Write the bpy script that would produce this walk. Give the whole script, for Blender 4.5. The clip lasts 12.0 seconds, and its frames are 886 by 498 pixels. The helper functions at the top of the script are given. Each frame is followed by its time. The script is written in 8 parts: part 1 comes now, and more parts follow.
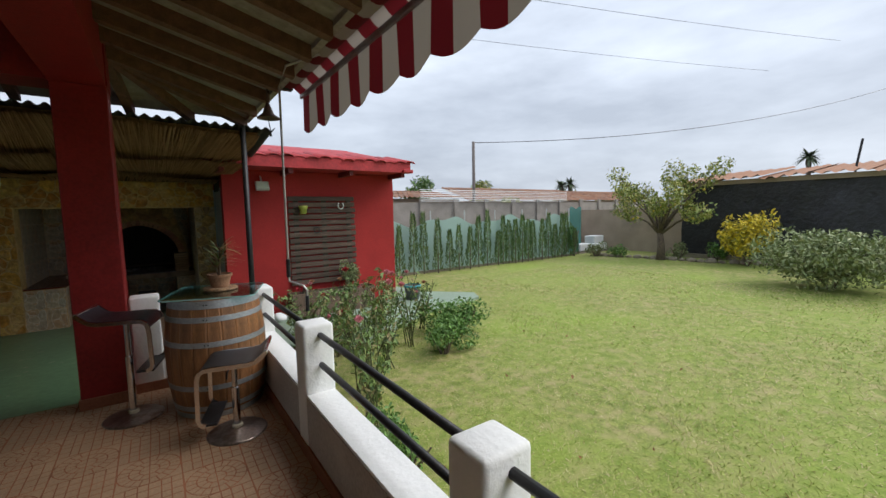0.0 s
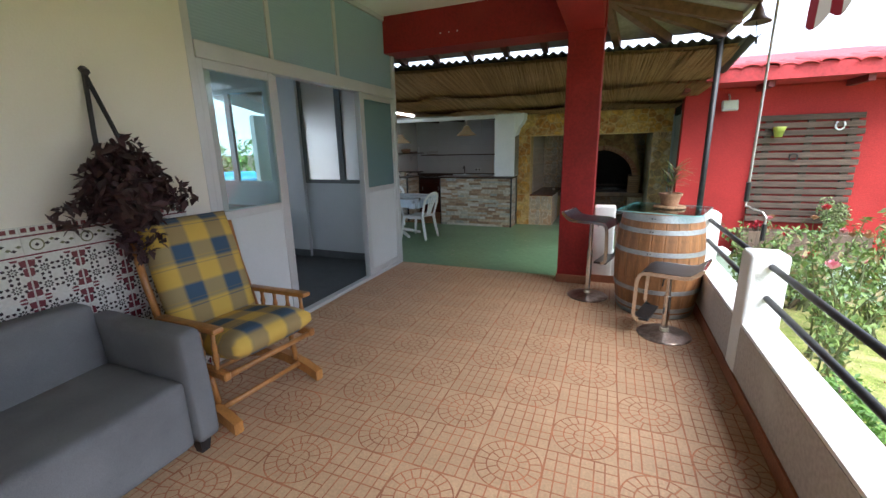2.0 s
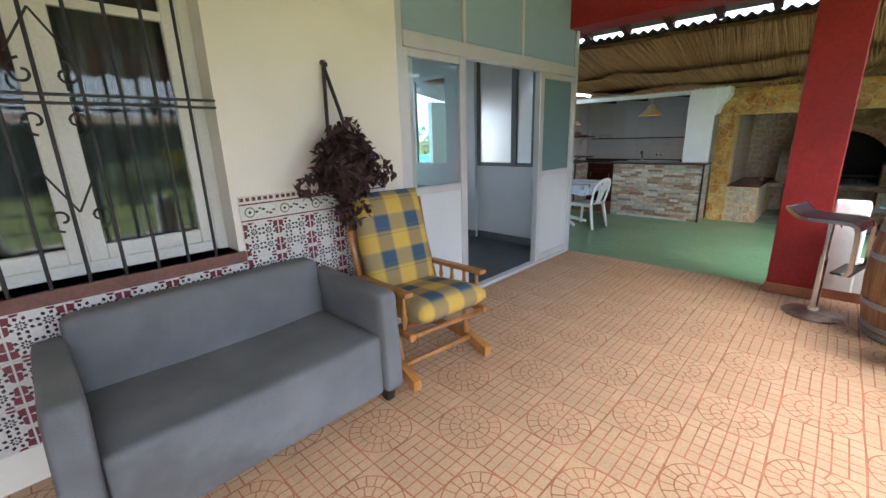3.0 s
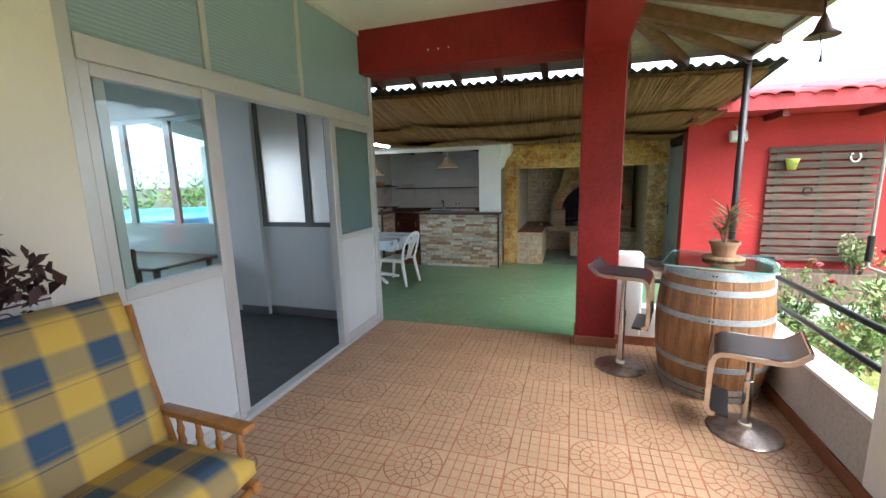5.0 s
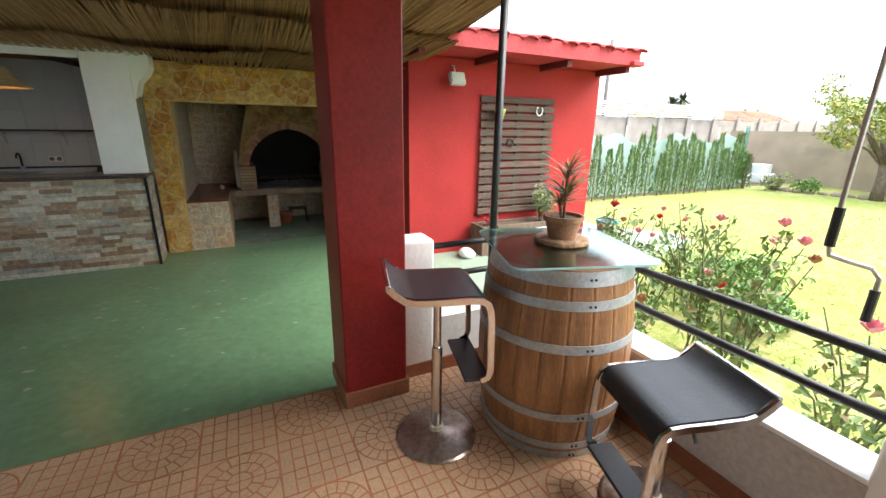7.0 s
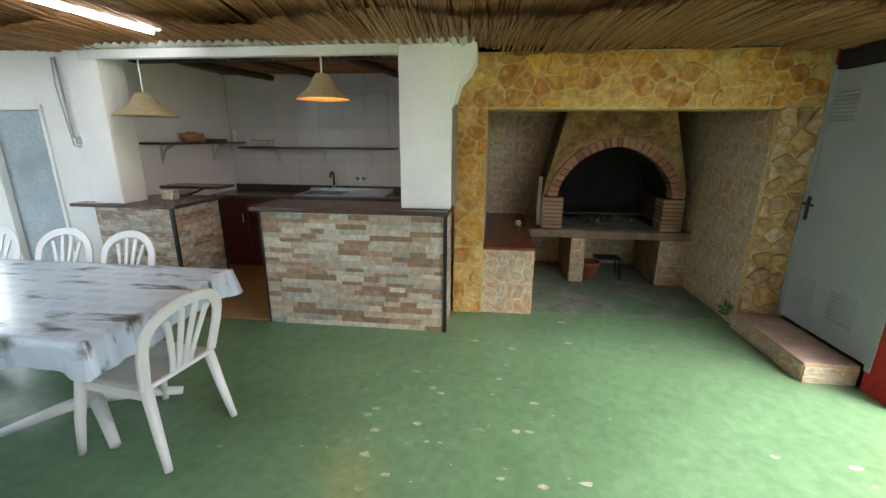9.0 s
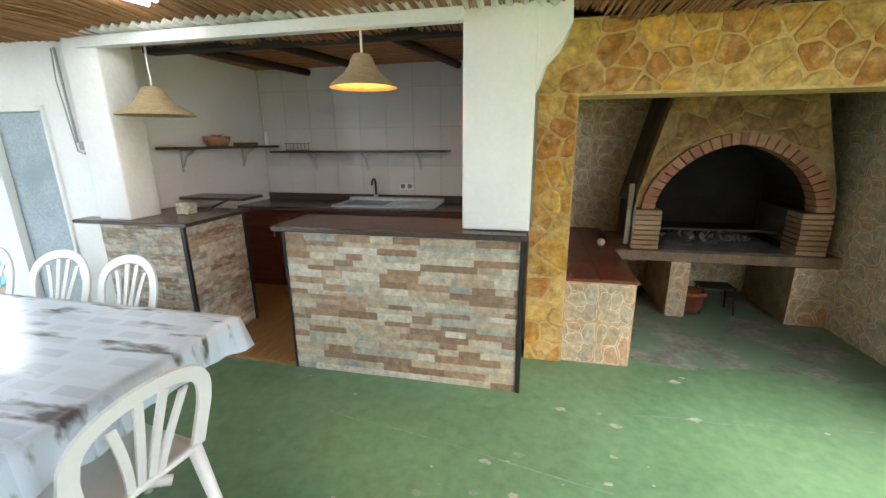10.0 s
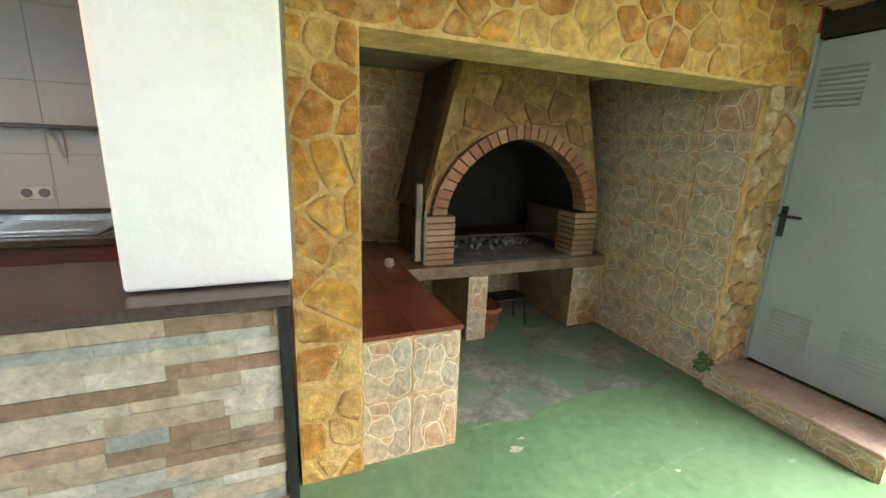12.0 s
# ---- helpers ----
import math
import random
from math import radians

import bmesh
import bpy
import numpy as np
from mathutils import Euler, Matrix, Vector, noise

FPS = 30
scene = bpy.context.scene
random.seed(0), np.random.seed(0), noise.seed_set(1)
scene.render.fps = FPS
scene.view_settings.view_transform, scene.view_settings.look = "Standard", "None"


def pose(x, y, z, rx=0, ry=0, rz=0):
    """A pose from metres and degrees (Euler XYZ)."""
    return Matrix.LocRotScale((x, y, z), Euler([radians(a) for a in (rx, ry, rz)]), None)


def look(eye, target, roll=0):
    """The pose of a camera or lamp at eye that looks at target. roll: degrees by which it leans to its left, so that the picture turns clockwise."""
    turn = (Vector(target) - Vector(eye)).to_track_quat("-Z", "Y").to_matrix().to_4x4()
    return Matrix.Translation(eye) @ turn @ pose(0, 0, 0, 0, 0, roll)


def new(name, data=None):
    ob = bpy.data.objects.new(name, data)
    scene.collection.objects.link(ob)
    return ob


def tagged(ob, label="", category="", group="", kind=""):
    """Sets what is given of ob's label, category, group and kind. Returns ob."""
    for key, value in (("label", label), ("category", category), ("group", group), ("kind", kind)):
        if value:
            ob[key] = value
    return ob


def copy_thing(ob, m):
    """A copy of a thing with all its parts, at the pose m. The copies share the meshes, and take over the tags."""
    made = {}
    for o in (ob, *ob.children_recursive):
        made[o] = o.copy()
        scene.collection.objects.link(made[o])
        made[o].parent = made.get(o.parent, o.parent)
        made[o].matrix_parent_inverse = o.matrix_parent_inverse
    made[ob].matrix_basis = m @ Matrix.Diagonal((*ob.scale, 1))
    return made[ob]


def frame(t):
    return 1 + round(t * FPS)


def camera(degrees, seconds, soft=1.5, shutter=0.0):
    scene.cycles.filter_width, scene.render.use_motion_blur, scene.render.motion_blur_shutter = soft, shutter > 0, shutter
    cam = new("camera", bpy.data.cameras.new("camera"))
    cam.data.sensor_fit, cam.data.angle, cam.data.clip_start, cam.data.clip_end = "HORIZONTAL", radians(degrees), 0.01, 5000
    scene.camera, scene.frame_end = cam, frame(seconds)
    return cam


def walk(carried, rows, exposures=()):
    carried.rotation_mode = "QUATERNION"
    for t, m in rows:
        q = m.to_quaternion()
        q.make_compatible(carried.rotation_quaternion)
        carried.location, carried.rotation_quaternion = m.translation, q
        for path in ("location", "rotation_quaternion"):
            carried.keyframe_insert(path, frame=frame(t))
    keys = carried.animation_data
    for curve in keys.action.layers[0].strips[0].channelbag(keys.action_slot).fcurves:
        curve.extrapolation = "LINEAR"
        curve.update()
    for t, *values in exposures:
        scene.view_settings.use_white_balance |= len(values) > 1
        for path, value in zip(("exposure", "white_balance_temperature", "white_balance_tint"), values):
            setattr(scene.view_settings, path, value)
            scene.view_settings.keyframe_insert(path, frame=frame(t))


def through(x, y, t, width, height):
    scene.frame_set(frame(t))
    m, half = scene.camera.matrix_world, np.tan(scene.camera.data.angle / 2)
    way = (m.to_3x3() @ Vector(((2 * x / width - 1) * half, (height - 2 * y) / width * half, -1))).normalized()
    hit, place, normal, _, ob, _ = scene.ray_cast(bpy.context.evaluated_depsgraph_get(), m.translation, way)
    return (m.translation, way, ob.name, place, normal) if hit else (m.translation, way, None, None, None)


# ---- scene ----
cam = camera(95.1, 12.0)
PATH = [
    (0, (0.892, 0.167, 1.563), (2.038, 1.797, 1.383), -1.1),
    (0.5, (0.852, 0.063, 1.565), (1.505, 1.94, 1.341), -1.0),
    (1, (0.827, -0.043, 1.576), (0.986, 1.929, 1.283), -1.0),
    (1.5, (0.82, -0.074, 1.54), (0.506, 1.865, 1.164), -1.1),
    (2, (0.787, -0.131, 1.501), (0.045, 1.664, 1.026), -1.2),
    (2.5, (0.71, -0.173, 1.482), (-0.475, 1.344, 0.939), -1.7),
    (2.7, (0.671, -0.194, 1.461), (-0.672, 1.185, 0.917), -1.9),
    (4.3, (0.373, 0.109, 1.565), (-0.718, 1.75, 1.223), 0.2),
    (4.5, (0.337, 0.25, 1.569), (-0.616, 1.978, 1.243), -0.5),
    (5, (0.238, 0.651, 1.58), (-0.368, 2.526, 1.239), -1.5),
    (5.5, (0.095, 1.09, 1.569), (-0.18, 3.038, 1.207), -1.9),
    (6, (0.019, 1.597, 1.553), (0.114, 3.552, 1.141), -1.7),
    (6.5, (-0.024, 2.116, 1.53), (0.494, 3.977, 1.011), -0.7),
    (7, (-0.08, 2.571, 1.476), (0.762, 4.293, 0.905), 0.9),
    (7.5, (-0.185, 3.09, 1.451), (0.504, 4.894, 0.928), 1.7),
    (9.3, (-0.83, 5.179, 1.498), (-1.152, 7.082, 0.972), -0.0),
    (9.5, (-0.904, 5.336, 1.492), (-1.259, 7.234, 0.969), -0.1),
    (10, (-1.019, 5.684, 1.468), (-1.439, 7.571, 0.955), -0.5),
    (10.5, (-1.088, 6.027, 1.426), (-1.369, 7.936, 0.9), -0.5),
    (11, (-1.121, 6.363, 1.402), (-0.961, 8.288, 0.885), -0.2),
    (11.5, (-1.077, 6.659, 1.34), (-0.475, 8.499, 0.837), 0.7),
    (12, (-1.051, 6.894, 1.329), (-0.32, 8.694, 0.853), 2.2),
]
walk(cam, [(t, look(eye, target, roll)) for t, eye, target, roll in PATH],
     exposures=[(0, 0.92, 6400, 10), (0.5, 1.12, 6400, 10), (1.0, 1.70, 6000, 10), (1.5, 2.3, 6100, 10), (2.0, 2.66, 6000, 10), (2.5, 3.08, 6000, 10), (4.5, 3.58, 5900, 10),
                (5.0, 3.25, 6100, 10), (5.5, 3.06, 6200, 10), (6.5, 3.0, 6600, 10), (7, 2.94, 6600, 10), (7.5, 3.02, 6700, 10), (9.5, 4.10, 6750, 10), (11, 4.66, 6850, 10), (12, 4.70, 6850, 10)])


# ---- light ----
world = bpy.data.worlds.new("sky")
scene.world = world
world.use_nodes = True
_n = world.node_tree.nodes
_bg = _n["Background"]
_sky = _n.new("ShaderNodeTexSky")
_sky.sky_type = "NISHITA"
_sky.sun_disc = False
_sky.sun_elevation, _sky.sun_rotation = radians(49), radians(123)
_sky.air_density, _sky.dust_density, _sky.ozone_density = 1.0, 4.0, 1.0
# an overcast sky: the clear sky is veiled by grey cloud
_tc = _n.new("ShaderNodeTexCoord")
_map = _n.new("ShaderNodeMapping")
_map.inputs["Scale"].default_value = (1.0, 1.0, 3.2)
_cl = _n.new("ShaderNodeTexNoise")
_cl.inputs["Scale"].default_value = 2.6
_cl.inputs["Detail"].default_value = 7.0
_cl.inputs["Roughness"].default_value = 0.55
_ramp = _n.new("ShaderNodeValToRGB")
_ramp.color_ramp.elements[0].position, _ramp.color_ramp.elements[0].color = 0.32, (4.3, 4.75, 5.5, 1)
_ramp.color_ramp.elements[1].position, _ramp.color_ramp.elements[1].color = 0.70, (6.9, 7.5, 8.4, 1)
_mix = _n.new("ShaderNodeMixRGB")
_mix.inputs[0].default_value = 0.88
_l = world.node_tree.links
_l.new(_tc.outputs["Generated"], _map.inputs["Vector"])
_l.new(_map.outputs["Vector"], _cl.inputs["Vector"])
_l.new(_cl.outputs["Fac"], _ramp.inputs["Fac"])
_l.new(_sky.outputs["Color"], _mix.inputs[1])
_l.new(_ramp.outputs["Color"], _mix.inputs[2])
# an overcast sky grows brighter from the skyline to the zenith
_sz, _mr = _n.new("ShaderNodeSeparateXYZ"), _n.new("ShaderNodeMapRange")
_mr.inputs["From Min"].default_value, _mr.inputs["From Max"].default_value = 0.0, 0.9
_mr.inputs["To Min"].default_value, _mr.inputs["To Max"].default_value = 0.82, 1.30
_mul = _n.new("ShaderNodeMixRGB")
_mul.blend_type = "MULTIPLY"
_mul.inputs[0].default_value = 1.0
_l.new(_tc.outputs["Generated"], _sz.inputs[0])
_l.new(_sz.outputs["Z"], _mr.inputs["Value"])
_l.new(_mix.outputs["Color"], _mul.inputs[1])
_l.new(_mr.outputs["Result"], _mul.inputs[2])
_l.new(_mul.outputs["Color"], _bg.inputs["Color"])
_bg.inputs["Strength"].default_value = 0.077

_sun = new("sun", bpy.data.lights.new("sun", "SUN"))
_sun.data.energy, _sun.data.angle, _sun.data.color = 1.15, radians(45), (1.0, 0.96, 0.9)
_sun.matrix_world = look((20, -13, 27), (0, 0, 0))


# ---- materials ----
def make(name, base, rough=0.6, metal=0.0, var=0.12, scale=6.0, bump=0.15, bscale=60.0, tint=None, spec=0.5, coord="Object", hue_rand=0.0, stretch=(1, 1, 1), stain=None, stain_at=(0.58, 0.7), trans=0.0, coat=0.0, bdist=0.01, grain=0.25):
    """A surface with a broad and a fine variation of its colour, and fine relief."""
    m = bpy.data.materials.new(name)
    m.use_nodes = True
    nt = m.node_tree
    N, L = nt.nodes, nt.links
    b = N["Principled BSDF"]
    b.inputs["Roughness"].default_value = rough
    b.inputs["Metallic"].default_value = metal
    b.inputs["Specular IOR Level"].default_value = spec
    b.inputs["Transmission Weight"].default_value = trans
    b.inputs["Coat Weight"].default_value = coat
    tc = N.new("ShaderNodeTexCoord")
    mp = N.new("ShaderNodeMapping")
    mp.inputs["Scale"].default_value = stretch
    L.new(tc.outputs[coord], mp.inputs["Vector"])
    n1 = N.new("ShaderNodeTexNoise")
    n1.inputs["Scale"].default_value, n1.inputs["Detail"].default_value = scale, 5.0
    n2 = N.new("ShaderNodeTexNoise")
    n2.inputs["Scale"].default_value, n2.inputs["Detail"].default_value = bscale, 4.0
    L.new(mp.outputs["Vector"], n1.inputs["Vector"])
    L.new(mp.outputs["Vector"], n2.inputs["Vector"])
    c1 = tuple(max(0.0, v * (1 - var)) for v in base)
    c2 = tint or tuple(min(1.0, v * (1 + var)) for v in base)
    r = N.new("ShaderNodeValToRGB")
    r.color_ramp.elements[0].position, r.color_ramp.elements[0].color = 0.32, (*c1, 1)
    r.color_ramp.elements[1].position, r.color_ramp.elements[1].color = 0.68, (*c2, 1)
    L.new(n1.outputs["Fac"], r.inputs["Fac"])
    out = r.outputs["Color"]
    fine = N.new("ShaderNodeMixRGB")
    fine.blend_type = "OVERLAY"
    fine.inputs[0].default_value = min(1.0, grain + var)
    L.new(out, fine.inputs[1])
    L.new(n2.outputs["Fac"], fine.inputs[2])
    out = fine.outputs["Color"]
    if stain:
        n3 = N.new("ShaderNodeTexNoise")
        n3.inputs["Scale"].default_value, n3.inputs["Detail"].default_value = scale * 0.6, 8.0
        L.new(mp.outputs["Vector"], n3.inputs["Vector"])
        r3 = N.new("ShaderNodeValToRGB")
        r3.color_ramp.elements[0].position, r3.color_ramp.elements[1].position = stain_at
        L.new(n3.outputs["Fac"], r3.inputs["Fac"])
        mx = N.new("ShaderNodeMixRGB")
        L.new(r3.outputs["Color"], mx.inputs[0])
        L.new(out, mx.inputs[1])
        mx.inputs[2].default_value = (*stain, 1)
        out = mx.outputs["Color"]
    if hue_rand:
        oi = N.new("ShaderNodeObjectInfo")
        hs = N.new("ShaderNodeHueSaturation")
        mr = N.new("ShaderNodeMapRange")
        mr.inputs["To Min"].default_value, mr.inputs["To Max"].default_value = 1 - hue_rand, 1 + hue_rand
        L.new(oi.outputs["Random"], mr.inputs["Value"])
        L.new(mr.outputs["Result"], hs.inputs["Value"])
        L.new(out, hs.inputs["Color"])
        out = hs.outputs["Color"]
    L.new(out, b.inputs["Base Color"])
    if bump:
        bp = N.new("ShaderNodeBump")
        bp.inputs["Strength"].default_value, bp.inputs["Distance"].default_value = bump, bdist
        L.new(n2.outputs["Fac"], bp.inputs["Height"])
        L.new(bp.outputs["Normal"], b.inputs["Normal"])
    return m


def palette(name, colours, rough=0.6, per="object", bump=0.3, bscale=40.0, fine=0.35):
    """One surface whose pieces take one of several colours each, by chance."""
    m = make(name, (0.5, 0.5, 0.5), rough, bump=bump, bscale=bscale)
    nt = m.node_tree
    N, L = nt.nodes, nt.links
    if per == "object":
        src = N.new("ShaderNodeObjectInfo").outputs["Random"]
    else:
        src = N.new("ShaderNodeNewGeometry").outputs["Random Per Island"]
    r = N.new("ShaderNodeValToRGB")
    r.color_ramp.interpolation = "CONSTANT"
    while len(r.color_ramp.elements) < len(colours):
        r.color_ramp.elements.new(0.5)
    for i, c in enumerate(colours):
        r.color_ramp.elements[i].position = i / len(colours)
        r.color_ramp.elements[i].color = (*c, 1)
    L.new(src, r.inputs["Fac"])
    n = N.new("ShaderNodeTexNoise")
    n.inputs["Scale"].default_value, n.inputs["Detail"].default_value = 18.0, 6.0
    tc = N.new("ShaderNodeTexCoord")
    L.new(tc.outputs["Object"], n.inputs["Vector"])
    mx = N.new("ShaderNodeMixRGB")
    mx.blend_type = "OVERLAY"
    mx.inputs[0].default_value = fine
    L.new(r.outputs["Color"], mx.inputs[1])
    L.new(n.outputs["Fac"], mx.inputs[2])
    L.new(mx.outputs["Color"], N["Principled BSDF"].inputs["Base Color"])
    return m


def marbled(m, colour, scale=7.0, stretch=(1, 1, 3), at=(0.48, 0.66)):
    """Cloudy streaks of a second colour over a surface made before."""
    N, L = m.node_tree.nodes, m.node_tree.links
    base = N["Principled BSDF"].inputs["Base Color"]
    old = base.links[0].from_socket
    tc, mp, n, r, mx = (N.new("ShaderNode" + k) for k in ("TexCoord", "Mapping", "TexNoise", "ValToRGB", "MixRGB"))
    mp.inputs["Scale"].default_value = stretch
    n.inputs["Scale"].default_value, n.inputs["Detail"].default_value, n.inputs["Roughness"].default_value = scale, 8.0, 0.65
    r.color_ramp.elements[0].position, r.color_ramp.elements[1].position = at
    r.color_ramp.elements[1].color = (0.75, 0.75, 0.75, 1)
    L.new(tc.outputs["Object"], mp.inputs["Vector"])
    L.new(mp.outputs["Vector"], n.inputs["Vector"])
    L.new(n.outputs["Fac"], r.inputs["Fac"])
    L.new(r.outputs["Color"], mx.inputs[0])
    L.new(old, mx.inputs[1])
    mx.inputs[2].default_value = (*colour, 1)
    L.new(mx.outputs["Color"], base)
    return m


def craggy(m, scale=30.0, depth=0.010, low=0.55, high=1.25):
    """Cracked, split-stone relief and mottling over a surface made before."""
    N, L = m.node_tree.nodes, m.node_tree.links
    p = N["Principled BSDF"]
    tc, n, r, mx, bp = (N.new("ShaderNode" + k) for k in ("TexCoord", "TexNoise", "ValToRGB", "MixRGB", "Bump"))
    n.inputs["Scale"].default_value, n.inputs["Detail"].default_value, n.inputs["Roughness"].default_value = scale, 12.0, 0.72
    n.inputs["Distortion"].default_value = 0.6
    r.color_ramp.elements[0].position, r.color_ramp.elements[0].color = 0.34, (low, low, low, 1)
    r.color_ramp.elements[1].position, r.color_ramp.elements[1].color = 0.62, (high, high, high, 1)
    mx.blend_type = "MULTIPLY"
    mx.inputs[0].default_value = 1.0
    L.new(tc.outputs["Object"], n.inputs["Vector"])
    L.new(n.outputs["Fac"], r.inputs["Fac"])
    L.new(p.inputs["Base Color"].links[0].from_socket, mx.inputs[1])
    L.new(r.outputs["Color"], mx.inputs[2])
    L.new(mx.outputs["Color"], p.inputs["Base Color"])
    bp.inputs["Strength"].default_value, bp.inputs["Distance"].default_value = 0.9, depth
    L.new(n.outputs["Fac"], bp.inputs["Height"])
    if p.inputs["Normal"].links:
        L.new(p.inputs["Normal"].links[0].from_socket, bp.inputs["Normal"])
    L.new(bp.outputs["Normal"], p.inputs["Normal"])
    return m


def glassy(name, colour, rough=0.0, least=0.035):
    """A thin pane: mostly clear, with a real reflection."""
    m = bpy.data.materials.new(name)
    m.use_nodes = True
    N, L = m.node_tree.nodes, m.node_tree.links
    N.remove(N["Principled BSDF"])
    out = N["Material Output"]
    t = N.new("ShaderNodeBsdfTransparent")
    t.inputs["Color"].default_value = (*colour, 1)
    g = N.new("ShaderNodeBsdfGlossy")
    g.inputs["Roughness"].default_value = rough
    f = N.new("ShaderNodeLayerWeight")
    f.inputs["Blend"].default_value = 0.5
    pw = N.new("ShaderNodeMath")
    pw.operation = "POWER"
    pw.inputs[1].default_value = 4.0
    L.new(f.outputs["Facing"], pw.inputs[0])
    ma = N.new("ShaderNodeMath")
    ma.operation = "MULTIPLY_ADD"
    ma.inputs[1].default_value, ma.inputs[2].default_value = 0.7, least
    L.new(pw.outputs[0], ma.inputs[0])
    mx = N.new("ShaderNodeMixShader")
    L.new(ma.outputs[0], mx.inputs[0])
    L.new(t.outputs[0], mx.inputs[1])
    L.new(g.outputs[0], mx.inputs[2])
    L.new(mx.outputs[0], out.inputs["Surface"])
    return m


def frosted(name, colour, through=0.5):
    """Milky sheet that passes light on as a soft glow of what lies behind."""
    m = bpy.data.materials.new(name)
    m.use_nodes = True
    N, L = m.node_tree.nodes, m.node_tree.links
    b = N["Principled BSDF"]
    b.inputs["Base Color"].default_value = (*colour, 1)
    b.inputs["Roughness"].default_value = 0.25
    t = N.new("ShaderNodeBsdfTranslucent")
    t.inputs["Color"].default_value = (*colour, 1)
    mx = N.new("ShaderNodeMixShader")
    mx.inputs[0].default_value = through
    L.new(b.outputs[0], mx.inputs[1])
    L.new(t.outputs[0], mx.inputs[2])
    L.new(mx.outputs[0], N["Material Output"].inputs["Surface"])
    return m


RED = make("red_paint", (0.25, 0.016, 0.015), 0.5, var=0.14, scale=2.5, bump=0.12, bscale=45, stain=(0.275, 0.028, 0.024), stain_at=(0.62, 0.78), spec=0.3)
SHEDRED = make("shed_red_render", (0.37, 0.030, 0.028), 0.75, var=0.12, scale=1.6, bump=0.35, bscale=70, stain=(0.39, 0.042, 0.038), stain_at=(0.6, 0.75), spec=0.25)
ROOFRED = make("roof_red_paint", (0.40, 0.030, 0.034), 0.65, var=0.2, scale=3, bump=0.4, bscale=25)
CREAM = make("cream_wall_paint", (0.75, 0.72, 0.655), 0.7, var=0.05, scale=1.3, bump=0.15, bscale=90, grain=0.04)
WHITE = make("white_wall_paint", (0.78, 0.79, 0.79), 0.7, var=0.05, scale=1.6, bump=0.25, bscale=60, stain=(0.62, 0.61, 0.57), stain_at=(0.62, 0.8))
WALLWHITE = make("rough_white_limewash", (0.84, 0.85, 0.84), 0.8, var=0.05, scale=2.0, bump=0.4, bscale=35, stain=(0.64, 0.63, 0.61), stain_at=(0.66, 0.80))
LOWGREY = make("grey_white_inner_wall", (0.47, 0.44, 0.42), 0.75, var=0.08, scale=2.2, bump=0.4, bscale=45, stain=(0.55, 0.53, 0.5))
CEIL = make("ceiling_white", (0.76, 0.75, 0.73), 0.8, var=0.04, scale=1.0, bump=0.1, grain=0.04)
ALU = make("white_aluminium", (0.55, 0.57, 0.58), 0.35, metal=0.3, var=0.04, scale=4, bump=0.03, grain=0.04)
ALUPANEL = make("white_panel", (0.58, 0.61, 0.62), 0.4, var=0.03, scale=2, bump=0.03, grain=0.04)
DARKALU = make("grey_aluminium", (0.16, 0.17, 0.17), 0.4, metal=0.3, var=0.06)
FROSTPANE = frosted("frosted_teal_pane", (0.26, 0.38, 0.38), 0.5)
FROST = frosted("frosted_sheet", (0.92, 0.97, 1.0), 0.75)
_fn, _fl = FROST.node_tree.nodes, FROST.node_tree.links
_rf, _fm = _fn.new("ShaderNodeBsdfRefraction"), _fn.new("ShaderNodeMixShader")
_rf.inputs["Roughness"].default_value, _rf.inputs["IOR"].default_value = 0.45, 1.25
_fm.inputs[0].default_value = 0.7
_fl.new(_fn["Material Output"].inputs["Surface"].links[0].from_socket, _fm.inputs[1])
_fl.new(_rf.outputs[0], _fm.inputs[2])
_fl.new(_fm.outputs[0], _fn["Material Output"].inputs["Surface"])
POLY = frosted("blue_grey_polycarbonate", (0.36, 0.49, 0.57), 0.25)
GLASS = glassy("window_glass", (0.90, 0.95, 0.94))
_pn = POLY.node_tree.nodes
_rib = _pn.new("ShaderNodeTexWave")
_rib.bands_direction = "Z"
_rib.inputs["Scale"].default_value, _rib.inputs["Distortion"].default_value = 14.0, 0.4
_rtc, _rb = _pn.new("ShaderNodeTexCoord"), _pn.new("ShaderNodeBump")
_rb.inputs["Strength"].default_value, _rb.inputs["Distance"].default_value = 0.35, 0.006
POLY.node_tree.links.new(_rtc.outputs["Object"], _rib.inputs["Vector"])
POLY.node_tree.links.new(_rib.outputs["Fac"], _rb.inputs["Height"])
POLY.node_tree.links.new(_rb.outputs["Normal"], _pn["Principled BSDF"].inputs["Normal"])
TINTGLASS = glassy("table_glass", (0.66, 0.86, 0.86), 0.08, 0.22)
GREEN = make("green_floor_paint", (0.128, 0.235, 0.128), 0.30, var=0.12, scale=1.2, bump=0.12, bscale=18, stain=(0.17, 0.27, 0.17), stain_at=(0.58, 0.85), spec=0.5)
CHIP = make("bare_concrete_chip", (0.42, 0.42, 0.36), 0.85, var=0.2, scale=20)
SCUFF = make("pale_scuff", (0.21, 0.28, 0.20), 0.6, var=0.2, scale=20)
GREY_FLOOR = make("dark_grey_floor", (0.045, 0.05, 0.052), 0.45, var=0.2, scale=6, bump=0.1)
TERRA = make("terrace_tile_face", (0.43, 0.283, 0.175), 0.45, var=0.12, scale=3.0, bump=0.25, bscale=80, hue_rand=0.03, stain=(0.42, 0.21, 0.11), stain_at=(0.54, 0.76))
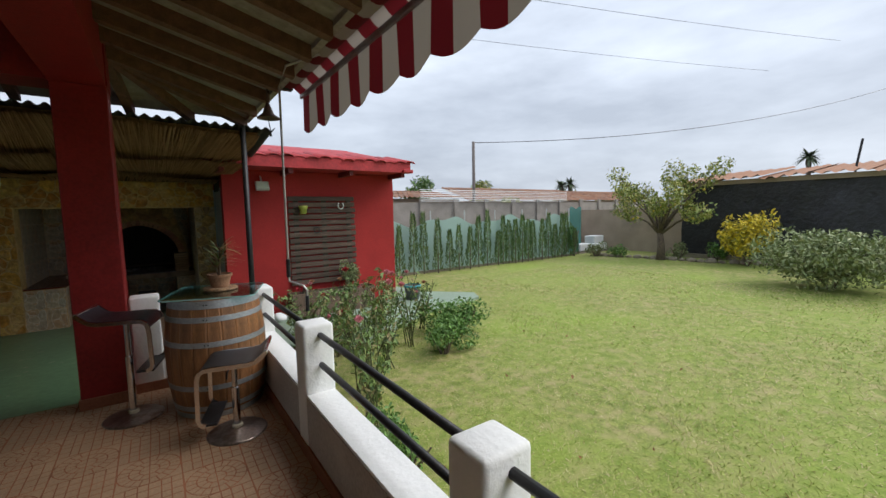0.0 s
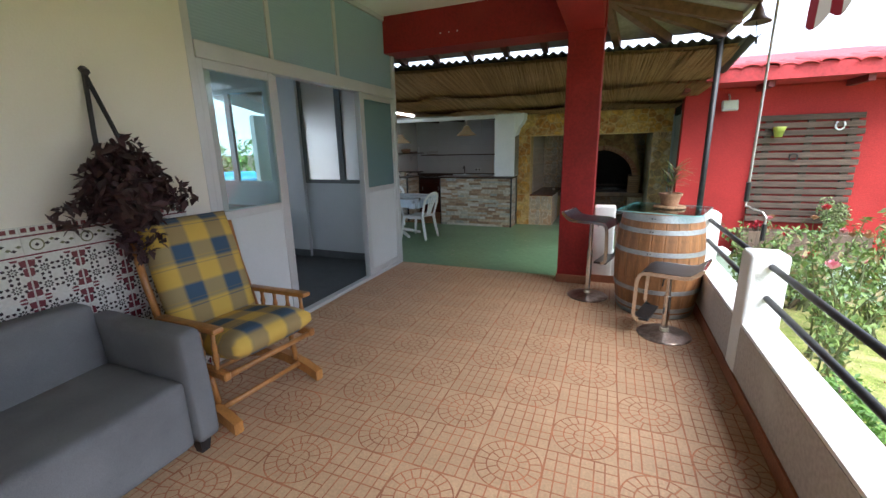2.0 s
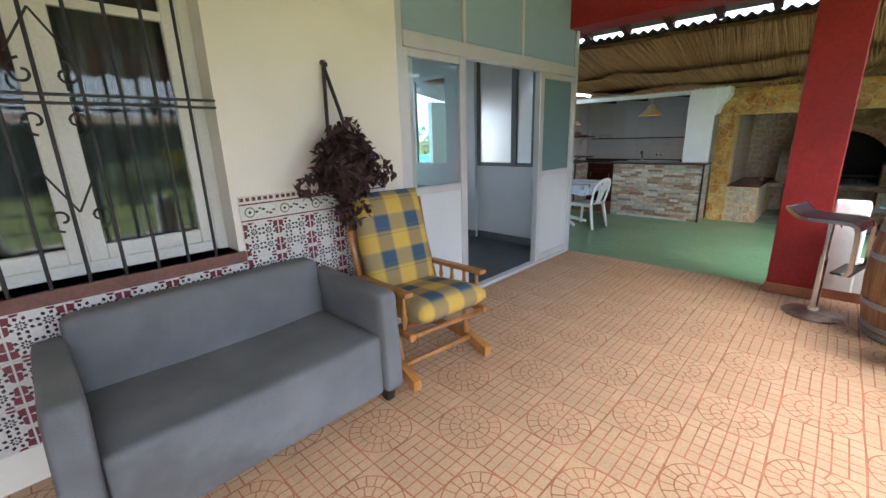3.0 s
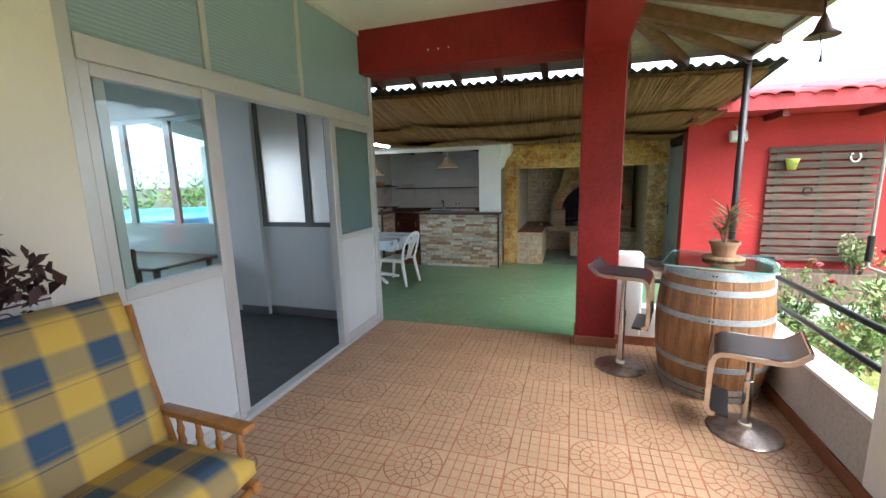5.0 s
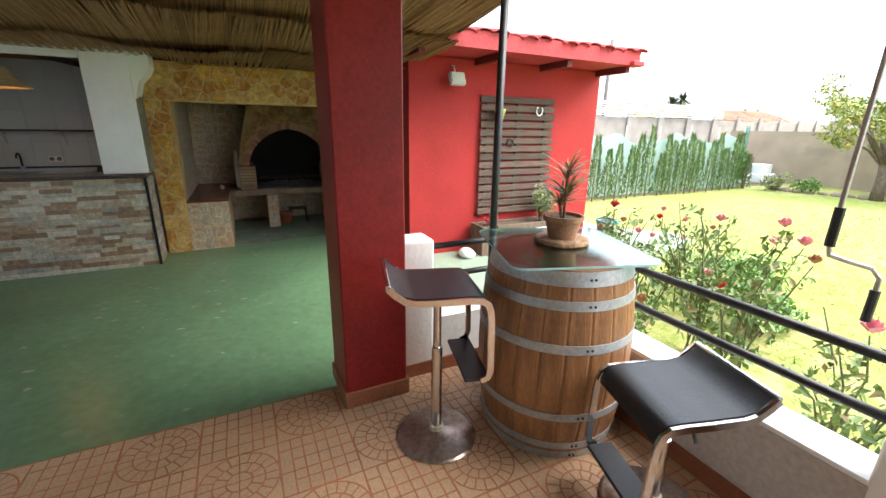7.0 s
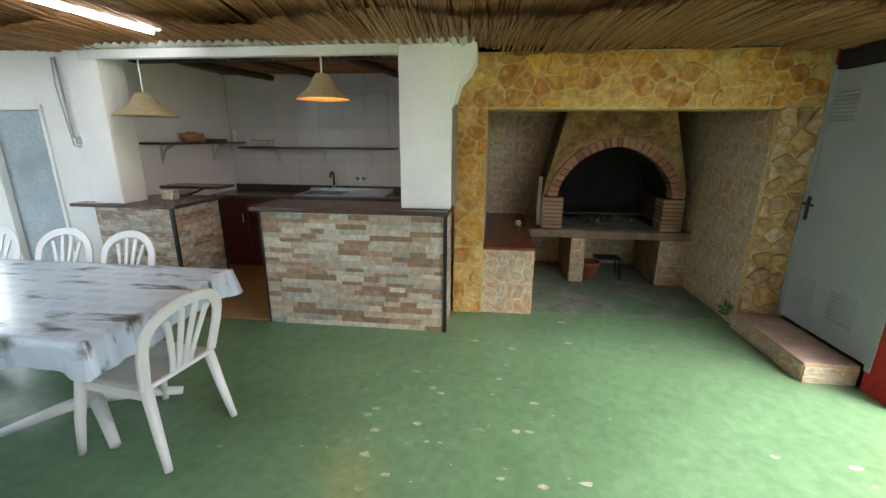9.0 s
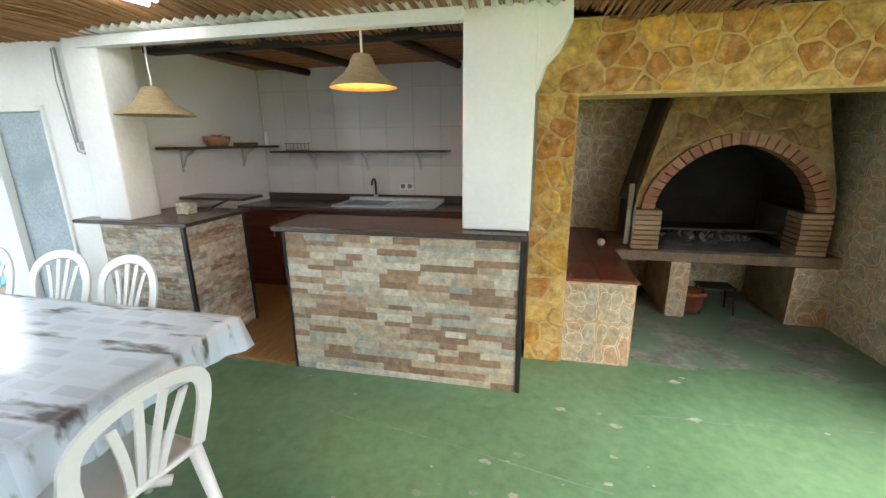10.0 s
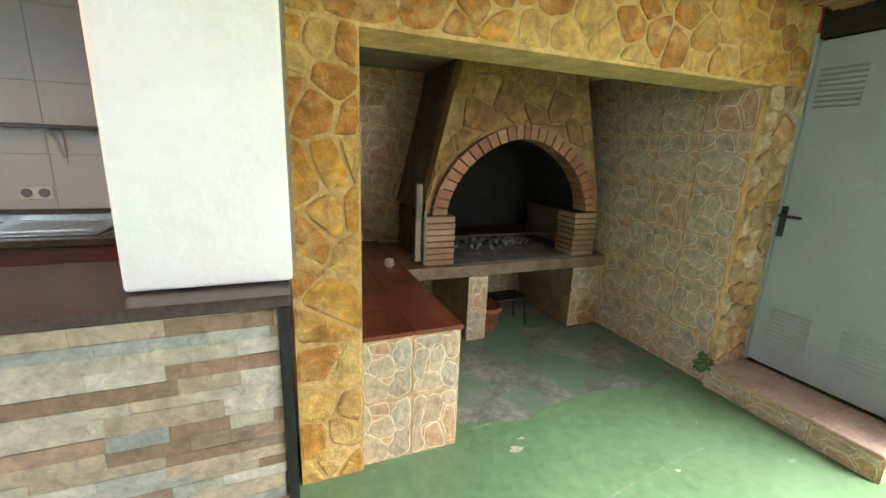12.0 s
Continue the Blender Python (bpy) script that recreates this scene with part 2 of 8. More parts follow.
TERRA_JOINT = make("terrace_tile_groove", (0.33, 0.13, 0.065), 0.7, var=0.25, scale=5, bump=0.2, stain=(0.25, 0.11, 0.06))
SKIRT = make("terracotta_skirting", (0.28, 0.10, 0.05), 0.5, var=0.18, scale=6)
REDTILE = make("glazed_terracotta_tile", (0.17, 0.045, 0.028), 0.25, var=0.2, scale=5, hue_rand=0.12)
STONE = palette("golden_stone", [(0.50, 0.24, 0.04), (0.58, 0.32, 0.07), (0.40, 0.16, 0.035), (0.52, 0.34, 0.13), (0.58, 0.40, 0.16), (0.34, 0.15, 0.045), (0.50, 0.27, 0.055)], 0.75, "island", 0.6, 22, 0.55)
MORTAR = make("sandy_mortar", (0.56, 0.38, 0.16), 0.9, var=0.18, scale=8, bump=0.7, bscale=50)
CEMENT = make("grey_cement", (0.24, 0.21, 0.15), 0.9, var=0.2, scale=4, bump=0.5, bscale=30)
BRICK = palette("fire_brick", [(0.30, 0.13, 0.075), (0.34, 0.16, 0.09), (0.27, 0.12, 0.08), (0.37, 0.20, 0.12)], 0.85, "object", 0.6, 40)
TANBRICK = palette("tan_brick", [(0.32, 0.20, 0.12), (0.36, 0.24, 0.15), (0.28, 0.17, 0.10)], 0.85, "object", 0.6, 40)
SOOT = make("soot", (0.008, 0.007, 0.007), 0.95, var=0.5, scale=5, bump=0.5, bscale=30)
ASH = make("ash_grey_slab", (0.16, 0.16, 0.16), 0.9, var=0.3, scale=8, bump=0.4, bscale=40)
SLATE = palette("stacked_stone_tile", [(0.42, 0.36, 0.28), (0.52, 0.48, 0.40), (0.25, 0.17, 0.11), (0.36, 0.34, 0.29), (0.30, 0.32, 0.29), (0.56, 0.53, 0.47), (0.40, 0.30, 0.21), (0.46, 0.41, 0.33), (0.28, 0.21, 0.15)], 0.6, "island", 0.6, 35, 0.6)
marbled(SLATE, (0.33, 0.22, 0.13), 9.0)
marbled(SLATE, (0.60, 0.57, 0.50), 14.0)
WORKTOP = make("dark_stone_worktop", (0.070, 0.052, 0.046), 0.25, var=0.12, scale=30, bump=0.03)
KTILE = make("white_kitchen_tile", (0.62, 0.645, 0.65), 0.12, var=0.03, scale=2, bump=0.02, hue_rand=0.03, grain=0.04)
GROUT = make("grey_grout", (0.42, 0.42, 0.40), 0.9, var=0.1)
MAHOG = make("mahogany_wood", (0.085, 0.02, 0.012), 0.4, var=0.35, scale=4, bump=0.15, stretch=(1, 1, 8))
STEEL = make("stainless_steel", (0.55, 0.56, 0.57), 0.28, metal=1.0, var=0.05, scale=10, bump=0.02)
CHROME = make("chrome", (0.62, 0.62, 0.62), 0.12, metal=1.0, var=0.04, scale=10, bump=0.0)
RUSTCHROME = make("worn_chrome_base", (0.30, 0.24, 0.21), 0.32, metal=0.8, var=0.25, scale=14, bump=0.1, stain=(0.17, 0.09, 0.06))
BLACKVINYL = make("black_vinyl", (0.018, 0.019, 0.023), 0.35, var=0.2, scale=10, bump=0.15, bscale=150)
BLACKIRON = make("black_iron", (0.018, 0.018, 0.02), 0.45, metal=0.2, var=0.3, scale=20, bump=0.15, bscale=80)
OAK = make("oak_stave", (0.27, 0.125, 0.05), 0.45, var=0.3, scale=3, bump=0.25, bscale=30, stretch=(6, 6, 1), hue_rand=0.09)
HOOP = make("galvanised_hoop", (0.36, 0.38, 0.39), 0.5, metal=0.55, var=0.15, scale=9, bump=0.1)
DARKWOOD = make("dark_weathered_pallet", (0.095, 0.062, 0.046), 0.8, var=0.35, scale=5, bump=0.5, bscale=30, stretch=(1, 1, 8), hue_rand=0.25)
BEAMWOOD = make("brown_rafter", (0.15, 0.07, 0.04), 0.65, var=0.25, scale=4, bump=0.3, bscale=30, stretch=(4, 4, 4))
# eave plaster, its even base colour set well below white
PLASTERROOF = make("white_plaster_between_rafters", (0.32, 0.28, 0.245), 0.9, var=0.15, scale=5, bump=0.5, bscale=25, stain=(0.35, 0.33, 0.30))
GREYDOOR = make("grey_metal_door", (0.32, 0.355, 0.365), 0.45, var=0.06, scale=2, bump=0.06, grain=0.04)
BLUEDOOR = make("pale_blue_door", (0.36, 0.43, 0.48), 0.6, var=0.12, scale=3, bump=0.2, stain=(0.28, 0.34, 0.38))
WOODFLOOR = make("wood_floor", (0.34, 0.18, 0.07), 0.4, var=0.2, scale=4, stretch=(8, 1, 1), bump=0.1, hue_rand=0.15)
PINE = make("honey_pine", (0.36, 0.16, 0.045), 0.35, var=0.22, scale=5, bump=0.12, stretch=(3, 3, 1), coat=0.2)
SOFAGREY = make("charcoal_sofa_fabric", (0.15, 0.156, 0.165), 0.92, var=0.18, scale=3.0, bump=0.35, bscale=350, bdist=0.003, stain=(0.10, 0.10, 0.10))
PLASTIC = make("white_resin", (0.78, 0.79, 0.79), 0.35, var=0.03, scale=3, bump=0.02, grain=0.04)
TERRAPOT = make("terracotta_pot", (0.30, 0.16, 0.09), 0.8, var=0.2, scale=8, bump=0.3)
SHEET = make("weathered_roof_sheet", (0.035, 0.033, 0.032), 0.7, var=0.3, scale=5, bump=0.2)
WHITESHEET = make("white_painted_sheet", (0.62, 0.63, 0.60), 0.6, var=0.12, scale=6, bump=0.2, stain=(0.4, 0.33, 0.27))
LAWN = make("mown_lawn_soil", (0.205, 0.27, 0.045), 0.95, var=0.3, scale=11.0, bump=0.5, bscale=60, tint=(0.27, 0.29, 0.075), stain=(0.36, 0.30, 0.14), stain_at=(0.46, 0.74), grain=0.5)
EARTH = make("garden_soil", (0.10, 0.075, 0.05), 0.95, var=0.3, scale=4, bump=0.7, bscale=25)
marbled(LAWN, (0.22, 0.315, 0.035), 0.35, (1, 1, 1), (0.44, 0.70))
PALEGREEN = make("pale_green_concrete", (0.24, 0.32, 0.24), 0.6, var=0.12, scale=1.5, bump=0.2, stain=(0.30, 0.33, 0.28))


# ---- building tools ----
def thing(name, label, category, m=None, group="", kind=""):
    ob = new(name)
    ob.empty_display_size = 0.1
    ob.matrix_basis = m or Matrix()
    return tagged(ob, label, category, group, kind)


def mesh_of(bm, name, smooth=False):
    me = bpy.data.meshes.new(name)
    bmesh.ops.recalc_face_normals(bm, faces=bm.faces)
    bm.to_mesh(me)
    bm.free()
    if smooth:
        for p in me.polygons:
            p.use_smooth = True
    return me


def part(name, bm, material, parent, label="", smooth=False, angle=None):
    me = bm if isinstance(bm, bpy.types.Mesh) else mesh_of(bm, name, smooth)
    if not me.materials:
        me.materials.append(material)
    if angle:
        me.set_sharp_from_angle(angle=radians(angle))
    ob = new(name, me)
    ob.parent = parent
    return tagged(ob, label) if label else ob


def structure(name, bm, material, label, category, smooth=False):
    ob = new(name, mesh_of(bm, name, smooth))
    ob.data.materials.append(material)
    return tagged(ob, label, category, kind="structure")


def solo(name, bm, material, label, category, group="", m=None, smooth=False):
    ob = new(name, mesh_of(bm, name, smooth))
    ob.data.materials.append(material)
    if m:
        ob.matrix_basis = m
    return tagged(ob, label, category, group)


def box(bm, x0, x1, y0, y1, z0, z1, bevel=0.0, m=None, seg=1):
    vs = [bm.verts.new((x, y, z)) for z in (z0, z1) for y in (y0, y1) for x in (x0, x1)]
    fs = [(0, 2, 3, 1), (4, 5, 7, 6), (0, 1, 5, 4), (2, 6, 7, 3), (0, 4, 6, 2), (1, 3, 7, 5)]
    faces = [bm.faces.new([vs[i] for i in f]) for f in fs]
    if bevel:
        es = list({e for f in faces for e in f.edges})
        out = bmesh.ops.bevel(bm, geom=es, offset=bevel, segments=seg, affect="EDGES", profile=0.5)
        vs = [v for v in out["verts"]]
        vs = list({v for f in out["faces"] for v in f.verts} | {v for v in vs if v.is_valid})
        linked = set(vs)
        stack = list(vs)
        while stack:
            v = stack.pop()
            for e in v.link_edges:
                o = e.other_vert(v)
                if o not in linked:
                    linked.add(o)
                    stack.append(o)
        vs = list(linked)
    if m:
        bmesh.ops.transform(bm, matrix=m, verts=vs)
    return vs


def boxes(*specs, bevel=0.0):
    bm = bmesh.new()
    for s in specs:
        box(bm, *s, bevel=bevel)
    return bm


def tube(bm, pts, r, seg=8, cap=True, closed=False):
    """A round bar along a line of points; r is one radius or one per point."""
    pts = [Vector(p) for p in pts]
    rs = r if isinstance(r, (list, tuple)) else [r] * len(pts)
    rings = []
    up = Vector((0, 0, 1))
    for i, p in enumerate(pts):
        if closed:
            d = (pts[(i + 1) % len(pts)] - pts[i - 1]).normalized()
        else:
            d = (pts[min(i + 1, len(pts) - 1)] - pts[max(i - 1, 0)]).normalized()
        a = up if abs(d.dot(up)) < 0.95 else Vector((1, 0, 0))
        u = d.cross(a).normalized()
        v = d.cross(u).normalized()
        rings.append([bm.verts.new(p + rs[i] * (math.cos(2 * math.pi * k / seg) * u + math.sin(2 * math.pi * k / seg) * v)) for k in range(seg)])
    n = len(rings)
    for i in range(n if closed else n - 1):
        a, b = rings[i], rings[(i + 1) % n]
        for k in range(seg):
            bm.faces.new((a[k], a[(k + 1) % seg], b[(k + 1) % seg], b[k]))
    if cap and not closed:
        bm.faces.new(rings[0])
        bm.faces.new(list(reversed(rings[-1])))
    return bm


def lathe(bm, profile, seg=24, cx=0.0, cy=0.0, caps=True):
    """A turned body about the upright axis, from (radius, height) pairs."""
    rings = [[bm.verts.new((cx + r * math.cos(2 * math.pi * k / seg), cy + r * math.sin(2 * math.pi * k / seg), z)) for k in range(seg)] for r, z in profile]
    for a, b in zip(rings, rings[1:]):
        for k in range(seg):
            bm.faces.new((a[k], a[(k + 1) % seg], b[(k + 1) % seg], b[k]))
    if caps:
        bm.faces.new(rings[0])
        bm.faces.new(rings[-1])
    return bm


def prism(bm, outline, axis, a, b):
    """An outline in two axes drawn out along the third."""
    def at(p, d):
        return {"x": (d, p[0], p[1]), "y": (p[0], d, p[1]), "z": (p[0], p[1], d)}[axis]
    A = [bm.verts.new(at(p, a)) for p in outline]
    B = [bm.verts.new(at(p, b)) for p in outline]
    n = len(outline)
    for i in range(n):
        bm.faces.new((A[i], A[(i + 1) % n], B[(i + 1) % n], B[i]))
    bm.faces.new(A)
    bm.faces.new(list(reversed(B)))
    return bm


def grid(bm, nu, nv, f):
    """A sheet of nu by nv cells through the points f(u, v), u and v from 0 to 1."""
    vs = [[bm.verts.new(f(i / nu, j / nv)) for j in range(nv + 1)] for i in range(nu + 1)]
    for i in range(nu):
        for j in range(nv):
            bm.faces.new((vs[i][j], vs[i + 1][j], vs[i + 1][j + 1], vs[i][j + 1]))
    return bm


# ---- large structure: ground and floors ----
G = -0.08      # the green floor, a low step below the terrace
LAWN_Z = -0.20
XH = -1.81     # the house front
bm = bmesh.new()
for x0, x1, y0, y1 in ((-400, 400, -400, 400),):
    box(bm, x0, x1, y0, y1, -0.6, LAWN_Z - 0.02)
structure("ground", bm, EARTH, "brown garden soil under the lawn and beds", "ground")


def lawn_height(x, y):
    return LAWN_Z + 0.02 * noise.noise((x * 0.4, y * 0.4, 0))


bm = bmesh.new()
grid(bm, 80, 80, lambda u, v: (1.80 + 34 * u, -22 + 32.2 * v, lawn_height(1.8 + 34 * u, -22 + 32.2 * v)))
lawn = structure("lawn", bm, LAWN, "short mown lawn, green with dry straw-coloured patches", "lawn", True)
bm = bmesh.new()
prism(bm, [(1.8, 4.8), (3.6, 5.4), (4.6, 6.0), (6.1, 6.35), (6.3, 6.75), (5.6, 7.5), (5.0, 9.9), (1.70, 7.4)], "z", -0.5, G - 0.06)
structure("pavement", bm, PALEGREEN, "pale green painted concrete path round the shed", "pavement")
bm = boxes((-6.4, 1.80, 4.70, 10.6, -0.5, G))
green_floor = structure("floor_green", bm, GREEN, "glossy green painted concrete floor, scuffed and chipped", "floor")
bm = boxes((-1.90, 1.79, -3.0, 4.70, -0.5, -0.0012))
terrace_floor = structure("floor_terrace", bm, TERRA_JOINT, "patterned terracotta terrace floor in tiles with circles and squares", "floor")
bm = boxes((-6.2, -1.88, 1.86, 4.56, -0.4, 0.01))
structure("floor_sunroom", bm, GREY_FLOOR, "dark grey tiled floor of the glazed porch room", "floor")
bm = boxes((-4.1, -1.05, 8.0, 10.0, -0.5, G + 0.02))
structure("floor_kitchen", bm, WOODFLOOR, "honey brown wooden kitchen floor behind the bar", "floor")

# ---- house front ----
WY0, WY1, WZ0, WZ1 = -0.66, 0.61, 0.875, 2.45
bm = boxes((XH - 0.30, XH, -3.0, WY0, 0, 3.03), (XH - 0.30, XH, WY1, 1.88, 0, 3.03), (XH - 0.30, XH, WY0, WY1, 0, WZ0), (XH - 0.30, XH, WY0, WY1, WZ1, 3.03))
wall_house = structure("wall_house", bm, CREAM, "cream painted house wall above a tiled dado", "wall")
bm = boxes((-1.90, 1.80, -3.2, -3.0, -0.4, 3.03))
structure("wall_terrace_end", bm, CREAM, "cream painted end wall of the terrace", "wall")
bm = boxes((-6.3, 0.29, -3.2, 4.66, 3.03, 3.15))
structure("ceiling_terrace", bm, CEIL, "flat white plastered terrace ceiling", "ceiling")
bm = boxes((-6.3, XH - 0.302, -3.2, 1.70, 0, 3.03))
structure("wall_house_core", bm, CREAM, "house body behind the front wall", "wall")

# red beams and post
bm = boxes((XH - 0.02, 0.64, 4.478, 4.81, 2.63, 3.05))
beam_front = structure("beam_front", bm, RED, "dark red painted beam across the terrace end", "beam")
for x in (-1.10, -1.00, -0.90):
    part("plug", boxes((x, x + 0.012, 4.474, 4.48, 2.765, 2.777)), WHITE, beam_front, "small white filler spot")
bm = boxes((0.29, 0.63, -3.0, 4.478, 2.62, 3.05))
structure("beam_side", bm, RED, "dark red painted beam along the terrace", "beam")
bm = bmesh.new()
box(bm, 0.289, 0.634, 4.478, 4.815, 0, 2.64, bevel=0.008)
structure("post_red", bm, RED, "square dark red painted post, scuffed near the floor", "post")
bm = bmesh.new()
box(bm, 0.277, 0.646, 4.466, 4.827, 0.0, 0.095, bevel=0.004)
structure("baseboard_post", bm, SKIRT, "terracotta skirting round the red post", "skirting")

# ---- glazed aluminium front of the porch room ----
AL0, AL1 = 1.88, 4.69
front = thing("window_porch", "white aluminium glazed porch front with an open sliding door", "window", kind="structure")


def bar(name, x0, x1, y0, y1, z0, z1, mat=ALU, par=None, label=""):
    b = bmesh.new()
    box(b, x0, x1, y0, y1, z0, z1, bevel=0.004)
    return part(name, b, mat, par or front, label)


D = 0.07
for y0, y1 in ((AL0, AL0 + 0.06), (AL1 - 0.07, AL1)):
    bar("jamb", XH - D, XH, y0, y1, 0, 3.03)
bar("transom", XH - D - 0.01, XH + 0.012, AL0 + 0.06, AL1 - 0.07, 2.13, 2.24)
bar("top_rail", XH - D, XH, AL0 + 0.06, AL1 - 0.07, 2.98, 3.03)
bar("threshold", XH - D, XH + 0.008, AL0 + 0.06, AL1 - 0.07, 0, 0.035)
for y in (2.62, 3.50):
    bar("mullion", XH - 0.05, XH - 0.005, y, y + 0.04, 2.24, 2.98)
for y0, y1 in ((AL0 + 0.06, 2.62), (2.66, 3.50), (3.54, AL1 - 0.07)):
    bar("panel", XH - 0.035, XH - 0.02, y0, y1, 2.24, 2.98, POLY, label="blue-grey ribbed polycarbonate sheet")


def leaf(y0, y1, x, glass=GLASS, name="fixed_leaf"):
    b = bmesh.new()
    for a0, a1, c0, c1 in ((y0, y0 + 0.05, 0.035, 2.13), (y1 - 0.05, y1, 0.035, 2.13)):
        box(b, x - 0.035, x, a0, a1, c0, c1, bevel=0.003)
    for c0, c1 in ((0.035, 0.11), (1.03, 1.09), (2.07, 2.13)):
        box(b, x - 0.033, x - 0.002, y0 + 0.05, y1 - 0.05, c0, c1, bevel=0.003)
    f = part(name, b, ALU, front)
    part("lower_panel", boxes((x - 0.024, x - 0.010, y0 + 0.05, y1 - 0.05, 0.11, 1.03)), ALUPANEL, f)
    g = part("pane", boxes((x - 0.020, x - 0.014, y0 + 0.05, y1 - 0.05, 1.09, 2.07)), glass, f)
    if glass is GLASS:
        g.visible_shadow = False
    return f


leaf(AL0 + 0.06, 2.62, XH - 0.005)
leaf(2.02, 2.70, XH - 0.045, name="sliding_leaf")
leaf(3.90, AL1 - 0.07, XH - 0.005, FROSTPANE)
bar("door_post", XH - D, XH, 3.86, 3.90, 0.035, 2.13)

# porch room inside
SX = -6.2
bm = boxes((-2.30, XH - 0.075, 4.56, 4.66, 0, 3.03), (-3.25, -2.30, 4.56, 4.66, 0, 1.08), (-3.25, -2.30, 4.56, 4.66, 2.55, 3.03), (-3.62, -3.25, 4.50, 4.66, 0, 3.03), (-3.85, -3.62, 4.56, 4.66, 0, 3.03), (SX, -3.85, 4.56, 4.66, 0, 1.05), (SX, -3.85, 4.56, 4.66, 2.42, 3.03))
structure("wall_porch_end", bm, ALUPANEL, "white wall of the porch room with a frosted window", "wall")
# unseen back wall, its opening added to let daylight brighten the room
bm = boxes((SX - 0.1, SX, 1.7, 2.0, 0, 3.03), (SX - 0.1, SX, 2.0, 4.4, 0, 0.75), (SX - 0.1, SX, 2.0, 4.4, 2.7, 3.03), (SX - 0.1, SX, 4.4, 4.66, 0, 3.03))
structure("wall_porch_back", bm, ALUPANEL, "white back wall of the porch room", "wall")
bm = boxes((SX - 0.1, XH - 0.08, 1.70, 1.86, 0, 3.03))
structure("wall_porch_side", bm, ALUPANEL, "white side wall of the porch room", "wall")
bm = boxes((-3.24, XH - 0.08, 4.545, 4.56, 0.01, 0.11), (-3.63, -3.24, 4.485, 4.50, 0.01, 0.11))
structure("baseboard_porch", bm, DARKALU, "grey skirting of the porch room", "skirting")
pw = thing("window_frosted", "grey aluminium window with frosted panes in the porch room", "window", kind="structure")
for i, (x0, x1) in enumerate(((-3.25, -2.62), (-2.62, -2.30))):
    b = bmesh.new()
    for a0, a1, c0, c1 in ((x0, x0 + 0.05, 1.08, 2.55), (x1 - 0.04, x1, 1.08, 2.55)):
        box(b, a0, a1, 4.55, 4.60, c0, c1, bevel=0.003)
    for c0, c1 in ((1.08, 1.13), (2.50, 2.55)):
        box(b, x0 + 0.05, x1 - 0.04, 4.552, 4.598, c0, c1, bevel=0.003)
    part("sash", b, DARKALU, pw)
    part("pane", boxes((x0 + 0.05, x1 - 0.04, 4.57, 4.578, 1.13, 2.50)), FROST, pw)
bw = thing("window_pool", "wide clear window of the porch room toward the pool", "window", kind="structure")
for x0, x1 in ((-6.2, -5.40), (-5.40, -4.62), (-4.62, -3.85)):
    b = bmesh.new()
    for a0, a1 in ((x0, x0 + 0.05), (x1 - 0.05, x1)):
        box(b, a0, a1, 4.58, 4.63, 1.05, 2.42, bevel=0.003)
    for c0, c1 in ((1.05, 1.10), (2.37, 2.42)):
        box(b, x0 + 0.05, x1 - 0.05, 4.582, 4.628, c0, c1, bevel=0.003)
    sash = part("sash", b, ALU, bw)
    g = part("pane", boxes((x0 + 0.05, x1 - 0.05, 4.60, 4.606, 1.10, 2.37)), GLASS, sash)
    g.visible_shadow = False

# dark wooden table and chairs inside the porch room
DARKOAK = make("dark_stained_wood", (0.10, 0.045, 0.022), 0.4, var=0.3, scale=5, bump=0.15, stretch=(1, 1, 6))
pt = thing("porch_table", "dark stained wooden table in the porch room", "table")
b = bmesh.new()
box(b, -5.1, -3.75, 3.55, 4.35, 0.73, 0.765, bevel=0.008)
part("tabletop", b, DARKOAK, pt)
for x in (-5.02, -3.83):
    for y in (3.63, 4.27):
        part("leg", tube(bmesh.new(), [(x, y, 0.01), (x, y, 0.73)], [0.025, 0.035], 8), DARKOAK, pt)


def wood_chair(m):
    ch = thing("wooden_chair", "dark stained wooden chair with a curved top rail", "chair", m, "chairs in the porch room")
    b = bmesh.new()
    box(b, -0.21, 0.21, -0.21, 0.21, 0.43, 0.46, bevel=0.012, seg=2)
    part("seat", b, DARKOAK, ch)
    for x in (-0.18, 0.18):
        part("leg", tube(bmesh.new(), [(x, 0.18, 0), (x, 0.18, 0.43)], [0.016, 0.022], 8), DARKOAK, ch)
        part("back_leg", tube(bmesh.new(), [(x, -0.19, 0), (x, -0.19, 0.45), (x * 1.05, -0.24, 0.98)], 0.02, 8), DARKOAK, ch)
    b = bmesh.new()
    grid(b, 10, 3, lambda u, v: (-0.21 + 0.42 * u, -0.235 - 0.02 * math.sin(math.pi * u), 0.86 + (0.10 + 0.05 * math.sin(math.pi * u)) * v))
    o = part("top_rail", b, DARKOAK, ch, smooth=True)
    o.modifiers.new("thick", "SOLIDIFY").thickness = 0.022
    for x in (-0.09, 0, 0.09):
        part("back_slat", boxes((x - 0.02, x + 0.02, -0.235, -0.222, 0.46, 0.90)), DARKOAK, ch)
    return ch


wc = wood_chair(pose(-4.02, 3.62, 0.01, 0, 0, 6))
copy_thing(wc, pose(-4.75, 3.60, 0.01, 0, 0, -4))

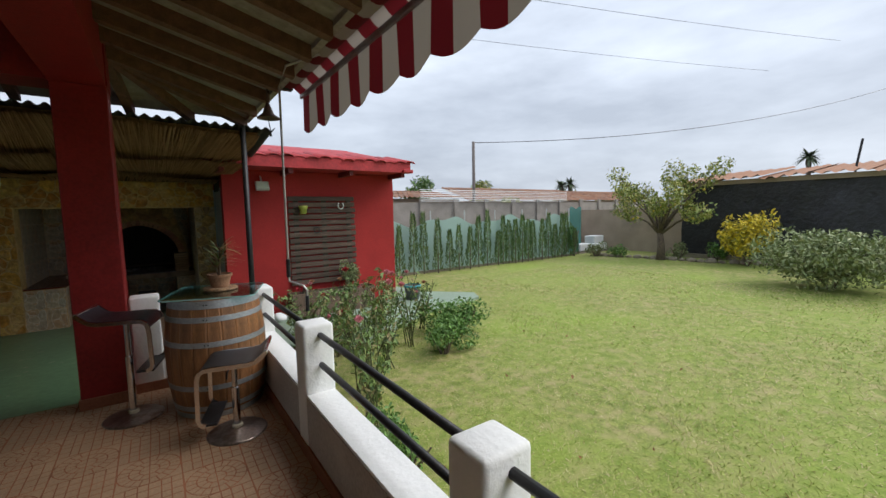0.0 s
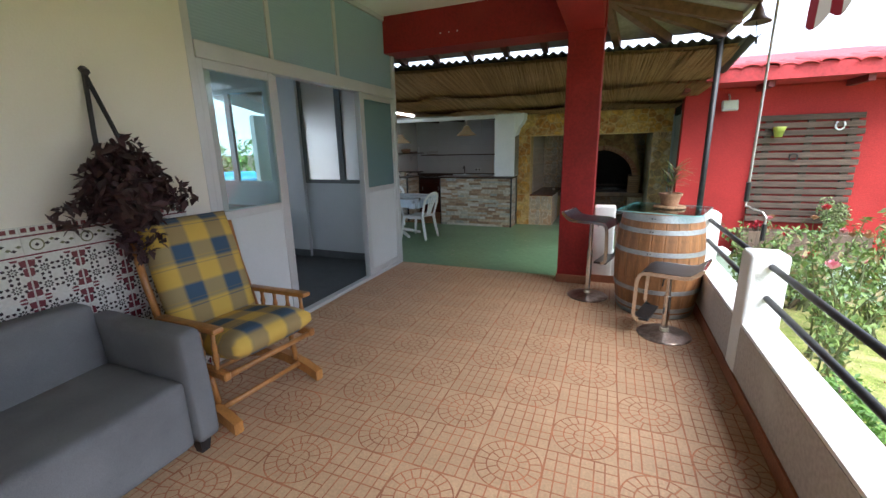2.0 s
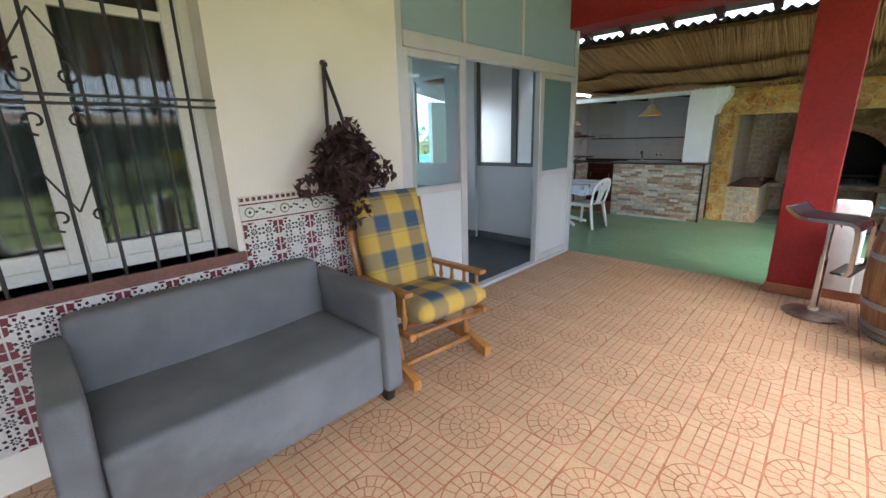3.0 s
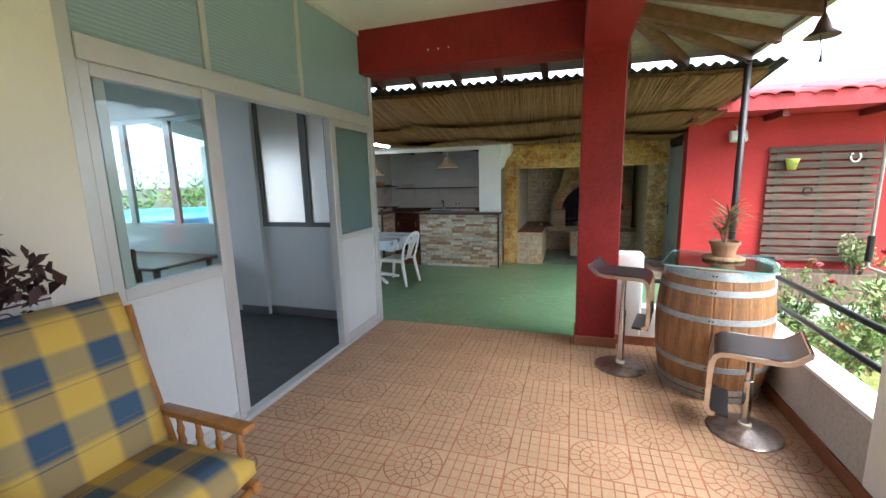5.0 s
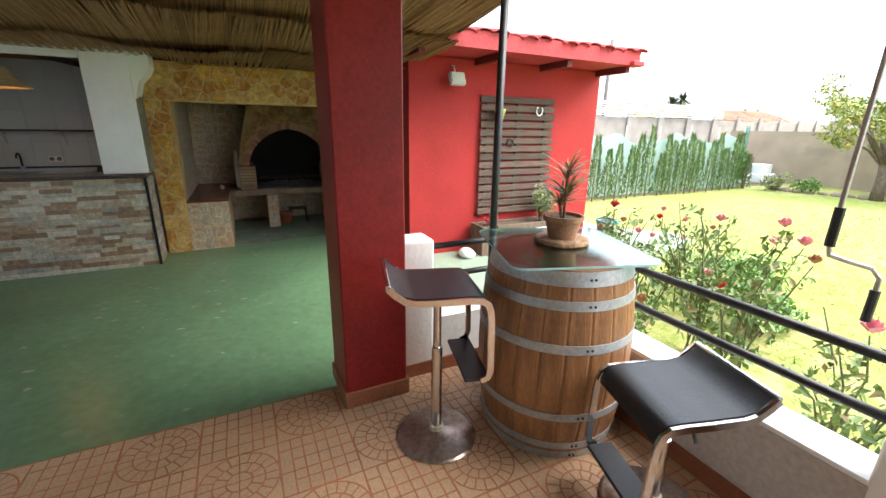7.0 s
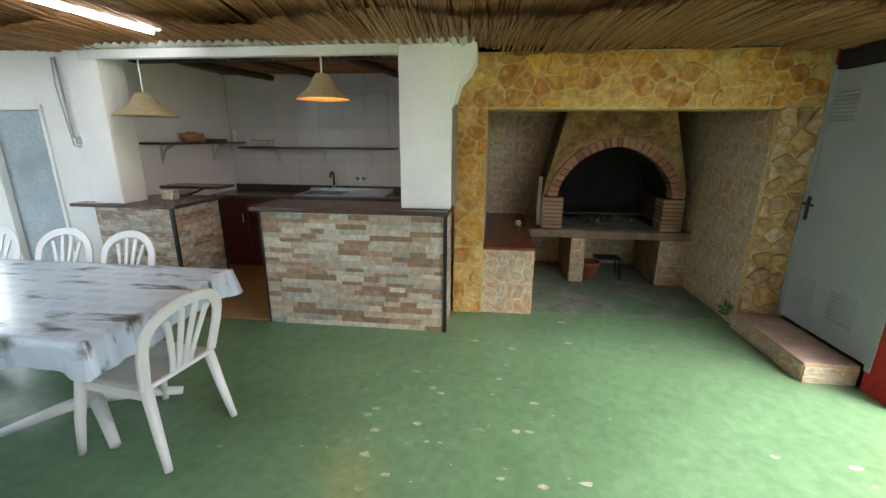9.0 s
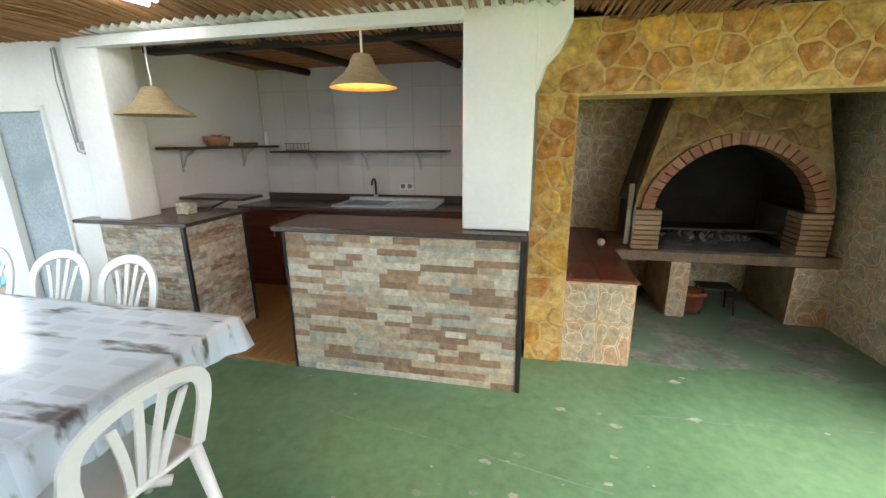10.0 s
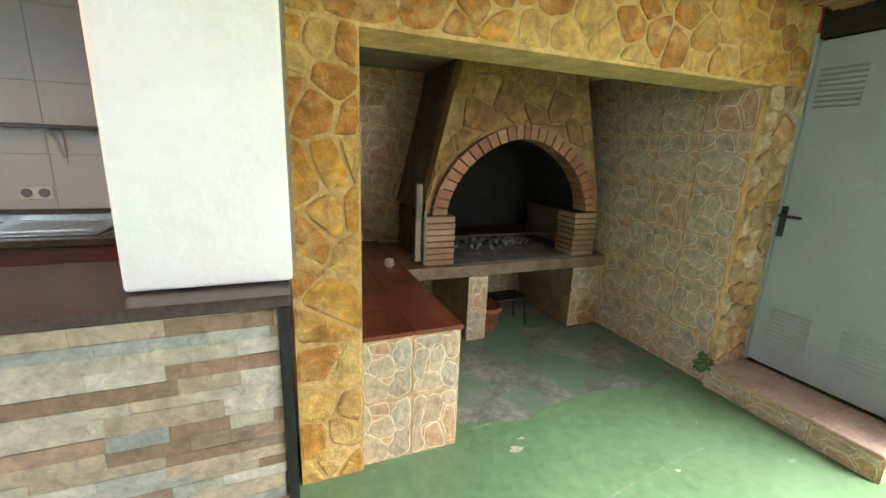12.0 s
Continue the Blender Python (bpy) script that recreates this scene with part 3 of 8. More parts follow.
# beyond the porch room: pool terrace
bm = bmesh.new()
bm = lathe(bm, [(2.6, LAWN_Z), (2.6, 0.92), (2.5, 0.96), (2.42, 0.92), (2.42, 0.80)], 40, -9.3, 7.4, caps=False)
POOLBLUE = make("pool_wall_blue", (0.05, 0.30, 0.55), 0.4, var=0.1, scale=1)
pool = solo("pool", bm, POOLBLUE, "round above-ground pool with bright blue walls", "pool", smooth=True)
bm = lathe(bmesh.new(), [(0.01, 0.84), (2.42, 0.84)], 40, -9.3, 7.4, caps=False)
part("water", bm, make("pool_water", (0.10, 0.42, 0.60), 0.05, var=0.1), pool)
HEDGE = make("hedge_leaf", (0.06, 0.11, 0.022), 0.7, var=0.5, scale=6, bump=0.2, hue_rand=0.2)

# ---- dado of patterned tiles under and beside the window ----
wt = thing("window_house", "white wooden casement window behind a black iron grille", "window", kind="structure")
WOODWHITE = make("white_window_paint", (0.68, 0.68, 0.65), 0.5, var=0.05, scale=3)
XR = XH - 0.16


def wframe(y0, y1, z0, z1, w, x0, x1, name, par):
    b = bmesh.new()
    for a0, a1, c0, c1 in ((y0, y0 + w, z0, z1), (y1 - w, y1, z0, z1)):
        box(b, x0, x1, a0, a1, c0, c1, bevel=0.005)
    for c0, c1 in ((z0, z0 + w), (z1 - w, z1)):
        box(b, x0 + 0.002, x1 - 0.002, y0 + w, y1 - w, c0, c1, bevel=0.005)
    return part(name, b, WOODWHITE, par)


wframe(WY0, WY1, WZ0, WZ1, 0.06, XR - 0.05, XR, "window_frame", wt)
mid = (WY0 + WY1) / 2
for y0, y1 in ((WY0 + 0.06, mid), (mid, WY1 - 0.06)):
    s = wframe(y0, y1, WZ0 + 0.06, WZ1 - 0.06, 0.075, XR - 0.04, XR + 0.005, "sash", wt)
    part("glazing_bar", boxes((XR - 0.03, XR + 0.003, y0 + 0.075, y1 - 0.075, 2.08, 2.12)), WOODWHITE, s)
    g = part("pane", boxes((XR - 0.02, XR - 0.014, y0 + 0.075, y1 - 0.075, WZ0 + 0.135, WZ1 - 0.135)), GLASS, s)
    g.visible_shadow = False
CURTAIN = make("grey_curtain", (0.05, 0.053, 0.052), 0.9, var=0.3, scale=4, bump=0.2, stretch=(1, 6, 1))
b = bmesh.new()
grid(b, 60, 4, lambda u, v: (XR - 0.10 + 0.02 * math.sin(u * 70), WY0 + 0.05 + u * (WY1 - WY0 - 0.1), 0.95 + v * 1.42))
part("curtain", b, CURTAIN, wt, "dark grey patterned curtain behind the panes", True)
# near-black sheet behind the curtain, painting in the darkness of the unlit room
part("room_dark", boxes((XR - 0.135, XR - 0.13, WY0, WY1, WZ0, WZ1)), make("unlit_room_black", (0.03, 0.03, 0.03), 0.9), wt)
part("window_sill", boxes((XR - 0.05, XH + 0.03, WY0 - 0.03, WY1 + 0.03, WZ0 - 0.06, WZ0)), make("brown_sill", (0.15, 0.065, 0.05), 0.5, var=0.2), wt, "brown tiled sill")
bm = bmesh.new()

# ---- low parapet with pillars and rails ----
bm = boxes((1.60, 1.78, -3.0, 4.62, -0.4, 0.42))
parapet = structure("wall_parapet", bm, WALLWHITE, "low white limewashed parapet along the terrace", "wall")
# terrace side set in a greyer tone than the rest of the parapet
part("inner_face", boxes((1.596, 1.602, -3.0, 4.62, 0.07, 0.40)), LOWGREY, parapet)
bm = boxes((0.634, 1.78, 4.62, 4.78, -0.4, 0.36))
structure("wall_parapet_end", bm, WALLWHITE, "low white parapet closing the terrace end", "wall")
for y0, y1 in ((-2.40, -2.2), (-0.62, -0.43), (0.98, 1.165), (2.70, 2.90), (4.38, 4.64)):
    bm = bmesh.new()
    box(bm, 1.59, 1.79, y0, y1, 0.0, 0.865, bevel=0.022, seg=3)
    structure("pillar", bm, WALLWHITE, "short square white limewashed pillar of the parapet", "pillar", True)
bm = bmesh.new()
box(bm, 0.64, 0.865, 4.61, 4.80, 0.0, 0.865, bevel=0.02, seg=3)
structure("pillar_post", bm, WALLWHITE, "short white pillar against the red post", "pillar", True)
rail = thing("railing", "two black round iron rails along the parapet", "railing", kind="structure")
for z in (0.795, 0.60):
    for y0, y1 in ((-2.2, -0.60), (-0.45, 1.0), (1.15, 2.72), (2.88, 4.40)):
        part("rail", tube(bmesh.new(), [(1.70, y0, z), (1.70, y1, z)], 0.019, 10), BLACKIRON, rail, smooth=True)
    part("rail", tube(bmesh.new(), [(0.85, 4.70, z), (1.70, 4.70, z)], 0.019, 10), BLACKIRON, rail, smooth=True)
bm = boxes((1.583, 1.60, -3.0, 4.60, 0.0, 0.085), (0.646, 1.583, 4.60, 4.617, 0.0, 0.085))
structure("baseboard_terrace", bm, SKIRT, "terracotta skirting along the parapet", "skirting")

# ---- hipped tile roof overhang with rafters ----
EX, EY, EZ = 1.86, 5.62, 2.72   # eave lines and height
RX, RY, RZ = 0.30, 4.50, 3.12   # where the slopes start


def slope_x(x):
    return RZ + (EZ - RZ) * (x - RX) / (EX - RX)


roof_under = bmesh.new()
# side slope toward the garden and end slope toward the barbecue
for quad in (((RX, -3.0, RZ), (EX, -3.0, EZ), (EX, EY, EZ), (RX, RY, RZ)), ((-5.0, RY, RZ), (RX, RY, RZ), (EX, EY, EZ), (-5.0, EY, EZ + 0.06))):
    lo = [roof_under.verts.new(p) for p in quad]
    hi = [roof_under.verts.new((p[0], p[1], p[2] + 0.09)) for p in quad]
    roof_under.faces.new(lo)
    roof_under.faces.new(list(reversed(hi)))
    for i in range(4):
        roof_under.faces.new((lo[i], lo[(i + 1) % 4], hi[(i + 1) % 4], hi[i]))
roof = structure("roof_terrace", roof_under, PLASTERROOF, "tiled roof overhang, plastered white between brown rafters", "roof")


def rafter(p, q, w=0.075, h=0.11):
    p, q = Vector(p), Vector(q)
    d = q - p
    side = Vector((-d.y, d.x, 0)).normalized() * w / 2
    b = bmesh.new()
    lo = [b.verts.new(v) for v in (p - side - Vector((0, 0, h)), p + side - Vector((0, 0, h)), q + side - Vector((0, 0, h * 0.9)), q - side - Vector((0, 0, h * 0.9)))]
    hi = [b.verts.new(v) for v in (p - side, p + side, q + side, q - side)]
    b.faces.new(lo)
    b.faces.new(hi)
    for i in range(4):
        b.faces.new((lo[i], lo[(i + 1) % 4], hi[(i + 1) % 4], hi[i]))
    return part("rafter", b, BEAMWOOD, roof)


y = -2.8
while y < 4.6:
    rafter((0.60, y, slope_x(0.60) + 0.004), (EX - 0.02, y, EZ + 0.004))
    y += 0.42
x = -4.6
while x < 0.5:
    rafter((x, 4.80, RZ - 0.10), (x, EY - 0.02, EZ + 0.05))
    x += 0.50
for k in range(4):
    a = k / 3
    rafter((0.62, 4.72, RZ - 0.09), (0.75 + 1.09 * min(1, a * 1.5) if a < 0.67 else EX - 0.02, EY - 0.02 if a < 0.67 else EY - 0.1 - 0.55 * (a - 0.6) * 2.5, EZ + 0.004))
bm = boxes((EX - 0.02, EX + 0.03, -3.0, EY + 0.02, EZ - 0.03, EZ + 0.12))
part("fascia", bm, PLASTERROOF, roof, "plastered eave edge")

# ---- barbecue canopy: corrugated sheet over reed matting ----
FY, BY = 5.36, 8.62
bm = bmesh.new()
nx = 440


def sheet_z(x, v):
    return 2.655 - 0.016 * (x + 2.0) * (1 - v) - v * 0.42 + 0.018 * math.sin(x * 2 * math.pi / 0.105)


# sheet runs on unseen to x -6.6, added to shade the dining area
grid(bm, nx, 3, lambda u, v: (-6.6 + 8.72 * u, FY + (BY - FY) * v, sheet_z(-6.6 + 8.72 * u, v)))
canopy = solo("canopy_roof", bm, SHEET, "dark weathered corrugated roof sheet over the barbecue area", "canopy", smooth=True)
sol = canopy.modifiers.new("thick", "SOLIDIFY")
sol.thickness = 0.008


def reed_z(x, v):
    sag = 0.05 * noise.noise((x * 0.8, v * 2.2, 3.0)) + 0.022 * noise.noise((x * 2.6, v * 5, 1.0))
    return 2.575 - 0.014 * (x + 2.0) * (1 - v) - 0.44 * v + sag - 0.05 * math.sin(math.pi * v)


REEDBASE = make("reed_mat_back", (0.25, 0.14, 0.06), 0.85, var=0.3, scale=8, bump=0.6, bscale=90, stretch=(6, 1, 1))
bm = bmesh.new()
grid(bm, 120, 16, lambda u, v: (-6.5 + 8.45 * u, FY + 0.06 + (BY - FY - 0.06) * v * 0.915, reed_z(-6.5 + 8.45 * u, v * 0.915) + 0.03))
structure("ceiling_reed", bm, REEDBASE, "sagging brown reed matting under the canopy", "ceiling", True)

# added board: stops sky showing above the lintel and keeps the gap dark
bm = boxes((-4.3, 1.95, 8.60, 8.72, 2.165, 2.60))
structure("wall_canopy_end", bm, SHEET, "added dark board blocking the sky slit behind the stone lintel", "wall")

# white painted beam and corrugated edge over the bar
bm = boxes((-4.0, -1.42, 8.01, 8.08, 2.085, 2.15))
structure("beam_bar", bm, WHITE, "white painted beam over the bar", "beam")
bm = bmesh.new()
grid(bm, 240, 1, lambda u, v: (-4.05 + 3.15 * u, 7.93 + 0.25 * v, 2.172 + 0.015 * math.sin(u * 3.15 * 2 * math.pi / 0.076) - 0.01 * v))
ob = solo("corrugated_edge", bm, WHITESHEET, "white painted corrugated sheet edge above the bar beam", "roof sheet", smooth=True)
ob.modifiers.new("thick", "SOLIDIFY").thickness = 0.006

# ---- kitchen shell ----
bm = boxes((-4.10, -1.00, 10.0, 10.2, G, 2.5))
wall_k = structure("wall_kitchen_back", bm, GROUT, "kitchen back wall of large white glazed tiles", "wall")
bm = boxes((-4.30, -4.10, 8.30, 10.2, G, 2.5))
structure("wall_kitchen_side", bm, WHITE, "white kitchen side wall", "wall")
bm = boxes((-1.06, -0.776, 8.72, 10.45, G, 2.5))
wall_kr = structure("wall_kitchen_right", bm, WHITE, "white wall between the kitchen and the barbecue niche", "wall")
bm = bmesh.new()
box(bm, -1.43, -1.03, 8.07, 8.50, 0.95, 2.26, bevel=0.012, seg=2)
structure("column_white", bm, WALLWHITE, "rough white plastered column standing on the bar", "column", True)
bm = bmesh.new()
prism(bm, [(-1.03, 2.21), (-0.86, 2.21), (-0.855, 2.07), (-0.90, 1.98), (-0.975, 1.90), (-1.03, 1.72)], "y", 8.12, 8.429)
structure("column_shoulder", bm, WALLWHITE, "rough white plaster shoulder beside the column", "column")
bm = bmesh.new()
grid(bm, 6, 90, lambda u, v: (-1.032 + 0.022 * u + 0.012 * noise.noise((v * 31, u, 3)) * (u > 0.5), 8.09 + 0.34 * u, 0.96 + 0.80 * v))
structure("trim_plaster_edge", bm, CEMENT, "crumbling plaster edge between column and stone", "plaster", True)
bm = bmesh.new()
box(bm, -4.16, -3.87, 8.04, 8.30, 0.93, 2.26, bevel=0.012, seg=2)
structure("column_white_end", bm, WALLWHITE, "rough white plastered column at the bar end", "column", True)
bm = boxes((-5.45, -5.13, 8.12, 8.3, G - 0.3, 2.3), (-4.56, -4.12, 8.12, 8.3, G, 2.3), (-5.13, -4.56, 8.12, 8.3, 1.72, 2.3))
structure("wall_left", bm, WALLWHITE, "white limewashed wall with a pale blue door", "wall")
# added unseen wall, cuts the daylight reaching the table from the west
bm = boxes((-6.5, -6.38, 6.75, 8.30, G - 0.3, 2.3))
structure("wall_far_left", bm, WALLWHITE, "added white wall out of view, cutting daylight on the dining area", "wall")
REEDIN = make("kitchen_reed", (0.17, 0.085, 0.035), 0.8, var=0.3, scale=5, bump=0.6, bscale=70, stretch=(1, 8, 1))
bm = boxes((-4.10, -1.03, 8.09, 10.0, 2.26, 2.30))
structure("ceiling_kitchen", bm, REEDIN, "brown reed ceiling of the kitchen", "ceiling")

# ---- barbecue niche shell ----
bm = boxes((-0.776, 1.45, 10.25, 10.45, G, 2.3))
wall_nb = structure("wall_niche_back", bm, MORTAR, "niche back wall of crazy-paving patterned tiles", "wall")
bm = boxes((1.45, 1.75, 8.725, 10.45, G, 2.3))
wall_nr = structure("wall_niche_right", bm, MORTAR, "niche side wall of crazy-paving patterned tiles", "wall")
bm = boxes((-0.776, 1.45, 8.72, 10.25, 1.93, 2.02))
structure("ceiling_niche", bm, CEMENT, "stained grey cement ceiling of the niche", "ceiling")
bm = boxes((-1.03, -0.77, 8.43, 8.72, G, 1.73), (1.45, 1.75, 8.43, 8.72, G, 1.73), (-1.03, 1.75, 8.43, 8.72, 1.73, 2.16))
stone_wall = structure("wall_stone", bm, MORTAR, "golden rubble stone surround of the barbecue niche", "wall")

# ---- red shed ----
bm = boxes((1.75, 4.72, 7.29, 7.45, -0.3, 2.28), (4.56, 4.72, 7.45, 9.6, -0.3, 2.5), (1.75, 1.91, 8.42, 10.45, -0.3, 2.5), (1.75, 1.91, 7.45, 7.55, -0.3, 2.4), (1.75, 4.72, 9.6, 9.75, -0.3, 2.7))
structure("wall_shed", bm, SHEDRED, "bright red rendered garden shed wall", "wall")
# strip above the door, coloured near-black for the shadow that lies there
bm = boxes((1.76, 1.90, 7.55, 8.42, 2.0, 2.4))
structure("lintel_shed_door", bm, make("door_header_shadow", (0.02, 0.016, 0.013), 0.85, var=0.3, scale=8, bump=0.4), "wall strip over the grey door, coloured black for its shadow", "lintel")



# ---- shed: roof, door, pallet, planter, floodlight ----
shed_roof = thing("roof_shed", "red painted tiled shed roof with an uneven tile edge", "roof", kind="structure")
bm = bmesh.new()
prism(bm, [(6.69, 2.30), (6.69, 2.475), (9.9, 3.13), (9.9, 2.80), (7.45, 2.26), (7.33, 2.26), (7.30, 2.30)], "x", 1.55, 4.78)
part("deck", bm, ROOFRED, shed_roof)
for i in range(17):
    x = 1.60 + i * 0.197
    b = bmesh.new()
    wob = 0.02 * math.sin(i * 2.3)

    def cover(u, v, x=x, wob=wob, i=i):
        a = math.pi * u
        r = 0.105 - 0.015 * v
        return (x + r * math.cos(a), 6.66 + wob + 0.9 * v, 2.455 + 0.012 * math.sin(i * 1.7) + 0.042 * math.sin(a) + 0.19 * v)
    grid(b, 8, 2, cover)
    o = part("roof_tile", b, ROOFRED, shed_roof, smooth=True)
    o.modifiers.new("thick", "SOLIDIFY").thickness = 0.016
bm = bmesh.new()
box(bm, 4.60, 4.80, 6.62, 6.80, 2.29, 2.35, bevel=0.01)
part("verge_piece", bm, ROOFRED, shed_roof)
for x in (1.66, 2.62, 3.62, 4.62):
    part("bracket", boxes((x, x + 0.07, 6.76, 7.29, 2.22, 2.30)), make("dark_red_timber", (0.16, 0.02, 0.02), 0.6), shed_roof)
# grey ventilated door in the shed side wall
door = thing("door_shed", "closed grey sheet metal door with louvred vents and a black handle", "door", kind="structure")
part("leaf", boxes((1.775, 1.80, 7.56, 8.412, 0.07, 1.99), bevel=0.003), GREYDOOR, door)
b = bmesh.new()
for y0, y1, z0, z1 in ((7.515, 7.56, 0.05, 2.03), (8.414, 8.428, 0.05, 2.03)):
    box(b, 1.745, 1.80, y0, y1, z0, z1, bevel=0.003)
part("door_frame", b, GREYDOOR, door)
for y0, y1, z0 in ((8.17, 8.38, 1.63), (8.125, 8.325, 0.235), (7.76, 7.98, 0.235)):
    for k in range(8):
        b = bmesh.new()
        prism(b, [(1.776, z0 + 0.028 * k), (1.766, z0 + 0.028 * k + 0.002), (1.776, z0 + 0.028 * k + 0.018)], "y", y0, y1)
        part("louvre", b, GREYDOOR, door)
b = bmesh.new()
box(b, 1.765, 1.776, 8.372, 8.406, 0.89, 1.075, bevel=0.004)
tube(b, [(1.77, 8.389, 1.02), (1.73, 8.389, 1.02), (1.722, 8.375, 1.02), (1.722, 8.275, 1.02)], 0.009, 8)
part("door_handle", b, BLACKIRON, door)
step = thing("step_tiled", "low step of crazy-paving patterned tiles below the grey door", "step", kind="structure")
part("core", boxes((1.415, 1.75, 7.58, 8.42, G, 0.045)), MORTAR, step)

pallet = thing("pallet_panel", "dark weathered wooden slat panel hung on the red wall", "slat panel")
PX0, PX1 = 2.71, 3.89
for k in range(15):
    z = 0.36 + k * 0.103
    b = bmesh.new()
    box(b, PX0 + 0.01 * math.sin(k * 3.1), PX1 + 0.012 * math.sin(k * 1.7), 7.235, 7.257, z, z + 0.078, bevel=0.004)
    part("slat", b, DARKWOOD, pallet)
for x in (2.80, 3.28, 3.74):
    part("batten", boxes((x, x + 0.08, 7.257, 7.288, 0.36, 1.88)), DARKWOOD, pallet)
b = bmesh.new()
lathe(b, [(0.045, 1.58), (0.075, 1.72), (0.08, 1.72), (0.074, 1.70), (0.05, 1.62)], 14, 2.93, 7.145)
LIME = make("lime_plastic", (0.45, 0.50, 0.10), 0.4, var=0.08)
solo("hanging_pot", b, LIME, "small lime yellow pot hung on the slat panel", "pot", smooth=True)
b = bmesh.new()
tube(b, [(3.62 + 0.05 * math.cos(a), 7.225, 1.72 + 0.06 * math.sin(a)) for a in [math.pi * (0.72 + 1.56 * k / 14 + 0.0) for k in range(15)]], 0.011, 6)
solo("horseshoe", b, WHITE, "white horseshoe nailed to the slat panel", "horseshoe", "horseshoes", smooth=True)
b = bmesh.new()
tube(b, [(3.17 + 0.05 * math.cos(2 * math.pi * k / 16), 7.225, 1.30 + 0.05 * math.sin(2 * math.pi * k / 16)) for k in range(16)], 0.009, 6, closed=True)
solo("iron_ring", b, BLACKIRON, "dark iron ring nailed to the slat panel", "ring", smooth=True)

planter = thing("planter_box", "weathered wooden planter box with shrubs before the shed", "planter")
PLW = make("planter_wood", (0.15, 0.10, 0.07), 0.8, var=0.3, scale=5, bump=0.4, stretch=(8, 8, 1), hue_rand=0.15)
for x0, x1, y0, y1 in ((2.62, 4.10, 6.93, 6.955), (2.62, 4.10, 7.225, 7.25), (2.62, 2.645, 6.957, 7.223), (4.075, 4.10, 6.957, 7.223)):
    for k in range(2):
        b = bmesh.new()
        box(b, x0, x1, y0, y1, -0.14 + 0.2 * k, 0.055 + 0.2 * k, bevel=0.004)
        part("board", b, PLW, planter)
part("soil", boxes((2.65, 4.07, 6.96, 7.22, -0.1, 0.22)), EARTH, planter)

lamp = thing("floodlight", "small white floodlight on a bracket under the shed eave", "floodlight")
b = bmesh.new()
box(b, 2.20, 2.40, 7.10, 7.16, 1.96, 2.11, bevel=0.01, m=Matrix.Translation((2.3, 7.13, 2.03)) @ Matrix.Rotation(radians(-25), 4, "X") @ Matrix.Translation((-2.3, -7.13, -2.03)))
part("housing", b, ALU, lamp)
b = bmesh.new()
box(b, 2.215, 2.385, 7.085, 7.098, 1.975, 2.095, m=Matrix.Translation((2.3, 7.13, 2.03)) @ Matrix.Rotation(radians(-25), 4, "X") @ Matrix.Translation((-2.3, -7.13, -2.03)))
part("lens", b, make("floodlight_lens", (0.55, 0.60, 0.50), 0.2, var=0.02), lamp, "pale lens")
part("bracket", tube(bmesh.new(), [(2.3, 7.17, 2.05), (2.3, 7.22, 2.18), (2.3, 7.28, 2.2)], 0.012, 6), ALU, lamp)

b = bmesh.new()
tube(b, [(1.775, 5.40, -0.25), (1.775, 5.40, 2.60)], 0.031, 12)
solo("canopy_pole", b, BLACKIRON, "slim black iron pole holding the canopy corner", "pole", smooth=True)

# ---- awning ----
awn = thing("awning", "rolled striped awning in dark red and beige with a scalloped valance", "awning")
AW_RED = frosted("awning_dark_red", (0.17, 0.012, 0.018), 0.22)
AW_BEIGE = frosted("awning_beige", (0.42, 0.37, 0.32), 0.25)
for _m in (AW_RED, AW_BEIGE):
    _m.node_tree.nodes["Principled BSDF"].inputs["Roughness"].default_value = 0.9
SW = 0.182
Y1A = 4.13
for k in range(36):
    ya, yb = Y1A - SW * k, Y1A - SW * (k + 1)
    m_ = AW_RED if k % 2 == 0 else AW_BEIGE

    def hang(u, v, ya=ya, yb=yb):
        yy = ya + (yb - ya) * u
        drop = 0.30 + 0.055 * abs(math.sin(math.pi * (Y1A - yy) / (2 * SW)))
        return (2.10 + 0.012 * math.sin(yy * 9) * v, yy, 2.665 - drop * v)
    b = bmesh.new()
    grid(b, 6, 4, hang)
    part("valance_strip", b, m_, awn, smooth=True)

    def roll(u, v, ya=ya, yb=yb):
        a = 2 * math.pi * u
        return (1.98 + 0.075 * math.cos(a), ya + (yb - ya) * v, 2.79 + 0.065 * math.sin(a))
    b = bmesh.new()
    grid(b, 12, 1, roll)
    part("roll_strip", b, m_, awn, smooth=True)

    def cloth(u, v, ya=ya, yb=yb):
        return (2.02 + 0.075 * u, ya + (yb - ya) * v, 2.735 - 0.05 * u - 0.01 * math.sin(math.pi * u))
    b = bmesh.new()
    grid(b, 3, 1, cloth)
    part("cloth_strip", b, m_, awn, smooth=True)
b = bmesh.new()
box(b, 2.075, 2.105, -2.4, 4.16, 2.655, 2.695, bevel=0.006)
part("front_bar", b, make("awning_bar", (0.30, 0.27, 0.27), 0.4, metal=0.5), awn, "grey aluminium front bar")
for y in (4.18, 1.2, -1.6):
    b = bmesh.new()
    box(b, 1.88, 2.02, y - 0.03, y + 0.03, 2.72, 2.86, bevel=0.01)
    tube(b, [(1.98, y, 2.79), (1.80, y - 0.15, 2.70)], 0.018, 6)
    part("bracket", b, BLACKIRON, awn)
crank = thing("awning_crank", "pale metal awning crank with a black grip hanging from the eave", "crank")
WHITEMETAL = make("pale_rod", (0.50, 0.48, 0.46), 0.35, metal=0.5, var=0.1)
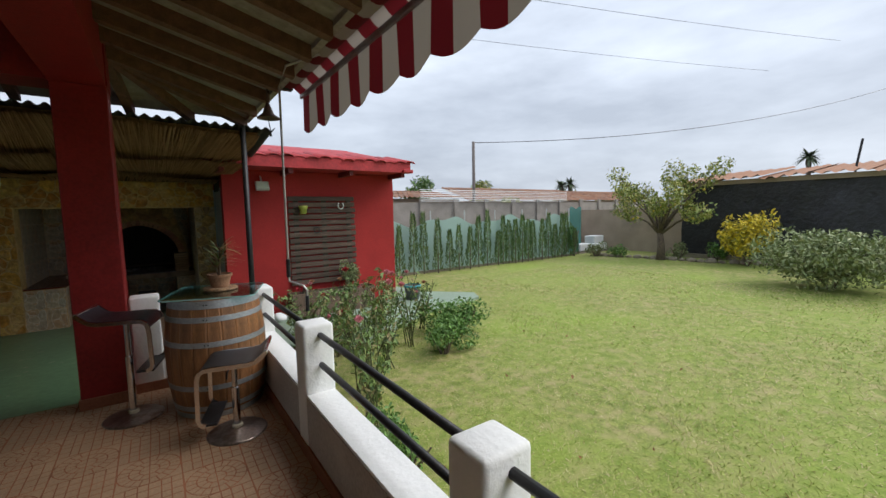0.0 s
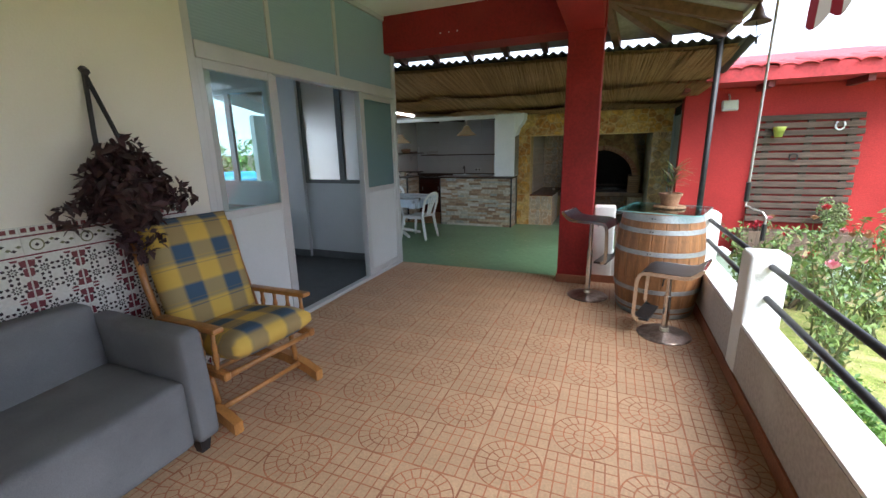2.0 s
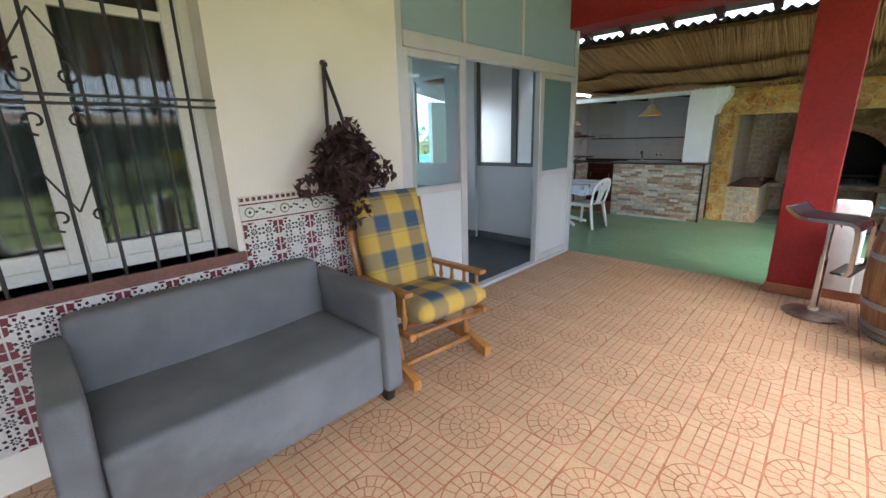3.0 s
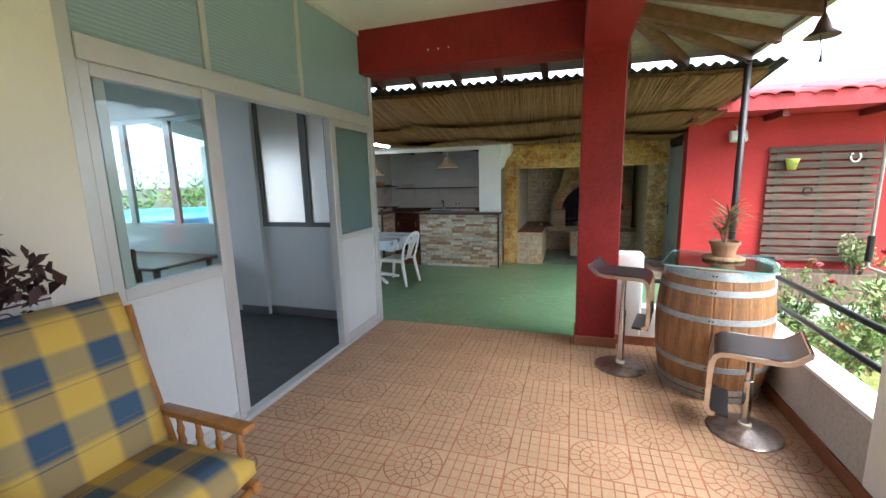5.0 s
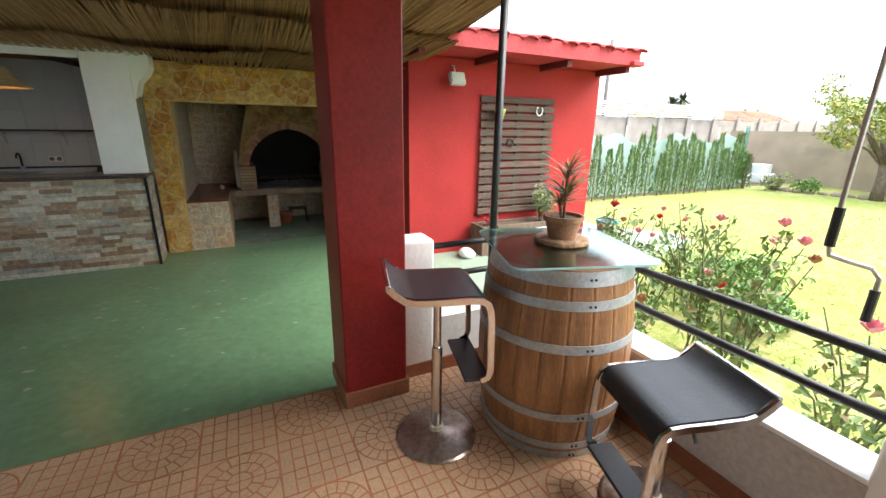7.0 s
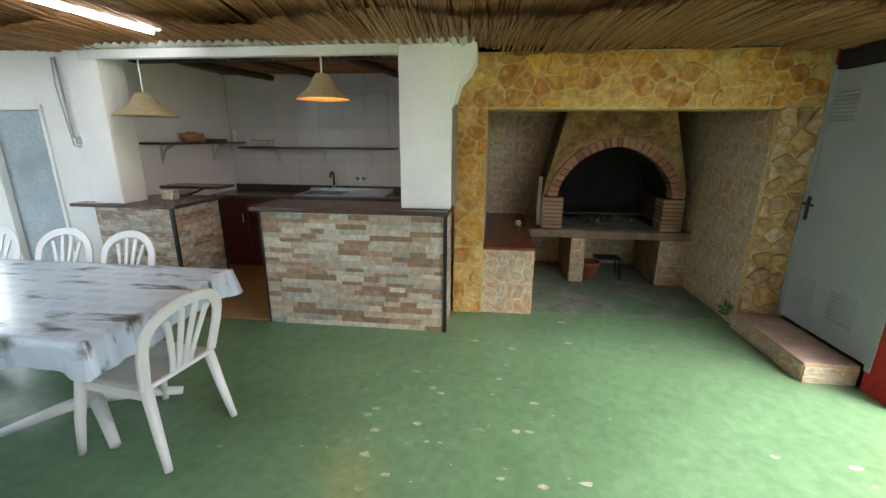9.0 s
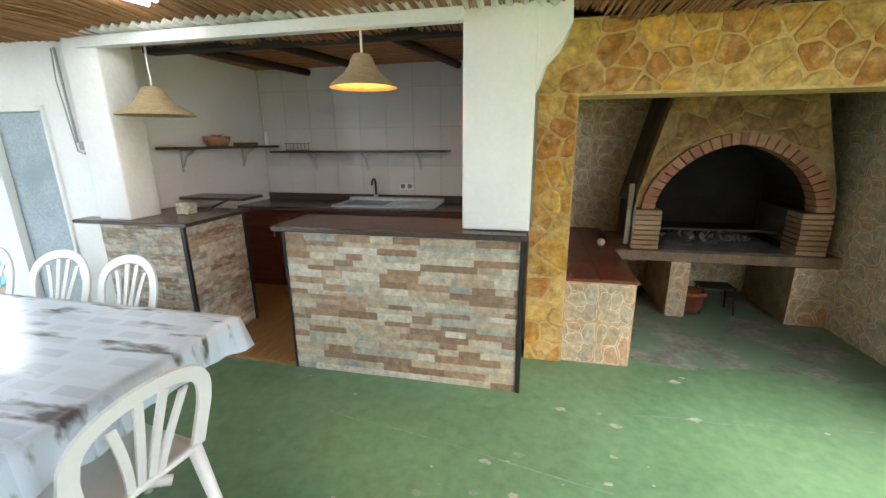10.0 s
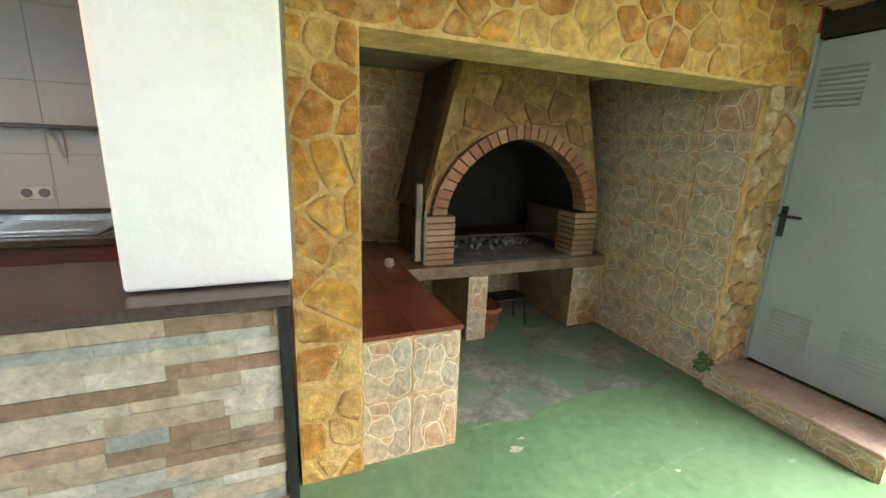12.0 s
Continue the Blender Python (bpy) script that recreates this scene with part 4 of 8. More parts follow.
part("rod", tube(bmesh.new(), [(1.96, 3.20, 2.74), (1.70, 3.18, 2.60), (1.648, 3.178, 2.45), (1.645, 3.175, 1.16)], 0.008, 8), WHITEMETAL, crank)
part("grip", tube(bmesh.new(), [(1.645, 3.175, 1.25), (1.645, 3.175, 1.12)], 0.015, 10), BLACKVINYL, crank)
part("arm", tube(bmesh.new(), [(1.645, 3.175, 1.12), (1.647, 3.17, 1.09), (1.68, 3.13, 1.075), (1.72, 3.08, 1.06), (1.735, 3.06, 1.03), (1.735, 3.06, 0.98)], 0.008, 8), WHITEMETAL, crank)
part("end_grip", tube(bmesh.new(), [(1.735, 3.06, 0.99), (1.733, 3.06, 0.88)], 0.014, 10), BLACKVINYL, crank)
# rusty lantern hood, simplified to a bell shape with a hanging drop
b = bmesh.new()
lathe(b, [(0.012, 2.60), (0.02, 2.58), (0.035, 2.545), (0.05, 2.50), (0.095, 2.465), (0.10, 2.455), (0.09, 2.458), (0.03, 2.50)], 18, 1.80, 4.22)
tube(b, [(1.80, 4.22, 2.60), (1.80, 4.22, 2.72)], 0.008, 6)
bell = solo("hanging_bell", b, make("rusty_lantern_metal", (0.14, 0.09, 0.07), 0.55, metal=0.5, var=0.3), "small rusty bell-shaped lantern hood under the eave corner", "bell", smooth=True)
b = bmesh.new()
tube(b, [(1.80, 4.24, 2.47), (1.82, 4.25, 2.36), (1.82, 4.25, 2.30)], [0.004, 0.004, 0.011], 6)
part("clapper", b, BLACKIRON, bell)

# ---- barrel table ----
BX, BY_, BH = 1.245, 4.00, 0.93


def barrel_r(z):
    t = z / BH * 2 - 1
    return 0.372 - 0.052 * t * t


barrel = thing("barrel", "oak wine barrel with grey hoops used as a table", "barrel", pose(BX, BY_, 0))
NS = 22
stave = bmesh.new()
a0, a1 = -math.pi / NS + 0.003, math.pi / NS - 0.003
rows_ = []
for i in range(11):
    z = BH * i / 10
    r = barrel_r(z)
    rows_.append([stave.verts.new((rr * math.cos(a), rr * math.sin(a), z)) for rr, a in ((r - 0.02, a0), (r - 0.003, a0), (r, a0 * 0.8), (r, a1 * 0.8), (r - 0.003, a1), (r - 0.02, a1))])
for p, q in zip(rows_, rows_[1:]):
    for k in range(6):
        stave.faces.new((p[k], p[(k + 1) % 6], q[(k + 1) % 6], q[k]))
stave.faces.new(rows_[0])
stave.faces.new(list(reversed(rows_[-1])))
sm = mesh_of(stave, "stave")
for k in range(NS):
    o = part("stave", sm, OAK, barrel)
    o.rotation_euler = (0, 0, 2 * math.pi * k / NS)
for z0, z1 in ((0.005, 0.045), (0.065, 0.105), (0.235, 0.275), (0.575, 0.615), (0.765, 0.805), (0.865, 0.925)):
    b = bmesh.new()
    lathe(b, [(barrel_r(z0) - 0.004, z0), (barrel_r(z0) + 0.003, z0), (barrel_r(z1) + 0.003, z1), (barrel_r(z1) - 0.004, z1)], 44, caps=False)
    h_ = part("hoop", b, HOOP, barrel, smooth=True, angle=40)
    for s_ in range(2):
        b = bmesh.new()
        a = -1.9 + s_ * 0.06
        r = barrel_r((z0 + z1) / 2) + 0.003
        lathe(b, [(0.006, 0), (0.005, 0.004), (0.001, 0.005)], 8)
        bmesh.ops.transform(b, matrix=Matrix.Rotation(a, 4, "Z") @ Matrix.Translation((r, 0, (z0 + z1) / 2)) @ Matrix.Rotation(radians(90), 4, "Y"), verts=b.verts)
        part("rivet", b, BLACKIRON, h_)
part("head", lathe(bmesh.new(), [(0.30, BH - 0.03), (0.30, BH - 0.01)], 32), OAK, barrel)
b = bmesh.new()
sq = []
R, hs = 0.06, 0.335
for cx, cy, a in ((1, 1, 0), (-1, 1, 90), (-1, -1, 180), (1, -1, 270)):
    for k in range(6):
        t = radians(a + 18 * k)
        sq.append(((hs - R) * cx + R * math.cos(t), (hs - R) * cy + R * math.sin(t)))
prism(b, sq, "z", 0, 0.01)
gt = solo("glass_top", b, TINTGLASS, "square pale blue glass top with rounded corners on the barrel", "table top", m=pose(1.264, 4.03, BH + 0.004, 0, 0, -18))
gt.data.materials.append(make("glass_edge", (0.35, 0.62, 0.60), 0.15, var=0.03))
for p in gt.data.polygons:
    if abs(p.normal.z) < 0.5:
        p.material_index = 1
gz = BH + 0.015
b = lathe(bmesh.new(), [(0.125, 0), (0.135, 0.008), (0.13, 0.02), (0.125, 0.024)], 22)
solo("wood_slice", b, make("bark_slice", (0.25, 0.15, 0.08), 0.8, var=0.4, scale=30), "round slice of wood with bark under the flower pot", "coaster", m=pose(1.30, 4.06, gz), smooth=False)
pot = thing("potted_plant", "clay pot with a spiky dracaena, green and reddish, on the barrel", "plant", pose(1.30, 4.06, gz + 0.025) @ Matrix.Scale(0.88, 4))
part("pot", lathe(bmesh.new(), [(0.075, 0), (0.10, 0.10), (0.11, 0.10), (0.112, 0.125), (0.10, 0.125), (0.095, 0.105)], 24), TERRAPOT, pot, smooth=True, angle=35)
part("soil", lathe(bmesh.new(), [(0.01, 0.108), (0.096, 0.108)], 18, caps=False), EARTH, pot)
LEAFMIX = palette("spiky_leaf", [(0.16, 0.23, 0.05), (0.21, 0.27, 0.08), (0.26, 0.07, 0.05), (0.30, 0.24, 0.09), (0.13, 0.18, 0.05)], 0.5, "island", 0.1)
rnd = random.Random(4)


def blade(b, p, d, length, width, droop):
    """A long thin leaf that bends over."""
    p, d = Vector(p), Vector(d).normalized()
    side = d.cross(Vector((0, 0, 1)))
    side = side.normalized() if side.length > 0.05 else Vector((1, 0, 0))
    prev = None
    n = 5
    for i in range(n + 1):
        t = i / n
        w = width * (0.35 + 1.6 * t * (1 - t) + 0.3 * (1 - t)) * (1 - t ** 3)
        c = p + d * length * t + Vector((0, 0, -droop * length * t * t))
        cur = (b.verts.new(c - side * w), b.verts.new(c + side * w))
        if prev:
            b.faces.new((prev[0], prev[1], cur[1], cur[0]))
        prev = cur


b = bmesh.new()
for cx, cy, h in ((0.0, 0.0, 0.16), (0.02, 0.02, 0.26), (-0.03, 0.01, 0.09)):
    for k in range(34):
        a = rnd.uniform(0, 2 * math.pi)
        e = rnd.uniform(0.1, 1.2)
        blade(b, (cx, cy, 0.11 + h * rnd.uniform(0.7, 1)), (math.cos(a), math.sin(a), e), rnd.uniform(0.14, 0.27), 0.008, rnd.uniform(0.1, 0.5))
part("leaves", b, LEAFMIX, pot)
b = bmesh.new()
for cx, cy, h in ((0.0, 0.0, 0.16), (0.02, 0.02, 0.26), (-0.03, 0.01, 0.09)):
    tube(b, [(cx * 0.3, cy * 0.3, 0.10), (cx, cy, 0.11 + h)], 0.008, 6)
part("stem", b, make("brown_stem", (0.12, 0.08, 0.05), 0.8), pot)

# ---- bar stools ----


def stool(h, m, label):
    st = thing("bar_stool", label, "stool", m, "bar stools")
    part("base", lathe(bmesh.new(), [(0.195, 0), (0.20, 0.006), (0.19, 0.014), (0.08, 0.028), (0.04, 0.04)], 36), RUSTCHROME, st, smooth=True, angle=30)
    part("collar", lathe(bmesh.new(), [(0.036, 0.036), (0.036, 0.06), (0.03, 0.065)], 16), make("cream_collar", (0.55, 0.50, 0.38), 0.5), st, smooth=True, angle=30)
    part("column", tube(bmesh.new(), [(0, 0, 0.06), (0, 0, h * 0.62)], 0.026, 16), CHROME, st, smooth=True, angle=30)
    part("piston", tube(bmesh.new(), [(0, 0, h * 0.62), (0, 0, h - 0.02)], 0.019, 14), CHROME, st, smooth=True, angle=30)
    prof = [(-0.235, h + 0.075), (-0.205, h + 0.045), (-0.165, h + 0.014), (-0.12, h + 0.003), (0.0, h), (0.10, h), (0.15, h - 0.004), (0.178, h - 0.022), (0.19, h - 0.055), (0.195, h - 0.10)]
    pad = bmesh.new()
    top = [[pad.verts.new((x, yy, z + 0.016)) for yy in (-0.175, -0.165, 0, 0.165, 0.175)] for x, z in prof[:-1]]
    bot = [[pad.verts.new((x, yy, z - 0.008)) for yy in (-0.175, -0.165, 0, 0.165, 0.175)] for x, z in prof[:-1]]
    for A, sgn in ((top, 1), (bot, -1)):
        for p, q in zip(A, A[1:]):
            for k in range(4):
                pad.faces.new((p[k], p[k + 1], q[k + 1], q[k]))
    for i in range(len(top) - 1):
        for k in (0, 4):
            pad.faces.new((top[i][k], top[i + 1][k], bot[i + 1][k], bot[i][k]))
    for i in (0, -1):
        for k in range(4):
            pad.faces.new((top[i][k], top[i][k + 1], bot[i][k + 1], bot[i][k]))
    part("seat", pad, BLACKVINYL, st, "black vinyl seat curling up into a low back", True, 50)
    fr = bmesh.new()
    for s in (-1, 1):
        yy = 0.188 * s
        line = prof + [(0.20, h - 0.34), (0.19, h - 0.37), (0.16, h - 0.385)]
        pts = [(x, yy, z) for x, z in line]
        A = []
        for i, p in enumerate(pts):
            d = Vector(pts[min(i + 1, len(pts) - 1)]) - Vector(pts[max(i - 1, 0)])
            n = Vector((-d.z, 0, d.x)).normalized() * 0.014
            A.append([fr.verts.new(Vector(p) + n * a + Vector((0, c, 0))) for a, c in ((-1, -0.006), (1, -0.006), (1, 0.006), (-1, 0.006))])
        for p, q in zip(A, A[1:]):
            for k in range(4):
                fr.faces.new((p[k], p[(k + 1) % 4], q[(k + 1) % 4], q[k]))
        fr.faces.new(A[0])
        fr.faces.new(A[-1])
    box(fr, -0.245, -0.225, -0.19, 0.19, h + 0.066, h + 0.09, bevel=0.004)
    part("frame", fr, CHROME, st, "bent flat chrome frame")
    part("footrest", boxes((0.09, 0.205, -0.18, 0.18, h - 0.393, h - 0.375), bevel=0.003), BLACKVINYL, st, "black footrest bar")
    part("mount", boxes((-0.06, 0.06, -0.06, 0.06, h - 0.03, h - 0.009), bevel=0.004), BLACKIRON, st)
    part("lever", tube(bmesh.new(), [(0, 0.03, h - 0.03), (0.02, 0.13, h - 0.05), (0.02, 0.16, h - 0.09)], 0.006, 6), BLACKIRON, st)
    return st


stool(0.80, pose(0.645, 4.10, 0, 0, 0, -14), "tall chrome bar stool, black vinyl seat, by the red post")
stool(0.545, pose(1.275, 3.36, 0, 0, 0, 163), "low chrome bar stool, black vinyl seat, before the barrel")

# ---- sofa ----
sofa = thing("sofa", "charcoal grey fabric sofa with blocky arms against the tiled wall", "sofa", pose(-1.79, 0.405, 0))


def padded_block(x0, x1, y0, y1, z0, z1, bev, shape, cuts=10):
    """An upholstered block: rounded edges, cut fine enough to sag and lean."""
    bm = bmesh.new()
    box(bm, x0, x1, y0, y1, z0, z1)
    bmesh.ops.subdivide_edges(bm, edges=bm.edges[:], cuts=cuts, use_grid_fill=True)
    cx, cy, cz = (x0 + x1) / 2, (y0 + y1) / 2, (z0 + z1) / 2
    hx, hy, hz = (x1 - x0) / 2, (y1 - y0) / 2, (z1 - z0) / 2
    for v in bm.verts:
        d = [v.co.x - cx, v.co.y - cy, v.co.z - cz]
        q = [max(-h + bev, min(h - bev, a)) for a, h in zip(d, (hx, hy, hz))]
        off = Vector([a - c for a, c in zip(d, q)])
        if off.length > bev:
            off = off.normalized() * bev
        v.co = Vector((cx, cy, cz)) + Vector(q) + off
        v.co += Vector(shape(v.co.x, v.co.y, v.co.z))
    return bm


part("seat", padded_block(0.14, 0.755, -0.60, 0.60, 0.085, 0.445, 0.03, lambda x, y, z: (0, 0, (0.012 * noise.noise((x * 3, y * 3, 1)) - 0.012 * math.cos(y * 2.4)) if z > 0.3 else 0), 24), SOFAGREY, sofa, smooth=True)
part("backrest", padded_block(0.03, 0.185, -0.602, 0.602, 0.085, 0.775, 0.05, lambda x, y, z: (-max(0, z - 0.44) * 0.10 + 0.008 * noise.noise((0, y * 3, z * 3)), 0, 0.012 * noise.noise((y * 2, 4, 0)) if z > 0.6 else 0), 24), SOFAGREY, sofa, smooth=True)
for s in (-1, 1):
    y0, y1 = (0.604, 0.725) if s > 0 else (-0.725, -0.604)
    part("arm", padded_block(0.03, 0.775, y0, y1, 0.085, 0.685, 0.028, lambda x, y, z, s=s: (0.0, s * 0.03 * max(0, z - 0.3) / 0.4 * -0.6, 0.006 * noise.noise((x * 4, s, 0)) if z > 0.5 else 0), 16), SOFAGREY, sofa, smooth=True)
for x in (0.10, 0.70):
    for yy in (-0.66, 0.66):
        b = bmesh.new()
        lo = [b.verts.new((x + dx * 0.022, yy + dy * 0.022, 0)) for dx, dy in ((-1, -1), (1, -1), (1, 1), (-1, 1))]
        hi = [b.verts.new((x + dx * 0.034, yy + dy * 0.034, 0.088)) for dx, dy in ((-1, -1), (1, -1), (1, 1), (-1, 1))]
        for k in range(4):
            b.faces.new((lo[k], lo[(k + 1) % 4], hi[(k + 1) % 4], hi[k]))
        b.faces.new(lo)
        b.faces.new(hi)
        part("leg", b, BLACKIRON, sofa, "tapered black wooden leg")

# ---- rocking armchairs ----
PLAID = bpy.data.materials.new("blue_yellow_plaid")
PLAID.use_nodes = True
_N, _L = PLAID.node_tree.nodes, PLAID.node_tree.links
_b = _N["Principled BSDF"]
_b.inputs["Roughness"].default_value = 0.95
_uv = _N.new("ShaderNodeUVMap")
_sep = _N.new("ShaderNodeSeparateXYZ")
_L.new(_uv.outputs["UV"], _sep.inputs[0])


def stripe(sock, shift, warm, cool, line=None):
    a = _N.new("ShaderNodeMath")
    a.operation = "MULTIPLY_ADD"
    a.inputs[1].default_value, a.inputs[2].default_value = 1 / 0.245, shift
    _L.new(sock, a.inputs[0])
    f = _N.new("ShaderNodeMath")
    f.operation = "FRACT"
    _L.new(a.outputs[0], f.inputs[0])
    r = _N.new("ShaderNodeValToRGB")
    e = r.color_ramp.elements
    e[0].position, e[0].color = 0.0, warm
    e[1].position, e[1].color = 0.54, cool
    stops = [(0.46, warm), (0.93, cool), (1.0, warm)]
    if line:
        stops += [(0.40, warm), (0.41, line), (0.425, line), (0.435, warm), (0.58, cool), (0.59, line), (0.605, line), (0.615, cool)]
    for pos, col in stops:
        x_ = e.new(pos)
        x_.color = col
    _L.new(f.outputs[0], r.inputs[0])
    return r.outputs["Color"]


_mx = _N.new("ShaderNodeMixRGB")
_mx.inputs[0].default_value = 0.5
_L.new(stripe(_sep.outputs["X"], 0.72, (0.56, 0.37, 0.075, 1), (0.045, 0.10, 0.165, 1), (0.16, 0.15, 0.12, 1)), _mx.inputs[1])
_L.new(stripe(_sep.outputs["Y"], 0.1, (0.58, 0.39, 0.08, 1), (0.045, 0.075, 0.125, 1)), _mx.inputs[2])
_wv = _N.new("ShaderNodeTexNoise")
_wv.inputs["Scale"].default_value = 260
_bp = _N.new("ShaderNodeBump")
_bp.inputs["Strength"].default_value, _bp.inputs["Distance"].default_value = 0.4, 0.002
_L.new(_wv.outputs["Fac"], _bp.inputs["Height"])
_L.new(_bp.outputs["Normal"], _b.inputs["Normal"])
_L.new(_mx.outputs["Color"], _b.inputs["Base Color"])


def padded(bm, w, l, t, m):
    """A stuffed cushion, l long and w wide, with its length and width as UV."""
    uv = bm.loops.layers.uv.new("UVMap")
    nu, nv = 14, 14
    for side in (1, -1):
        vs = []
        for i in range(nu + 1):
            row = []
            for j in range(nv + 1):
                u, v = i / nu * 2 - 1, j / nv * 2 - 1
                edge = max(0.0, 1 - abs(u) ** 7) ** 0.5 * max(0.0, 1 - abs(v) ** 7) ** 0.5
                row.append(bm.verts.new(m @ Vector((u * l / 2, v * w / 2 * (1 - 0.03 * u * u), side * t / 2 * (0.30 + 0.70 * edge + 0.10 * (1 - u * u) * (1 - v * v))))))
            vs.append(row)
        for i in range(nu):
            for j in range(nv):
                f = bm.faces.new((vs[i][j], vs[i + 1][j], vs[i + 1][j + 1], vs[i][j + 1]))
                for lp, (a, c) in zip(f.loops, ((i, j), (i + 1, j), (i + 1, j + 1), (i, j + 1))):
                    lp[uv].uv = (a / nu * l, c / nv * w)
        rims = (vs,) if side == 1 else (rims[0], vs)
    loop = [(i, 0) for i in range(nu)] + [(nu, j) for j in range(nv)] + [(nu - i, nv) for i in range(nu)] + [(0, nv - j) for j in range(nv)]
    for (i, j), (k, n) in zip(loop, loop[1:] + loop[:1]):
        f = bm.faces.new((rims[0][i][j], rims[0][k][n], rims[1][k][n], rims[1][i][j]))
        for lp, (a, c) in zip(f.loops, ((i, j), (k, n), (k, n), (i, j))):
            lp[uv].uv = (a / nu * l, c / nv * w)


def rocker(m):
    ch = thing("rocking_armchair", "honey pine glider armchair with blue and yellow plaid cushions", "armchair", m, "rocking armchairs")
    b = bmesh.new()
    padded(b, 0.54, 0.58, 0.16, pose(0.11, 0, 0.45, 0, -7, 0))
    part("seat_cushion", b, PLAID, ch, "blue and yellow plaid seat cushion", True)
    b = bmesh.new()
    padded(b, 0.54, 0.72, 0.15, pose(-0.245, 0, 0.775, 0, -107, 0))
    part("back_cushion", b, PLAID, ch, "blue and yellow plaid back cushion", True)
    for s in (-1, 1):
        y = 0.30 * s
        b = bmesh.new()
        tube(b, [(-0.17, y, 0.40), (-0.30, y, 0.78), (-0.36, y, 1.05)], 0.022, 8)
        part("back_post", b, PINE, ch, smooth=True)
        b = bmesh.new()
        box(b, -0.22, 0.34, y - 0.032, y + 0.032, 0.60, 0.632, bevel=0.012, seg=2)
        for v in b.verts:
            v.co.z += -0.03 + 0.05 * (v.co.x + 0.1)
        part("armrest", b, PINE, ch, smooth=True, angle=40)
        for k in range(4):
            x = -0.10 + 0.125 * k
            z1 = 0.57 + 0.05 * (x + 0.1)
            sp = [(0.010, 0.36), (0.012, 0.40), (0.020, 0.44), (0.012, 0.475), (0.017, 0.50), (0.011, 0.53), (0.013, z1)]
            part("spindle", lathe(bmesh.new(), sp, 10, x, y), PINE, ch, smooth=True)
        part("side_rail", boxes((-0.24, 0.36, y - 0.02, y + 0.02, 0.325, 0.375), bevel=0.008), PINE, ch)
        b = bmesh.new()
        n = 12
        prev = None
        for i in range(n + 1):
            x = -0.36 + 0.74 * i / n
            z = 0.085 - 0.075 * (2 * i / n - 1) ** 2 + (0.0)
            cur = [b.verts.new((x, y + c, z + h_)) for c, h_ in ((-0.026, 0), (0.026, 0), (0.026, 0.066), (-0.026, 0.066))]
            if prev:
                for k in range(4):
                    b.faces.new((prev[k], prev[(k + 1) % 4], cur[(k + 1) % 4], cur[k]))
            else:
                b.faces.new(cur)
            prev = cur
        b.faces.new(prev)
        part("foot", b, PINE, ch)
        for x in (-0.12, 0.16):
            part("strut", tube(bmesh.new(), [(x * 1.2, y * 0.93, 0.13), (x, y * 0.95, 0.33)], 0.018, 8), PINE, ch, smooth=True)
    for x, z in ((0.22, 0.105), (-0.22, 0.105), (0.33, 0.34)):
        part("stretcher", tube(bmesh.new(), [(x, -0.29, z), (x, 0.29, z)], 0.017, 8), PINE, ch, smooth=True)
    return ch


rocker(pose(-1.34, 1.55, 0.005, 0, 0, -6))

# ---- hanging basket of dark foliage ----
hb = thing("hanging_plant", "dark burgundy leafy plant hanging on the wall from a black cord", "plant", pose(XH, 1.27, 0))
BURG = palette("burgundy_leaf", [(0.035, 0.012, 0.016), (0.05, 0.018, 0.02), (0.025, 0.012, 0.014), (0.06, 0.03, 0.03)], 0.6, "island", 0.1)
b = bmesh.new()
tube(b, [(0.01, 0, 1.93), (0.06, -0.04, 1.62), (0.09, -0.06, 1.45)], 0.013, 6)
tube(b, [(0.01, 0, 1.93), (0.07, 0.05, 1.66), (0.09, 0.09, 1.48)], 0.013, 6)
tube(b, [(0.0, 0, 1.95), (0.03, 0, 1.93)], 0.02, 6)
part("cord", b, BLACKVINYL, hb)
part("basket", lathe(bmesh.new(), [(0.04, 1.12), (0.10, 1.20), (0.13, 1.32), (0.13, 1.34)], 14, 0.145, 0), BURG, hb)


def leafspray(b, centre, radii, n, size, rng, flat=0.3):
    """Many small pointed leaves in a loose ellipsoid."""
    for _ in range(n):
        d = Vector((rng.gauss(0, 1), rng.gauss(0, 1), rng.gauss(0, 1))).normalized() * rng.uniform(0.35, 1.0) ** 0.6
        p = Vector(centre) + Vector((d.x * radii[0], d.y * radii[1], d.z * radii[2]))
        q = Euler((rng.uniform(-1.2, 1.2), rng.uniform(-1.2, 1.2), rng.uniform(0, 6.28))).to_matrix()
        s = size * rng.uniform(0.6, 1.3)
        ring = [q @ Vector(v) * s + p for v in ((-0.5, 0, 0), (-0.1, 0.22, 0.06), (0.5, 0, 0.0), (-0.1, -0.22, 0.06))]
        vs = [b.verts.new(v) for v in ring]
        b.faces.new((vs[0], vs[1], vs[2]))
        b.faces.new((vs[0], vs[2], vs[3]))


b = bmesh.new()
rng = random.Random(11)
leafspray(b, (0.17, 0.0, 1.33), (0.15, 0.23, 0.22), 680, 0.085, rng)
leafspray(b, (0.15, 0.04, 1.07), (0.10, 0.12, 0.18), 200, 0.08, rng)
leafspray(b, (0.16, 0.02, 1.50), (0.09, 0.13, 0.12), 150, 0.07, rng)
leafspray(b, (0.17, 0.25, 1.27), (0.06, 0.13, 0.11), 70, 0.08, rng)
leafspray(b, (0.17, -0.25, 1.22), (0.06, 0.11, 0.10), 60, 0.08, rng)
for v in b.verts:
    v.co.x = max(v.co.x, 0.012)
part("leaves", b, BURG, hb)

